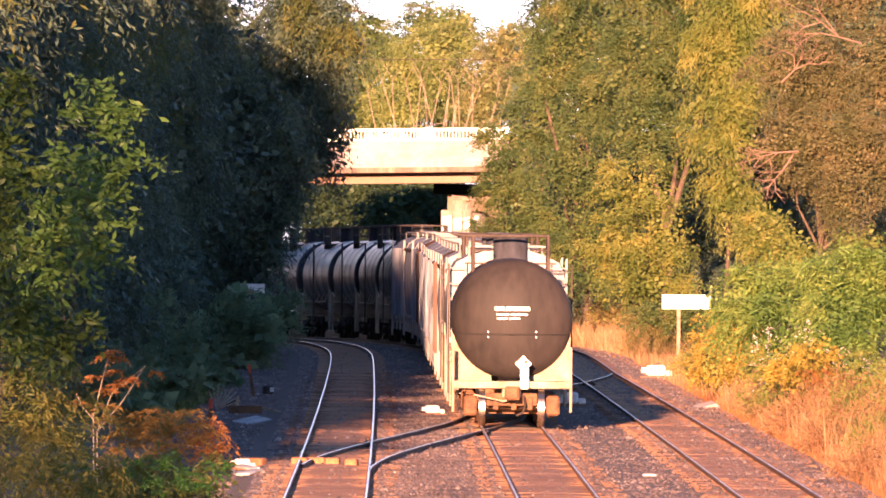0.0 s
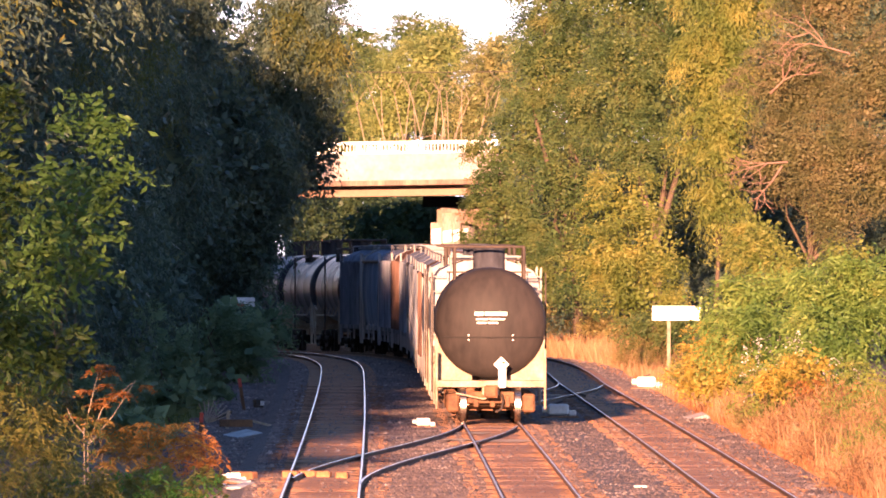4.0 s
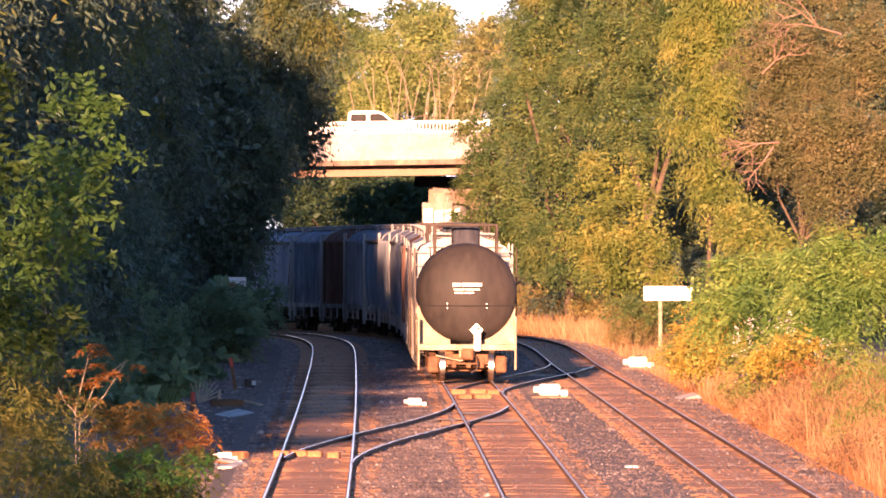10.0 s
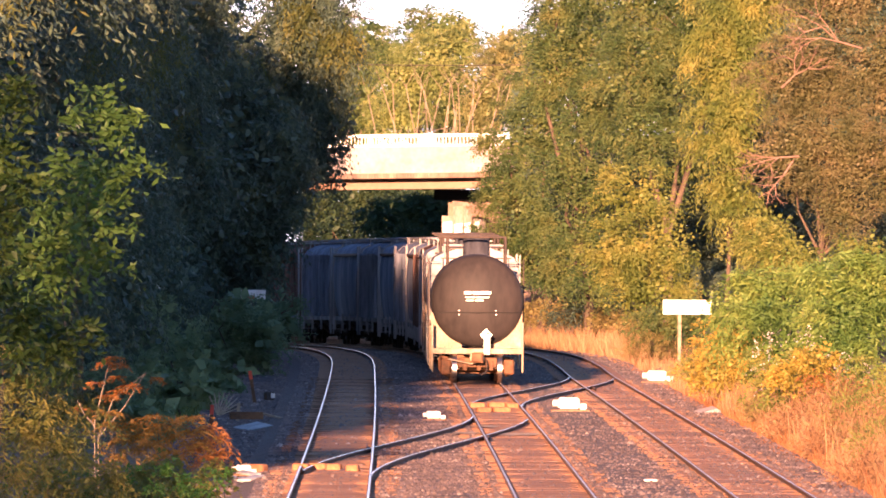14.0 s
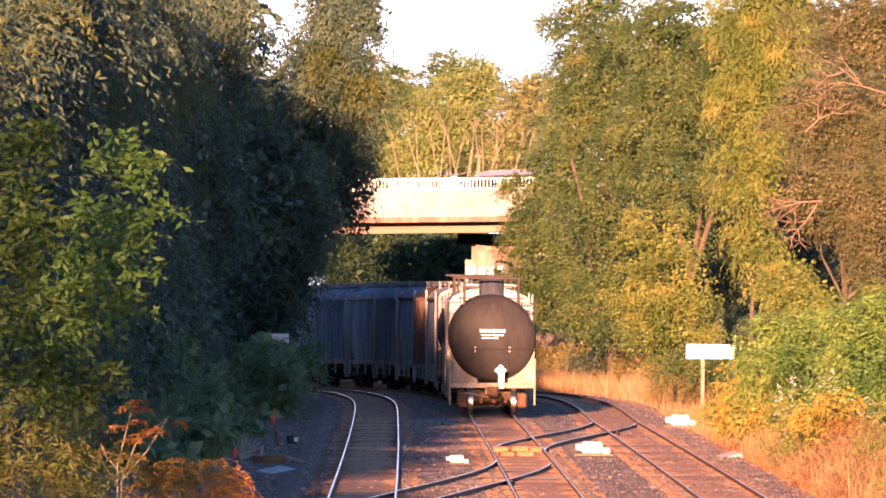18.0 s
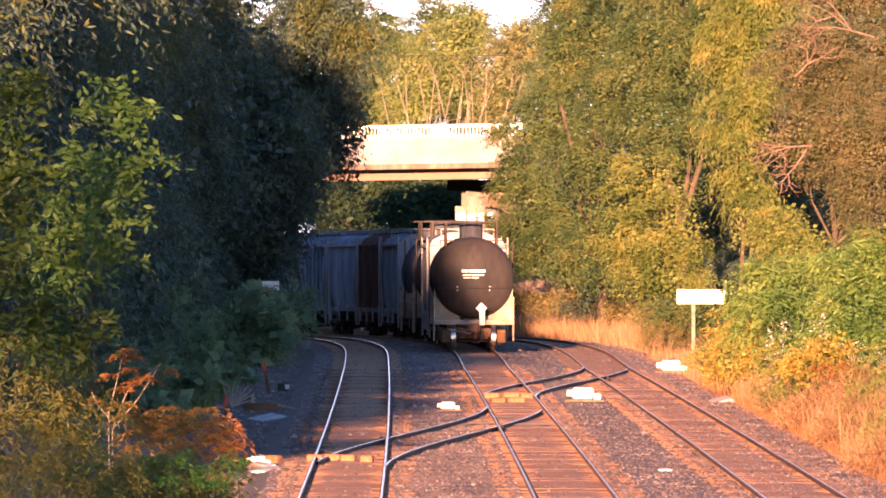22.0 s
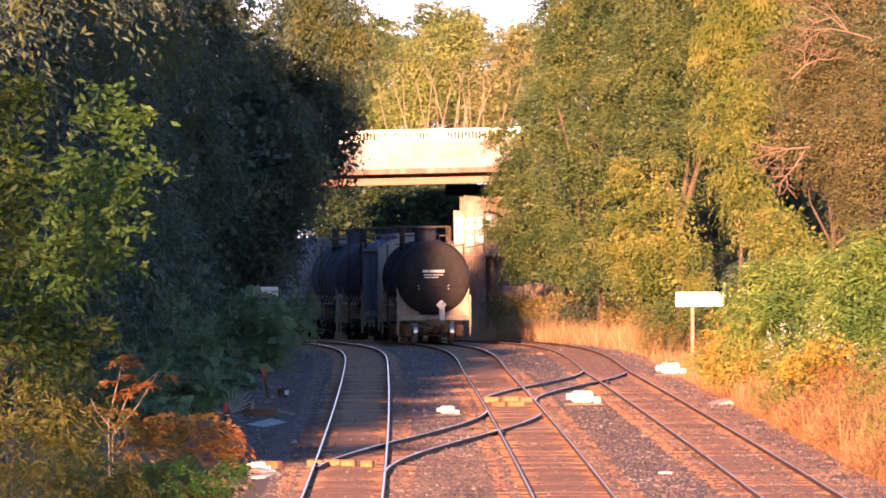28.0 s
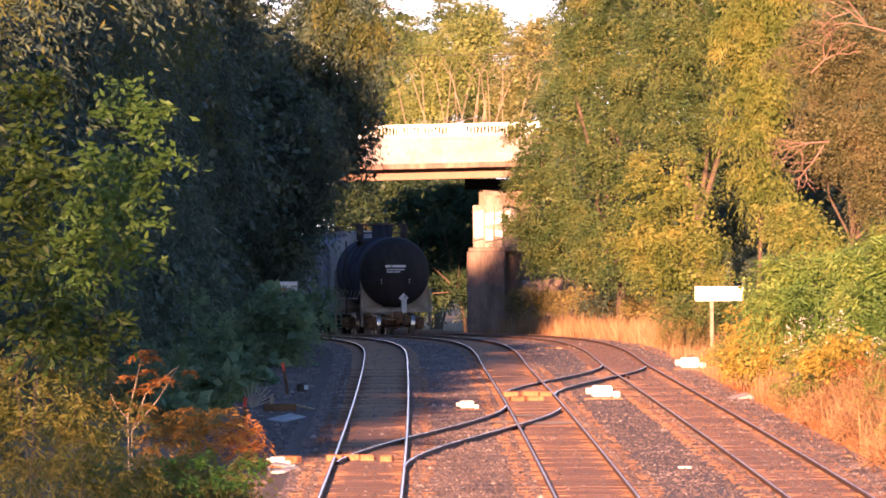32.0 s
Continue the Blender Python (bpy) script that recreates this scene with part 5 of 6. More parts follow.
        rod(bm, (s * 1.52, -h + 1.8, 1.55), (s * 1.52, h - 1.8, 1.55), 0.025, 6)
        for i in range(6):
            y = (-h + 1.8) + (2 * h - 3.6) * i / 5
            rod(bm, (s * 1.52, y, 1.55), (s * 1.40, y, 1.9), 0.02, 6)
        part("grab_rail", bm, FRAMEPALE, car)
    return car


def hopper_car(name, label, length, paint, end_paint, roof_paint, ribs=0, tall=4.35, bays=3):
    """A covered hopper with bulging sides, open ends, roof hatches and discharge bays."""
    car = tagged(new(name), label, "hopper car")
    h = length / 2 - 1.15
    # body: rounded side section, sloped end sheets under an upright top
    bm = fresh()
    sec = []
    zs = [1.02, 1.12, 1.6, 2.2, 2.8, 3.3, tall - 0.55, tall - 0.3, tall - 0.14, tall]
    xs = [1.30, 1.40, 1.50, 1.55, 1.56, 1.54, 1.48, 1.34, 1.02, 0.55]
    for s in (1, -1):
        pts = list(zip([s * x for x in xs], zs))
        sec += pts if s > 0 else pts[::-1]

    def inset(z):
        return 1.5 * max(0.0, min(1.0, (2.75 - z) / 1.55))
    rings = []
    for e in (-1, 1):
        rings.append([bm.verts.new((x, e * (h - inset(z)), z)) for x, z in sec])
    n = len(sec)
    for i in range(n):
        j = (i + 1) % n
        bm.faces.new((rings[0][i], rings[1][i], rings[1][j], rings[0][j]))
    bmesh.ops.recalc_face_normals(bm, faces=bm.faces)
    smooth(part("body", bm, paint, car), 35)
    for e in (-1, 1):
        bm = fresh()
        low = [bm.verts.new((x * 0.985, e * (h + 0.01 - inset(z)), z)) for x, z in sec]
        half = len(xs)
        for i in range(half - 1):
            bm.faces.new((low[i], low[i + 1], low[n - 2 - i], low[n - 1 - i]))
        bmesh.ops.recalc_face_normals(bm, faces=bm.faces)
        bmesh.ops.solidify(bm, geom=bm.faces[:], thickness=0.03)
        part("end_sheet", bm, end_paint, car, "sloped end sheet in worn paint")
        # corner posts, brace and platform
        bm = fresh()
        for s in (-1, 1):
            box(bm, s * 1.45 - 0.05, e * (h + 0.55) - 0.05, 0.9, s * 1.45 + 0.05, e * (h + 0.55) + 0.05, 2.1)
            rod(bm, (s * 1.42, e * (h + 0.55), 2.1), (s * 1.42, e * h, 3.2), 0.045, 6)
            rod(bm, (s * 0.55, e * (h + 0.5), 1.05), (s * 0.55, e * (h - 0.1), 2.7), 0.05, 6)
        box(bm, -1.5, e * (h + 0.62) - 0.1, 0.85, 1.5, e * (h + 0.62) + 0.1, 1.08, 0.02)
        box(bm, -0.3, min(e * (h + 0.6), e * (h - 2.2)), 0.7, 0.3, max(e * (h + 0.6), e * (h - 2.2)), 1.02)
        part("end_frame", bm, end_paint, car)
        for s in (-1, 1):
            ladder(car, s * 1.3, e * (h + 0.5), 0.45, tall - 0.25, 0.42, False, end_paint, 9)
            ladder(car, s * 1.53, e * (h + 0.32), 0.45, tall - 0.2, 0.42, True, HOPPALE, 9)
        truck(car, e * (length / 2 - 1.9))
        coupler(car, e * (h + 0.6), e)
    # roof walk, hatches and edge rails
    bm = fresh()
    for s in (-1, 1):
        box(bm, s * 0.62 - 0.18, -h, tall - 0.02, s * 0.62 + 0.18, h, tall + 0.06)
    part("roof_walk", bm, HOPPALE, car, "pale roof walkway")
    for i in range(int(length / 1.6)):
        y = -h + 1.0 + (2 * h - 2.0) * i / (int(length / 1.6) - 1)
        bm = fresh()
        box(bm, -0.38, y - 0.55, tall, 0.38, y + 0.55, tall + 0.16, 0.04)
        part("hatch", bm, roof_paint, car)
    bm = fresh()
    for s in (-1, 1):
        rod(bm, (s * 1.0, -h - 0.3, tall + 0.1), (s * 1.0, h + 0.3, tall + 0.1), 0.025, 6)
    for e in (-1, 1):
        rod(bm, (-1.0, e * (h + 0.3), tall + 0.1), (1.0, e * (h + 0.3), tall + 0.1), 0.025, 6)
        for s in (-1, 1):
            rod(bm, (s * 1.0, e * (h + 0.3), tall + 0.1), (s * 1.0, e * h, tall - 0.3), 0.025, 6)
    part("running_board_rail", bm, HOPPALE, car)
    # eave band on each side
    for s in (-1, 1):
        bm = fresh()
        box(bm, s * 1.52 - 0.05, -h + 0.05, tall - 0.62, s * 1.52 + 0.05, h - 0.05, tall - 0.5, 0.02)
        part("eave", bm, roof_paint, car)
        bm = fresh()
        box(bm, s * 1.46 - 0.05, -h - 0.6, 1.02, s * 1.46 + 0.05, h + 0.6, 1.2, 0.02)
        part("side_sill", bm, HOPDULL, car)
        for i in range(4):
            y = -h + 0.35 + (2 * h - 0.7) * i / 3
            part("side_hanger", box(fresh(), s * 1.5 - 0.04, y - 0.07, 0.62, s * 1.5 + 0.04, y + 0.07, 1.3, 0.015), HOPPALE, car)
        for i in range(ribs):
            y = -h + 1.1 + (2 * h - 2.2) * i / max(ribs - 1, 1)
            bm = fresh()
            box(bm, s * 1.575 - 0.05, y - 0.06, 1.2, s * 1.575 + 0.05, y + 0.06, tall - 0.5, 0.02)
            part("side_post", bm, paint, car)
    for i in range(bays):
        y = (i - (bays - 1) / 2) * (2 * h - 4.6) / max(bays - 1, 1) if bays > 1 else 0
        bm = fresh()
        w = (2 * h - 3.6) / bays / 2
        top = [bm.verts.new((sx * 1.3, y + sy * w, 1.05)) for sx, sy in ((-1, -1), (1, -1), (1, 1), (-1, 1))]
        bot = [bm.verts.new((sx * 0.45, y + sy * 0.4, 0.35)) for sx, sy in ((-1, -1), (1, -1), (1, 1), (-1, 1))]
        for k in range(4):
            bm.faces.new((top[k], top[(k + 1) % 4], bot[(k + 1) % 4], bot[k]))
        bm.faces.new(bot)
        part("discharge_bay", bm, UNDERSIDE, car)
    return car


def rear_details(car, length):
    """What hangs on the last car's end: half shield with bolts, stencilled marks, end-of-train device, hose."""
    h = length / 2 - 1.0
    bm = fresh()
    rows = []
    for i in range(13):
        a = math.pi / 2 * (0.02 + 0.98 * i / 12)
        r, y = (TANK_R + 0.012) * math.sin(a), -h - 0.02 + 0.62 * (1 - math.cos(a))
        rows.append((r, y))
    cut = -0.40
    verts = []
    for r, y in rows:
        lim = math.acos(max(-1, min(1, cut / max(r, 0.401)))) if r > 0.401 else math.pi
        if r > 0.401:
            a0 = lim
            ring = [bm.verts.new((r * math.sin(a0 + (2 * math.pi - 2 * a0) * k / 24), y, r * math.cos(a0 + (2 * math.pi - 2 * a0) * k / 24))) for k in range(25)]
            verts.append(ring)
    for a, b in zip(verts, verts[1:]):
        for k in range(24):
            bm.faces.new((a[k], a[k + 1], b[k + 1], b[k]))
    bmesh.ops.recalc_face_normals(bm, faces=bm.faces)
    bmesh.ops.solidify(bm, geom=bm.faces[:], thickness=0.02)
    s = smooth(part("head_shield", bm, TANKBLACK, car, "black half shield over the tank's end"), 40)
    s.location = (0, 0, TANK_Z)
    bm = fresh()
    for k in range(28):
        xa, xb = -1.44 + 2.88 * k / 28, -1.44 + 2.88 * (k + 1) / 28
        ya, yb = (-h + 0.62 * (1 - math.sqrt(max(0.0, 1 - (x * x + 0.16) / TANK_R ** 2))) for x in (xa, xb))
        rod(bm, (xa, ya - 0.01, TANK_Z - 0.4), (xb, yb - 0.01, TANK_Z - 0.4), 0.022, 6)
    part("shield_rim", bm, RIMSHADE, car, "black rim of the half shield")
    for x in (-0.6, 0.6):
        for z in (-0.33, -0.46):
            bm = fresh()
            rod(bm, (x, -h + 0.045 - 0.05, TANK_Z + z), (x, -h + 0.045 + 0.06, TANK_Z + z), 0.022, 10)
            part("bolt", bm, WHITEP, car)
    # stencilled marks kept as plain bars
    for x0, x1, z0, z1 in ((-0.44, -0.2, 0.2, 0.30), (-0.16, 0.44, 0.2, 0.30), (-0.40, -0.08, 0.08, 0.125), (-0.04, 0.38, 0.08, 0.125), (-0.38, -0.12, -0.02, 0.025), (-0.08, 0.2, -0.02, 0.025)):
        bm = fresh()
        y = -h - 0.012
        box(bm, x0, y - 0.006, TANK_Z + z0, x1, y + 0.03, TANK_Z + z1)
        part("stencil_bar", bm, WHITEP, car, "white stencilled marking")
    ye = -(length / 2 - 0.75)
    dev = fresh()
    box(dev, 0.2, ye - 0.32, 0.92, 0.42, ye - 0.14, 1.5, 0.03)
    part("end_of_train_device", dev, WHITEP, car, "white end-of-train device")
    bm = fresh()
    m = Matrix.Translation((0.28, ye - 0.36, 1.56)) @ Matrix.Rotation(radians(45), 4, "Y") @ Matrix.Diagonal((0.3, 0.03, 0.3, 1))
    bmesh.ops.create_cube(bm, size=1.0, matrix=m)
    part("marker_plate", bm, WHITEP, car, "pale diamond marker plate")
    bm = fresh()
    box(bm, 0.3, ye - 0.39, 1.58, 0.38, ye - 0.37, 1.64)
    part("marker_lamp", bm, TRUCKRUST, car)
    brake_hose(car, ye, -1)
    bm = fresh()
    rod(bm, (-0.95, ye - 0.1, 0.78), (-0.2, ye - 0.2, 0.62), 0.025, 6)
    rod(bm, (-0.2, ye - 0.2, 0.62), (0.1, ye - 0.2, 0.72), 0.025, 6)
    part("uncoupling_lever", bm, FRAMEPALE, car)


TRAIN = []   # (car, distance of its middle ahead of the train's tail)


def make_up_train():
    tail = 0.0

    def put(car, length):
        nonlocal tail
        TRAIN.append((car, tail + length / 2, length))
        tail += length
    last = tank_car("tank_car", "dusty black tank car at the train's tail, with pale end frame", 15.2, TANKSHADE, True, head=TANKBLACK)
    rear_details(last, 15.2)
    put(last, 15.2)
    put(hopper_car("hopper_car", "short grey cement hopper car with pale end sheets", 12.4, HOPGREY, HOPPALE, HOPPALE, 0, 4.35, 2), 12.4)
    t = tank_car("tank_car", "black tank car with domed top, in shade", 14.6, TANKSHADE)
    put(t, 14.6)
    t2 = tank_car("tank_car", "blue-grey tank car with worn, shiny sides", 15.0, TANKBLUE)
    put(t2, 15.0)
    g = hopper_car("hopper_car", "dim blue-grey covered hopper car with a dark roof edge", 16.6, HOPBLUE, HOPDULL, FRAMEDARK, 0)
    put(g, 16.6)
    b = hopper_car("hopper_car", "brown covered hopper car with pale end ladders", 15.6, HOPBROWN, HOPBROWN, HOPBROWN, 6)
    put(b, 15.6)
    blue = hopper_car("hopper_car", "blue-grey covered hopper car with a pale walkway", 16.8, HOPBLUE, HOPDULL, FRAMEDARK, 0)
    put(blue, 16.8)
    grey = hopper_car("hopper_car", "grey ribbed covered hopper car with streaked sides", 16.4, HOPGREY, HOPDULL, HOPGREY, 8)
    put(grey, 16.4)
    kinds = [(g, 16.6), (grey, 16.4), (blue, 16.8), (grey, 16.4), (b, 15.6), (grey, 16.4), (blue, 16.8), (grey, 16.4)]
    for model, length in kinds:
        put(tagged(copy_thing(model, Matrix.Identity(4)), group="hopper cars of the train"), length)
    long_tank = tagged(tank_car("tank_car", "long black tank car with a sheen from the sky", 16.0, TANKDULL), group="tank cars of the train")
    put(long_tank, 16.0)
    for k in range(5):
        put(tagged(copy_thing(long_tank, Matrix.Identity(4)), group="tank cars of the train"), 16.0)


make_up_train()
RAIL_TOP, TAIL_START, SPEED, GAIN = 0.18, 421.6, 9.0, 0.014
STEP_Y = np.arange(380.0, 1300.0, 0.5)
STEP_S = np.concatenate([[0], np.cumsum(np.hypot(np.diff(STEP_Y), np.diff(line(STEP_Y))))])


def on_line(s):
    """The pose of a point that far along the middle track, measured from y = 380."""
    y = float(np.interp(s, STEP_S, STEP_Y))
    return Vector((float(line(y)), y, RAIL_TOP + float(rise(y))))


def train_rows(ahead, length):
    rows = []
    s0 = float(np.interp(TAIL_START, STEP_Y, STEP_S))
    half = length / 2 - 2.2
    for i in range(33):
        t = float(i)
        s = s0 + SPEED * t + GAIN * t * t + ahead
        a, b = on_line(s - half), on_line(s + half)
        m = Matrix.Translation((a + b) / 2) @ Matrix.Rotation(-math.atan2(b.x - a.x, b.y - a.y), 4, "Z") @ Matrix.Rotation(math.atan2(b.z - a.z, (b - a).length), 4, "X")
        rows.append((t, m))
    return rows

# ---- road bridge over the line ----
BRIDGE_Y, GRADE = 770.0, 0.017


def slab(bm, x0, x1, y0, y1, z0, z1):
    """A box that follows the road's slight grade."""
    vs = [bm.verts.new((x, y, z + GRADE * x)) for x, y, z in ((x0, y0, z0), (x1, y0, z0), (x1, y1, z0), (x0, y1, z0), (x0, y0, z1), (x1, y0, z1), (x1, y1, z1), (x0, y1, z1))]
    for f in ((0, 3, 2, 1), (4, 5, 6, 7), (0, 1, 5, 4), (1, 2, 6, 5), (2, 3, 7, 6), (3, 0, 4, 7)):
        bm.faces.new([vs[i] for i in f])
    return bm


def bridge():
    base = tagged(new("road_bridge"), "pale concrete road bridge with steel railing over the railway", "bridge", kind="structure")
    Y = BRIDGE_Y
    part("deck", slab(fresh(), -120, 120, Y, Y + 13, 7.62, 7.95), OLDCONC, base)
    part("road_surface", slab(fresh(), -120, 120, Y + 0.6, Y + 12.4, 7.954, 8.0), ASPHALT, base)
    for y, n in ((Y - 0.15, "front"), (Y + 12.75, "back")):
        part("parapet", slab(fresh(), -120, 120, y, y + 0.4, 7.60, 8.86), CONCRETE, base, "sunlit concrete parapet")
    part("ledge", slab(fresh(), -120, 120, Y - 0.36, Y - 0.154, 7.42, 7.66), OLDCONC, base)
    for k in range(5):
        y = Y + 1.1 + k * 2.7
        bm = fresh()
        slab(bm, -22, 13.0, y - 0.1, y + 0.1, 6.97, 7.616)
        slab(bm, -22, 13.0, y - 0.3, y + 0.3, 6.93, 6.98)
        part("girder", bm, GIRDER, base, "tan painted steel girder")
    # railing
    for y in (Y + 0.05, Y + 12.95):
        bm = fresh()
        slab(bm, -60, 60, y - 0.04, y + 0.04, 9.36, 9.43)
        slab(bm, -60, 60, y - 0.03, y + 0.03, 8.92, 8.96)
        part("hand_rail", bm, WHITEP, base, "white painted hand rail")
    x = -9.0
    while x < 9.0:
        bm = fresh()
        slab(bm, x - 0.02, x + 0.02, Y + 0.03, Y + 0.07, 8.86, 9.36)
        part("baluster", bm, WHITEP, base)
        x += 0.16
    for i in range(12):
        bm = fresh()
        px = -14.4 + i * 2.4
        slab(bm, px - 0.11, px + 0.11, Y - 0.02, Y + 0.12, 8.86, 9.4)
        part("rail_post", bm, WHITEP, base)
    # abutment on the sunny side: deep seat coloured black for shade, wing wall of leaning panels with patches of old
    # paint, lower block
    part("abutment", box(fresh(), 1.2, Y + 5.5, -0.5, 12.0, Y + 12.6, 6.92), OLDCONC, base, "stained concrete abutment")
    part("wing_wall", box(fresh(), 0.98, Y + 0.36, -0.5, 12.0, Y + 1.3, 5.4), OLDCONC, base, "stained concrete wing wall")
    part("bearing_seat", box(fresh(), 0.55, Y + 4.9, 6.44, 12.0, Y + 5.45, 6.92), RIMSHADE, base, "bearing seat under the girders, coloured near-black for shade")
    part("abutment_block", box(fresh(), 0.62, Y - 1.6, -0.5, 2.35, Y + 0.35, 3.62, 0.05), OLDCONC, base, "weathered brown concrete block")
    for x0, x1, z1, slant in ((0.9, 1.4, 5.72, 0.02), (1.42, 1.87, 6.14, 0.2), (1.89, 2.28, 6.12, 0.24), (2.32, 2.9, 5.6, 0.06)):
        bm = box(fresh(), x0, Y - 1.1, 3.785, x1, Y + 0.35, z1)
        for v in bm.verts:
            if v.co.z > 5 and v.co.x > (x0 + x1) / 2:
                v.co.z -= slant
        bmesh.ops.bevel(bm, geom=bm.edges[:], offset=0.025, segments=2, affect="EDGES")
        part("wing_panel", bm, PANEL, base, "pale sunlit concrete panel")
    for x0, x1, z0, z1 in ((0.95, 1.37, 4.22, 5.4), (1.46, 1.84, 4.8, 5.32), (1.5, 1.8, 4.15, 4.62), (1.93, 2.2, 4.86, 5.36), (1.92, 2.24, 4.32, 4.6), (2.36, 2.6, 5.0, 5.42)):
        bm = box(fresh(), x0, Y - 1.106, z0, x1, Y - 1.08, z1)
        for v in bm.verts:
            v.co.z += 0.35 * (v.co.x - x0) * (0.5 if z1 > 5 else -0.4)
        part("paint_patch", bm, WHITEP, base, "patch of flaking white paint")
    for x0, x1, z0 in ((0.93, 1.38, 4.05), (1.45, 1.86, 3.98), (1.91, 2.26, 4.08)):
        bm = box(fresh(), x0, Y - 1.11, z0, x1, Y - 1.08, z0 + 0.07)
        for v in bm.verts:
            v.co.z += 0.22 * (v.co.x - x0)
        part("paint_stripe", bm, FRAMEDARK, base, "dark painted stripe")
    bm = box(fresh(), 1.38, Y - 0.9, 6.16, 2.5, Y + 0.5, 6.4)
    for v in bm.verts:
        if v.co.z > 6.3 and v.co.x > 2:
            v.co.z -= 0.12
    part("wing_cap", bm, OLDCONC, base, "weathered tan concrete cap")
    bm = fresh()
    box(bm, 0.7, Y - 1.45, 3.624, 3.0, Y + 0.3, 3.78, 0.02)
    part("wing_ledge", bm, OLDCONC, base)
    bm = fresh()
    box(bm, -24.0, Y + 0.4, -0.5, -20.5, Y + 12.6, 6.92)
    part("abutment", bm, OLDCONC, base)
    return base


bridge()
bm = fresh()
for i in range(7):
    box(bm, 3.03 + i * 0.94, 750 + i * 0.1, -0.5, 3.93 + i * 0.94, 750.5 + i * 0.1, 2.35 + 0.08 * (i % 3), 0.03)
tagged(part("retaining_wall", bm, OLDCONC), "low weathered concrete retaining wall behind weeds", "wall", kind="structure")


# ---- vehicles that cross the bridge ----
CARWHITE = surface("white_car_paint", (0.74, 0.74, 0.74), (0.82, 0.82, 0.81), 2.0, 0.35, 0.0, gloss=0.2)
CARBLUE = surface("blue_car_paint", (0.02, 0.03, 0.09), (0.03, 0.045, 0.13), 2.0, 0.22, 0.0)
BUSBROWN = surface("dark_brown_coach_paint", (0.012, 0.007, 0.007), (0.028, 0.016, 0.017), 1.0, 0.6, 0.0, gloss=0.0)
CARGLASS = surface("dark_car_glass", (0.008, 0.008, 0.01), (0.02, 0.02, 0.024), 2.0, 0.14, 0.0, gloss=0.12)
VISORBLUE = surface("blue_tinted_glass", (0.012, 0.024, 0.05), (0.025, 0.045, 0.085), 2.0, 0.4, 0.0, gloss=0.1)
CARBLUEPALE = surface("bright_blue_paint", (0.014, 0.06, 0.22), (0.025, 0.09, 0.3), 2.0, 0.4, 0.0, gloss=0.1)
RUBBER = surface("tyre_rubber", (0.015, 0.015, 0.015), (0.035, 0.033, 0.03), 4.0, 0.85, 0.1)
CHROME = surface("chrome", (0.5, 0.5, 0.5), (0.7, 0.7, 0.7), 2.0, 0.15, 0.0, 1.0)
AMBER = bpy.data.materials.new("amber_lamp")
AMBER.use_nodes = True
AMBER.node_tree.nodes["Principled BSDF"].inputs["Base Color"].default_value = (0.9, 0.5, 0.2, 1)
AMBER.node_tree.nodes["Principled BSDF"].inputs["Emission Color"].default_value = (1.0, 0.75, 0.5, 1)
AMBER.node_tree.nodes["Principled BSDF"].inputs["Emission Strength"].default_value = 1.5


def prism(bm, outline, y0, y1, tuck=0.0):
    """A side outline (x, z) given thickness across the road; tuck narrows its upper part."""
    zs = [z for _, z in outline]
    lo, hi = min(zs), max(zs)
    rings = []
    for y, s in ((y0, 1), (y1, -1)):
        rings.append([bm.verts.new((x, y + s * tuck * (z - lo) / (hi - lo), z)) for x, z in outline])
    n = len(outline)
    for i in range(n):
        j = (i + 1) % n
        bm.faces.new((rings[0][i], rings[0][j], rings[1][j], rings[1][i]))
    bm.faces.new(rings[0][::-1])
    bm.faces.new(rings[1])
    bmesh.ops.recalc_face_normals(bm, faces=bm.faces)
    bmesh.ops.bevel(bm, geom=bm.edges[:], offset=0.04, segments=2, affect="EDGES")
    return bm


def road_wheel(thing, x, y, r, w=0.24):
    bm = fresh()
    rod(bm, (0, -w / 2, 0), (0, w / 2, 0), r, 24)
    tyre = smooth(part("wheel", bm, RUBBER, thing))
    tyre.location = (x, y, r)
    bm = fresh()
    rod(bm, (0, -w / 2 - 0.01, 0), (0, w / 2 + 0.01, 0), r * 0.58, 16)
    part("rim", bm, CHROME, tyre)


def lamps(thing, spots, size, material, name):
    for x, y, z in spots:
        bm = fresh()
        box(bm, x - size, y - size, z - size * 0.6, x + size, y + size, z + size * 0.6, size * 0.3)
        part(name, bm, material, thing)


def pickup():
    v = tagged(new("pickup_truck"), "white crew-cab pickup truck driving over the bridge", "pickup truck")
    smooth(part("body", prism(fresh(), [(-2.9, 0.5), (2.85, 0.45), (2.95, 0.8), (2.85, 1.05), (1.3, 1.2), (-2.9, 1.2)], -0.98, 0.98, 0.05), CARWHITE, v), 30)
    smooth(part("cab", prism(fresh(), [(-1.05, 1.16), (1.35, 1.16), (0.55, 1.86), (0.2, 1.93), (-0.85, 1.93), (-1.0, 1.86)], -0.93, 0.93, 0.16), CARWHITE, v), 30)
    for x0, x1, x2, x3 in ((-0.92, -0.18, -0.18, -0.88), (-0.02, 1.15, 0.5, -0.02)):
        for s in (-1, 1):
            bm = fresh()
            q = [(x0, 1.26), (x1, 1.26), (x2, 1.78), (x3, 1.78)]
            prism(bm, q, -0.03, 0.03)
            w = part("side_window", bm, CARGLASS, v)
            w.matrix_basis = Matrix.Translation((0, s * 0.87, 0))
    for x in (-1.85, 1.85):
        for y in (-0.88, 0.88):
            road_wheel(v, x, y, 0.38)
    lamps(v, [(2.88, -0.75, 0.85), (2.88, 0.75, 0.85)], 0.1, CHROME, "headlight")
    return v


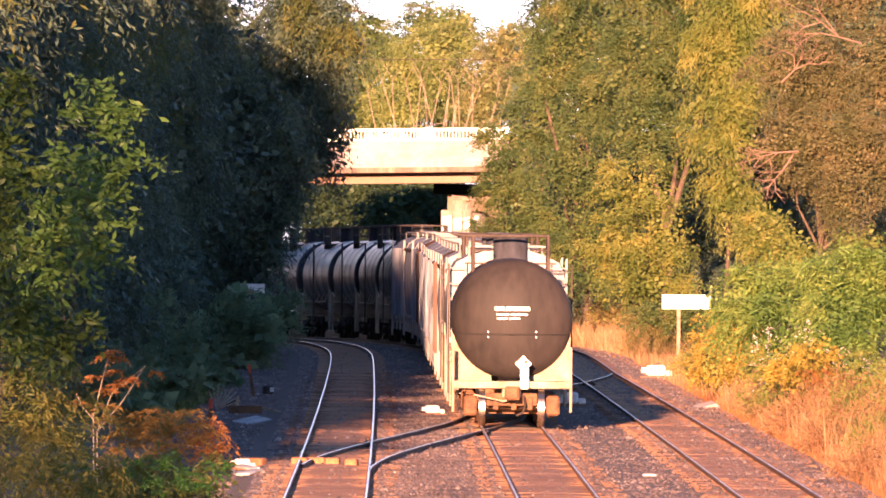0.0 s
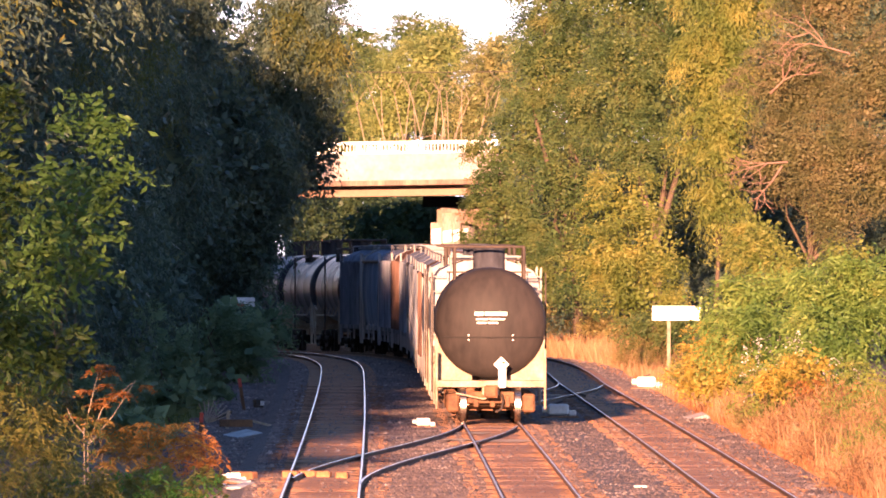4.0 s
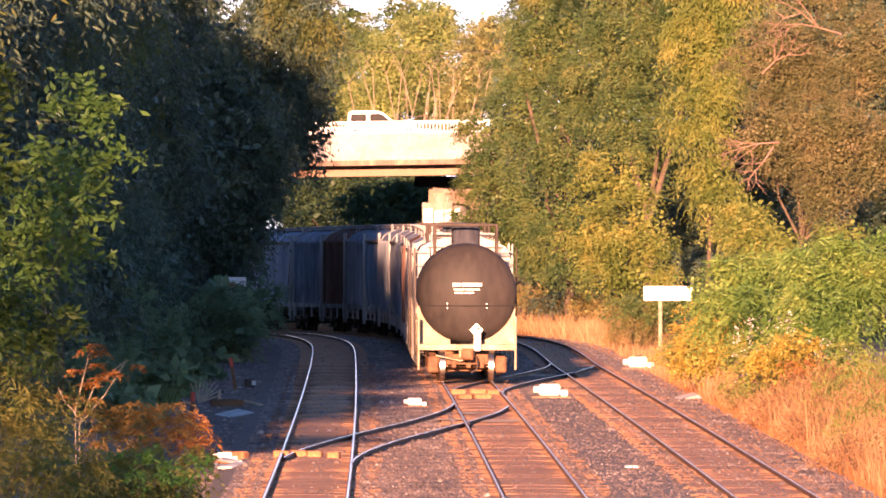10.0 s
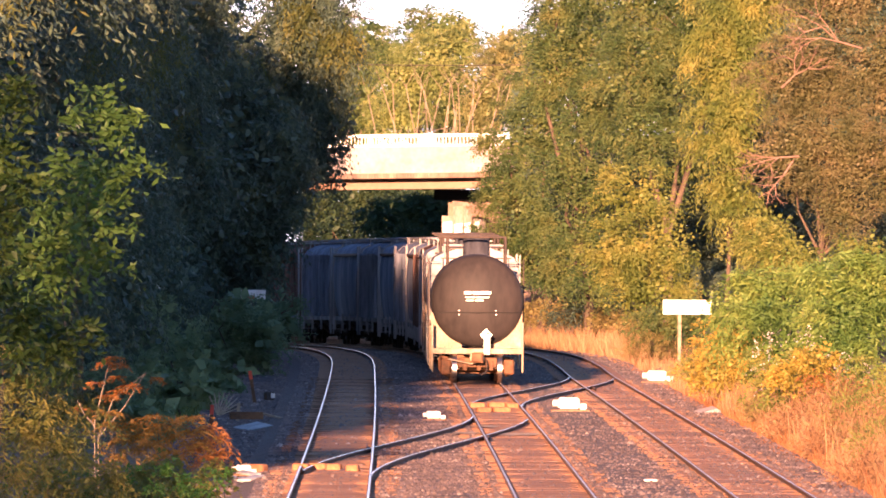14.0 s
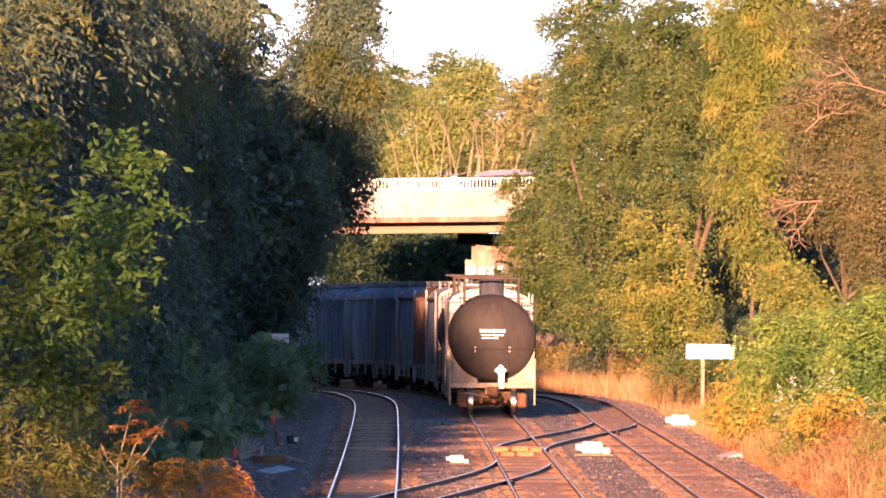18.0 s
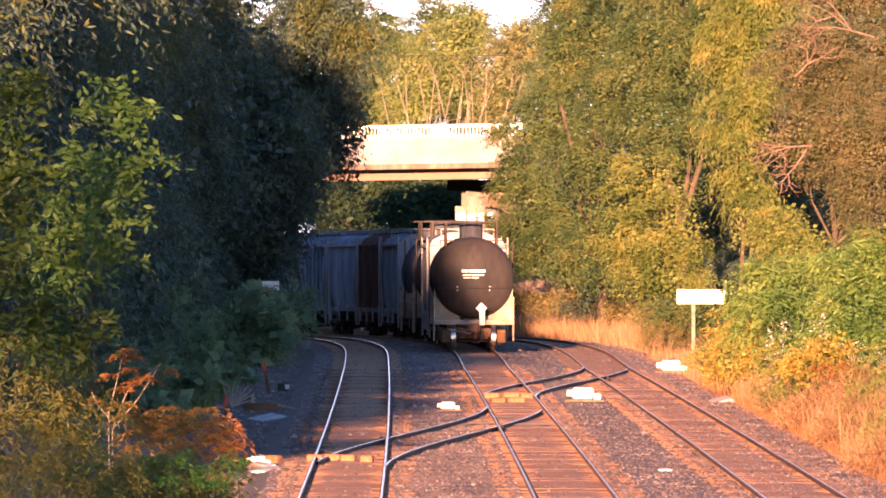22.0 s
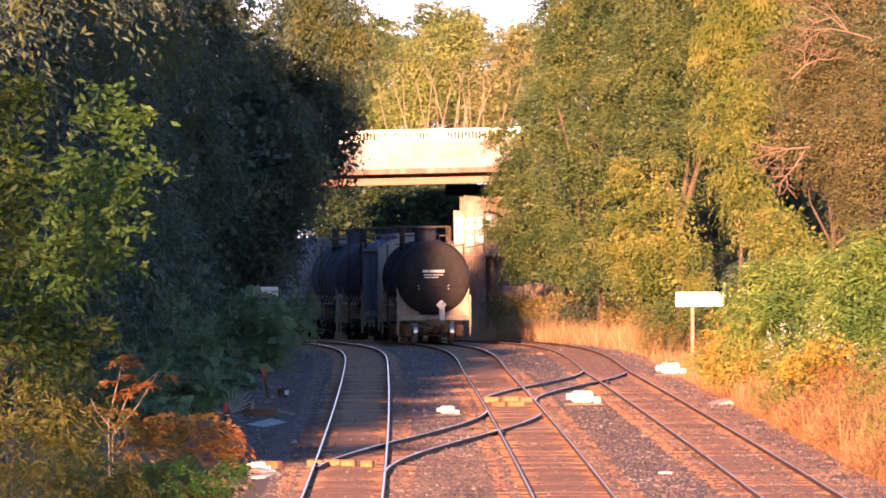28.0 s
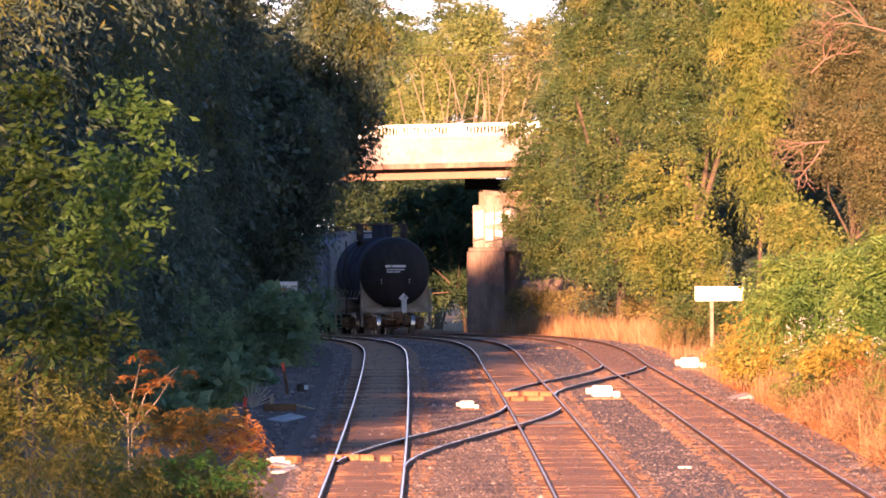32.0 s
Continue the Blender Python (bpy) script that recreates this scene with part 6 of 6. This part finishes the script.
def sedan():
    v = tagged(new("minivan"), "dark blue minivan passing behind the bridge railing", "car")
    smooth(part("body", prism(fresh(), [(-2.3, 0.35), (2.3, 0.3), (2.35, 0.6), (2.1, 0.85), (-2.2, 0.92), (-2.35, 0.7)], -0.9, 0.9, 0.05), CARBLUE, v), 30)
    smooth(part("cabin", prism(fresh(), [(-2.1, 0.88), (1.75, 0.9), (0.95, 1.62), (0.4, 1.8), (-1.0, 1.83), (-1.85, 1.66)], -0.82, 0.82, 0.16), CARBLUE, v), 30)
    for s in (-1, 1):
        part("side_window", prism(fresh(), [(-1.7, 1.0), (1.3, 1.0), (0.75, 1.55), (-1.6, 1.6)], s * 0.76 - 0.03, s * 0.76 + 0.03), CARGLASS, v)
    for x in (-1.4, 1.4):
        for y in (-0.8, 0.8):
            road_wheel(v, x, y, 0.32, 0.2)
    return v


def tractor():
    v = tagged(new("truck_tractor"), "white long-nosed truck tractor with blue sun visor and roof lamps", "truck")
    part("chassis", box(fresh(), -3.3, -0.45, 0.6, 2.7, 0.45, 0.9, 0.03), FRAMEDARK, v)
    smooth(part("hood", prism(fresh(), [(0.5, 0.7), (2.75, 0.65), (2.82, 1.5), (2.5, 1.86), (1.5, 2.16), (0.5, 2.2)], -1.0, 1.0, 0.12), CARWHITE, v), 30)
    smooth(part("cab", prism(fresh(), [(-1.55, 0.9), (0.7, 0.9), (0.72, 2.16), (0.45, 2.75), (0.2, 3.0), (-1.35, 3.1), (-1.55, 2.95)], -1.2, 1.2, 0.12), CARWHITE, v), 30)
    for s in (-1, 1):
        part("door_window", prism(fresh(), [(-0.2, 2.26), (0.3, 2.26), (0.2, 2.7), (-0.2, 2.7)], s * 1.11 - 0.03, s * 1.11 + 0.03), CARGLASS, v)
        part("sleeper_window", prism(fresh(), [(-1.22, 2.12), (-0.9, 2.12), (-0.9, 2.62), (-1.22, 2.62)], s * 1.11 - 0.03, s * 1.11 + 0.03), CARGLASS, v)
        bm = fresh()
        rod(bm, (-1.78, s * 1.0, 0.8), (-1.78, s * 1.0, 1.75), 0.09, 12)
        part("exhaust_stack", bm, CARWHITE, v)
        bm = fresh()
        rod(bm, (-0.6, s * 1.15, 0.75), (0.7, s * 1.15, 0.75), 0.3, 16)
        part("fuel_tank", bm, CHROME, v)
        part("hood_mirror", box(fresh(), 2.55, s * 1.06 - 0.08, 1.88, 2.8, s * 1.06 + 0.08, 2.12, 0.04), GIRDER, v, "brown mirror on the nose")
        part("air_cleaner", box(fresh(), 1.0, s * 1.0 - 0.06, 1.7, 1.24, s * 1.0 + 0.06, 1.84, 0.03), GIRDER, v)
    for x, w in ((0.62, 0.1), (-0.5, 0.12)):
        part("roof_lamp", box(fresh(), x - w, -0.8, 3.02, x + w, 0.8, 3.4, 0.05), CARWHITE, v)
    part("windscreen", prism(fresh(), [(0.66, 2.2), (1.2, 2.2), (1.34, 2.62), (0.5, 2.62)], -1.08, 1.08, 0.05), VISORBLUE, v, "blue-tinted windscreen")
    part("sun_visor", prism(fresh(), [(0.4, 2.64), (1.45, 2.64), (1.4, 2.8), (1.1, 2.92), (0.4, 2.94)], -1.12, 1.12, 0.04), CARBLUEPALE, v, "bright blue sun visor")
    for x in (2.0, -1.9, -2.9):
        for y in (-1.0, 1.0):
            road_wheel(v, x, y, 0.5, 0.3)
    return v


def coach():
    v = tagged(new("motor_coach"), "dark brown motor coach with roof marker lamps", "coach")
    smooth(part("body", prism(fresh(), [(-6.6, 0.45), (6.3, 0.4), (6.55, 1.2), (6.35, 3.35), (6.1, 3.6), (-6.5, 3.6), (-6.6, 3.4)], -1.27, 1.27, 0.04), BUSBROWN, v), 30)
    for s in (-1, 1):
        part("window_band", prism(fresh(), [(-6.2, 2.75), (5.9, 2.75), (5.8, 3.1), (-6.2, 3.1)], s * 1.24 - 0.03, s * 1.24 + 0.03), CARGLASS, v)
        part("driver_window", prism(fresh(), [(5.0, 1.6), (6.2, 1.6), (6.1, 2.6), (5.0, 2.6)], s * 1.24 - 0.03, s * 1.24 + 0.03), CARGLASS, v)
        bm = fresh()
        box(bm, 4.4, s * 1.36 - 0.1, 2.3, 4.9, s * 1.36 + 0.1, 2.75, 0.05)
        part("side_mirror", bm, CHROME, v)
    part("windscreen", prism(fresh(), [(6.34, 1.5), (6.5, 1.5), (6.4, 3.1), (6.26, 3.1)], -1.1, 1.1), BUSBROWN, v)
    lamps(v, [(5.9 - k * 0.38, s * 1.2, 3.5) for s in (-1, 1) for k in range(3)], 0.1, AMBER, "marker_lamp")
    for x in (4.4, -3.2, -4.5):
        for y in (-1.05, 1.05):
            road_wheel(v, x, y, 0.5, 0.3)
    return v


TRAFFIC = [
    # vehicle, lane's y, heading (1 to the right), speed, when it is at x = 0
    (pickup(), BRIDGE_Y + 3.4, 1, 14.4, 10.09),
    (sedan(), BRIDGE_Y + 9.4, -1, 11.7, 18.21),
    (sedan(), BRIDGE_Y + 9.4, -1, 12.0, 19.5),
    (tractor(), BRIDGE_Y + 9.4, -1, 14.3, 25.047),
    (coach(), BRIDGE_Y + 9.4, -1, 14.05, 25.69),
]


def traffic_rows(y, way, speed, when):
    """Waits beyond the trees at one end of the bridge, crosses at a steady speed, and stops beyond the other."""
    reach = 95.0
    t0, t1 = when - reach / speed, when + reach / speed
    rows = []

    def at(t):
        x = way * speed * (t - when)
        tilt = math.atan(GRADE)
        m = Matrix.Translation((x, y, 8.0 + GRADE * x)) @ Matrix.Rotation(-tilt, 4, "Y")
        return m @ Matrix.Rotation(0.0 if way > 0 else math.pi, 4, "Z")
    ts = [max(t0, 0.0) + (min(t1, 32.0) - max(t0, 0.0)) * i / 16 for i in range(17)]
    if ts[0] > 0:
        rows.append((0.0, at(ts[0])))
    rows += [(t, at(t)) for t in ts]
    if ts[-1] < 32.0:
        rows.append((32.0, at(ts[-1])))
    return rows

# ---- small things along the line ----
def signboard():
    base = tagged(new("signboard"), "blank white signboard on a wooden post beside the track", "sign")
    base.location = (9.45, 602, -0.45)
    bm = fresh()
    box(bm, -0.86, -0.03, 2.62, 0.86, 0.03, 3.14, 0.01)
    part("board", bm, WHITEP, base, "sun-bleached white board")
    bm = fresh()
    box(bm, -0.33, 0.03, 0.0, -0.2, 0.16, 3.1, 0.01)
    part("post", bm, PALEBARK, base)


signboard()


def switch_machine(x, y, label, size=0.75, turn=0):
    base = tagged(new("switch_machine"), label, "switch machine", "switch machines at the crossovers")
    base.matrix_basis = Matrix.Translation((x, y, 0.06)) @ Matrix.Rotation(radians(turn), 4, "Z") @ Matrix.Scale(size, 4)
    bm = fresh()
    box(bm, -0.34, -0.25, 0.08, 0.3, 0.3, 0.42, 0.06)
    part("housing", bm, WHITEP, base, "white housing")
    bm = fresh()
    box(bm, 0.3, -0.2, 0.06, 0.52, 0.2, 0.24, 0.03)
    part("motor_case", bm, WHITEP, base)
    bm = fresh()
    rod(bm, (-0.34, 0, 0.25), (-0.5, 0, 0.25), 0.1, 10)
    part("end_cap", bm, WHITEP, base)
    bm = fresh()
    box(bm, -0.55, -0.35, -0.06, 0.6, 0.4, 0.06, 0.01)
    part("mounting_board", bm, TIE, base)
    bm = fresh()
    rod(bm, (-0.1, 0, 0.42), (0.12, 0, 0.5), 0.03, 6)
    part("hand_lever", bm, FRAMEDARK, base)


switch_machine(0.35, 456, "small white switch machine between two tracks", 0.6)
switch_machine(4.2, 479, "white switch machine on long ties in sun", 0.95)
switch_machine(7.9, 566, "white switch machine beside dry weeds", 1.0)
switch_machine(-3.72, 356, "white switch machine at the edge of shade", 0.5)


def stake(x, y, tall, lean, label):
    base = tagged(new("marker_stake"), label, "stake")
    base.matrix_basis = Matrix.Translation((x, y, -0.16)) @ Matrix.Rotation(radians(lean), 4, "Y")
    part("shaft", box(fresh(), -0.05, -0.03, -0.1, 0.05, 0.03, tall, 0.01), TRUCKRUST, base)
    part("painted_tip", box(fresh(), -0.053, -0.033, tall - 0.25, 0.053, 0.033, tall + 0.02, 0.01), STAKERED, base, "bright red painted tip")


stake(-5.0, 510, 1.05, -9, "leaning rusty stake with a red painted top")
stake(-5.65, 455, 0.6, 3, "short stake with a red painted top")


def lone(name, label, category, place, bm, material, turn=(0, 0, 0)):
    ob = part(name, bm, material)
    ob.matrix_basis = pose(*place, *turn)
    return tagged(ob, label, category)


def slab_of(w, d, h, b=0.01):
    return box(fresh(), -w / 2, -d / 2, 0, w / 2, d / 2, h, b)


lone("scrap_sheet", "pale sheet of scrap lying on dark gravel", "scrap", (-4.4, 444, 0.0), slab_of(0.7, 1.2, 0.03), LITTER, (4, -12, 20))
lone("scrap_board", "weathered board lying on dark gravel", "board", (-3.9, 462, 0.02), slab_of(1.1, 0.2, 0.06), FRAMEPALE, (0, 14, 10))
lone("scrap_board", "rusty board propped on scrap", "board", (-4.75, 460, 0.02), slab_of(0.9, 0.3, 0.2), TRUCKRUST, (0, 0, 5))
lone("scrap_post", "short pale post stuck in gravel", "post", (-5.0, 461, -0.05), slab_of(0.09, 0.09, 0.5), FRAMEPALE, (0, 4, 0))
lone("relay_box", "small black relay box with a pale face", "box", (-4.62, 514, -0.02), slab_of(0.28, 0.3, 0.25, 0.03), FRAMEDARK, (0, 0, 15))
lone("reflector_plate", "small white reflector plate", "reflector", (-4.5, 513.7, 0.04), slab_of(0.12, 0.02, 0.14, 0.004), WHITEP, (0, 0, 0))


def broken_grate():
    base = tagged(new("broken_grate"), "bent grate of pale bars lying in weeds", "grate")
    base.matrix_basis = pose(-5.75, 478, -0.1, 0, -20, 10)
    for k in range(9):
        bm = fresh()
        a = radians(100 - k * 13)
        rod(bm, (0, 0, 0), (0.75 * math.cos(a) + 0.1, 0.1 * k, 0.62 * math.sin(a)), 0.018, 6)
        part("bar", bm, FRAMEPALE, base)
    bm = fresh()
    rod(bm, (-0.1, 0, 0), (0.9, 0.8, 0.02), 0.03, 6)
    part("frame", bm, FRAMEDARK, base)


broken_grate()
for k, (x, y, w, d, turn) in enumerate(((-3.75, 352, 0.3, 0.7, 12), (-3.5, 350.5, 0.26, 0.8, -20), (-3.6, 354, 0.2, 0.6, 40))):
    lone("paper_litter", "white litter beside the switch machine", "litter", (x, y, 0.0 + 0.05 * k), slab_of(w, d, 0.05), LITTER, (6, 8 - 9 * k, turn))
lone("scrap_sheet", "pale triangular scrap at the weeds' edge", "scrap", (8.1, 478, -0.1), slab_of(0.7, 0.6, 0.26, 0.08), CONCRETE, (10, -14, 15))
lone("paper_litter", "flat white litter on the ballast", "litter", (4.74, 349, 0.07), slab_of(0.28, 0.5, 0.05), LITTER)
lone("scrap_tie", "old tie end lying between the tracks", "scrap", (3.75, 640, 0.06), slab_of(0.25, 2.2, 0.2, 0.02), TIE, (0, 0, 12))
for x, y, w in ((-3.5, 361, 0.42), (-2.55, 362, 0.35), (-2.2, 362.5, 0.4), (-1.85, 362, 0.3), (-1.45, 360.5, 0.26), (1.75, 474, 0.4), (2.25, 475, 0.5), (1.6, 487, 0.45), (2.2, 488, 0.55), (2.6, 486, 0.35)):
    tagged(lone("tie_block", "exposed tie end catching the sun at the switch", "tie block", (x, y, -0.02), slab_of(w, 0.3, 0.24, 0.03), RUSTDUST, (0, 0, x * 7)), group="tie blocks at the switches")


def pale_patches():
    """Thin uneven pale patches laid on the ballast over the switch."""
    rs = random.Random(12)
    sand = surface("pale_patch_colour", (0.28, 0.18, 0.1), (0.55, 0.42, 0.28), 1.2, 0.95, 0.5, fine=12)
    for x, y, w, d in ((0.2, 428, 0.8, 7.0), (1.2, 426, 0.5, 5.0), (2.5, 424, 0.9, 6.0), (3.1, 430, 0.6, 9.0), (-0.6, 436, 0.5, 6.0), (1.7, 440, 0.5, 4.0), (4.7, 545, 0.8, 9.0), (5.6, 540, 0.7, 8.0)):
        bm = fresh()
        hub = bm.verts.new((0, 0, 0.012))
        ring = []
        for k in range(18):
            a = 2 * math.pi * k / 18
            r = rs.uniform(0.6, 1.1)
            ring.append(bm.verts.new((r * w * math.cos(a), r * d * 0.5 * math.sin(a), -0.01)))
        for k in range(18):
            bm.faces.new((hub, ring[k], ring[(k + 1) % 18]))
        ob = part("sand_patch", bm, sand)
        ob.location = (x, y, 0.112 if 0.4 < x < 2.8 else 0.075)
        tagged(ob, "thin pale patch on the ballast", "sand", "drifts of sand on the ballast", "stuff")


pale_patches()


def wood_sign():
    base = tagged(new("trackside_sign"), "small white sign with red patches above the bushes", "sign")
    base.location = (-6.05, 604, -0.4)
    part("panel", box(fresh(), -0.48, -0.02, 3.0, 0.48, 0.02, 3.36, 0.01), WHITEP, base)
    part("red_patch", box(fresh(), -0.3, -0.03, 3.02, 0.1, -0.022, 3.14), STAKERED, base)
    part("post", box(fresh(), -0.04, 0.02, 0, 0.04, 0.1, 3.3), FRAMEDARK, base)


wood_sign()


def far_wire():
    base = tagged(new("power_line"), "thin dark power line on poles beyond the bridge", "power line")
    bm = bpy.data.curves.new("wire", "CURVE")
    bm.dimensions = "3D"
    bm.bevel_depth = 0.02
    bm.bevel_resolution = 1
    pts = [(x, 850.0, 13.9 - 0.6 * math.sin((x + 20) / 40 * math.pi)) for x in np.linspace(-20, 20, 17)]
    run = bm.splines.new("POLY")
    run.points.add(len(pts) - 1)
    for q, a in zip(run.points, pts):
        q.co = (*a, 1.0)
    bm.materials.append(FRAMEDARK)
    new("wire", bm).parent = base
    for x in (-20, 20):
        bm = fresh()
        rod(bm, (x, 850, -0.5), (x, 850, 14.6), 0.16, 10, 0.11)
        part("pole", bm, BARK, base)


far_wire()

# ---- what moves ----
def motions():
    for car, ahead, length in TRAIN:
        walk(car, train_rows(ahead, length))
    # the last car's wheels roll
    for wheel in [c for c in TRAIN[0][0].children if c.name.startswith("wheelset")]:
        spot = wheel.location.copy()
        rows = []
        for i in range(481):
            t = i / 15.0
            rows.append((t, Matrix.Translation(spot) @ Matrix.Rotation(-(SPEED * t + GAIN * t * t) / 0.457, 4, "X")))
        walk(wheel, rows)
    for vehicle, y, way, speed, when in TRAFFIC:
        walk(vehicle, traffic_rows(y, way, speed, when))


motions()
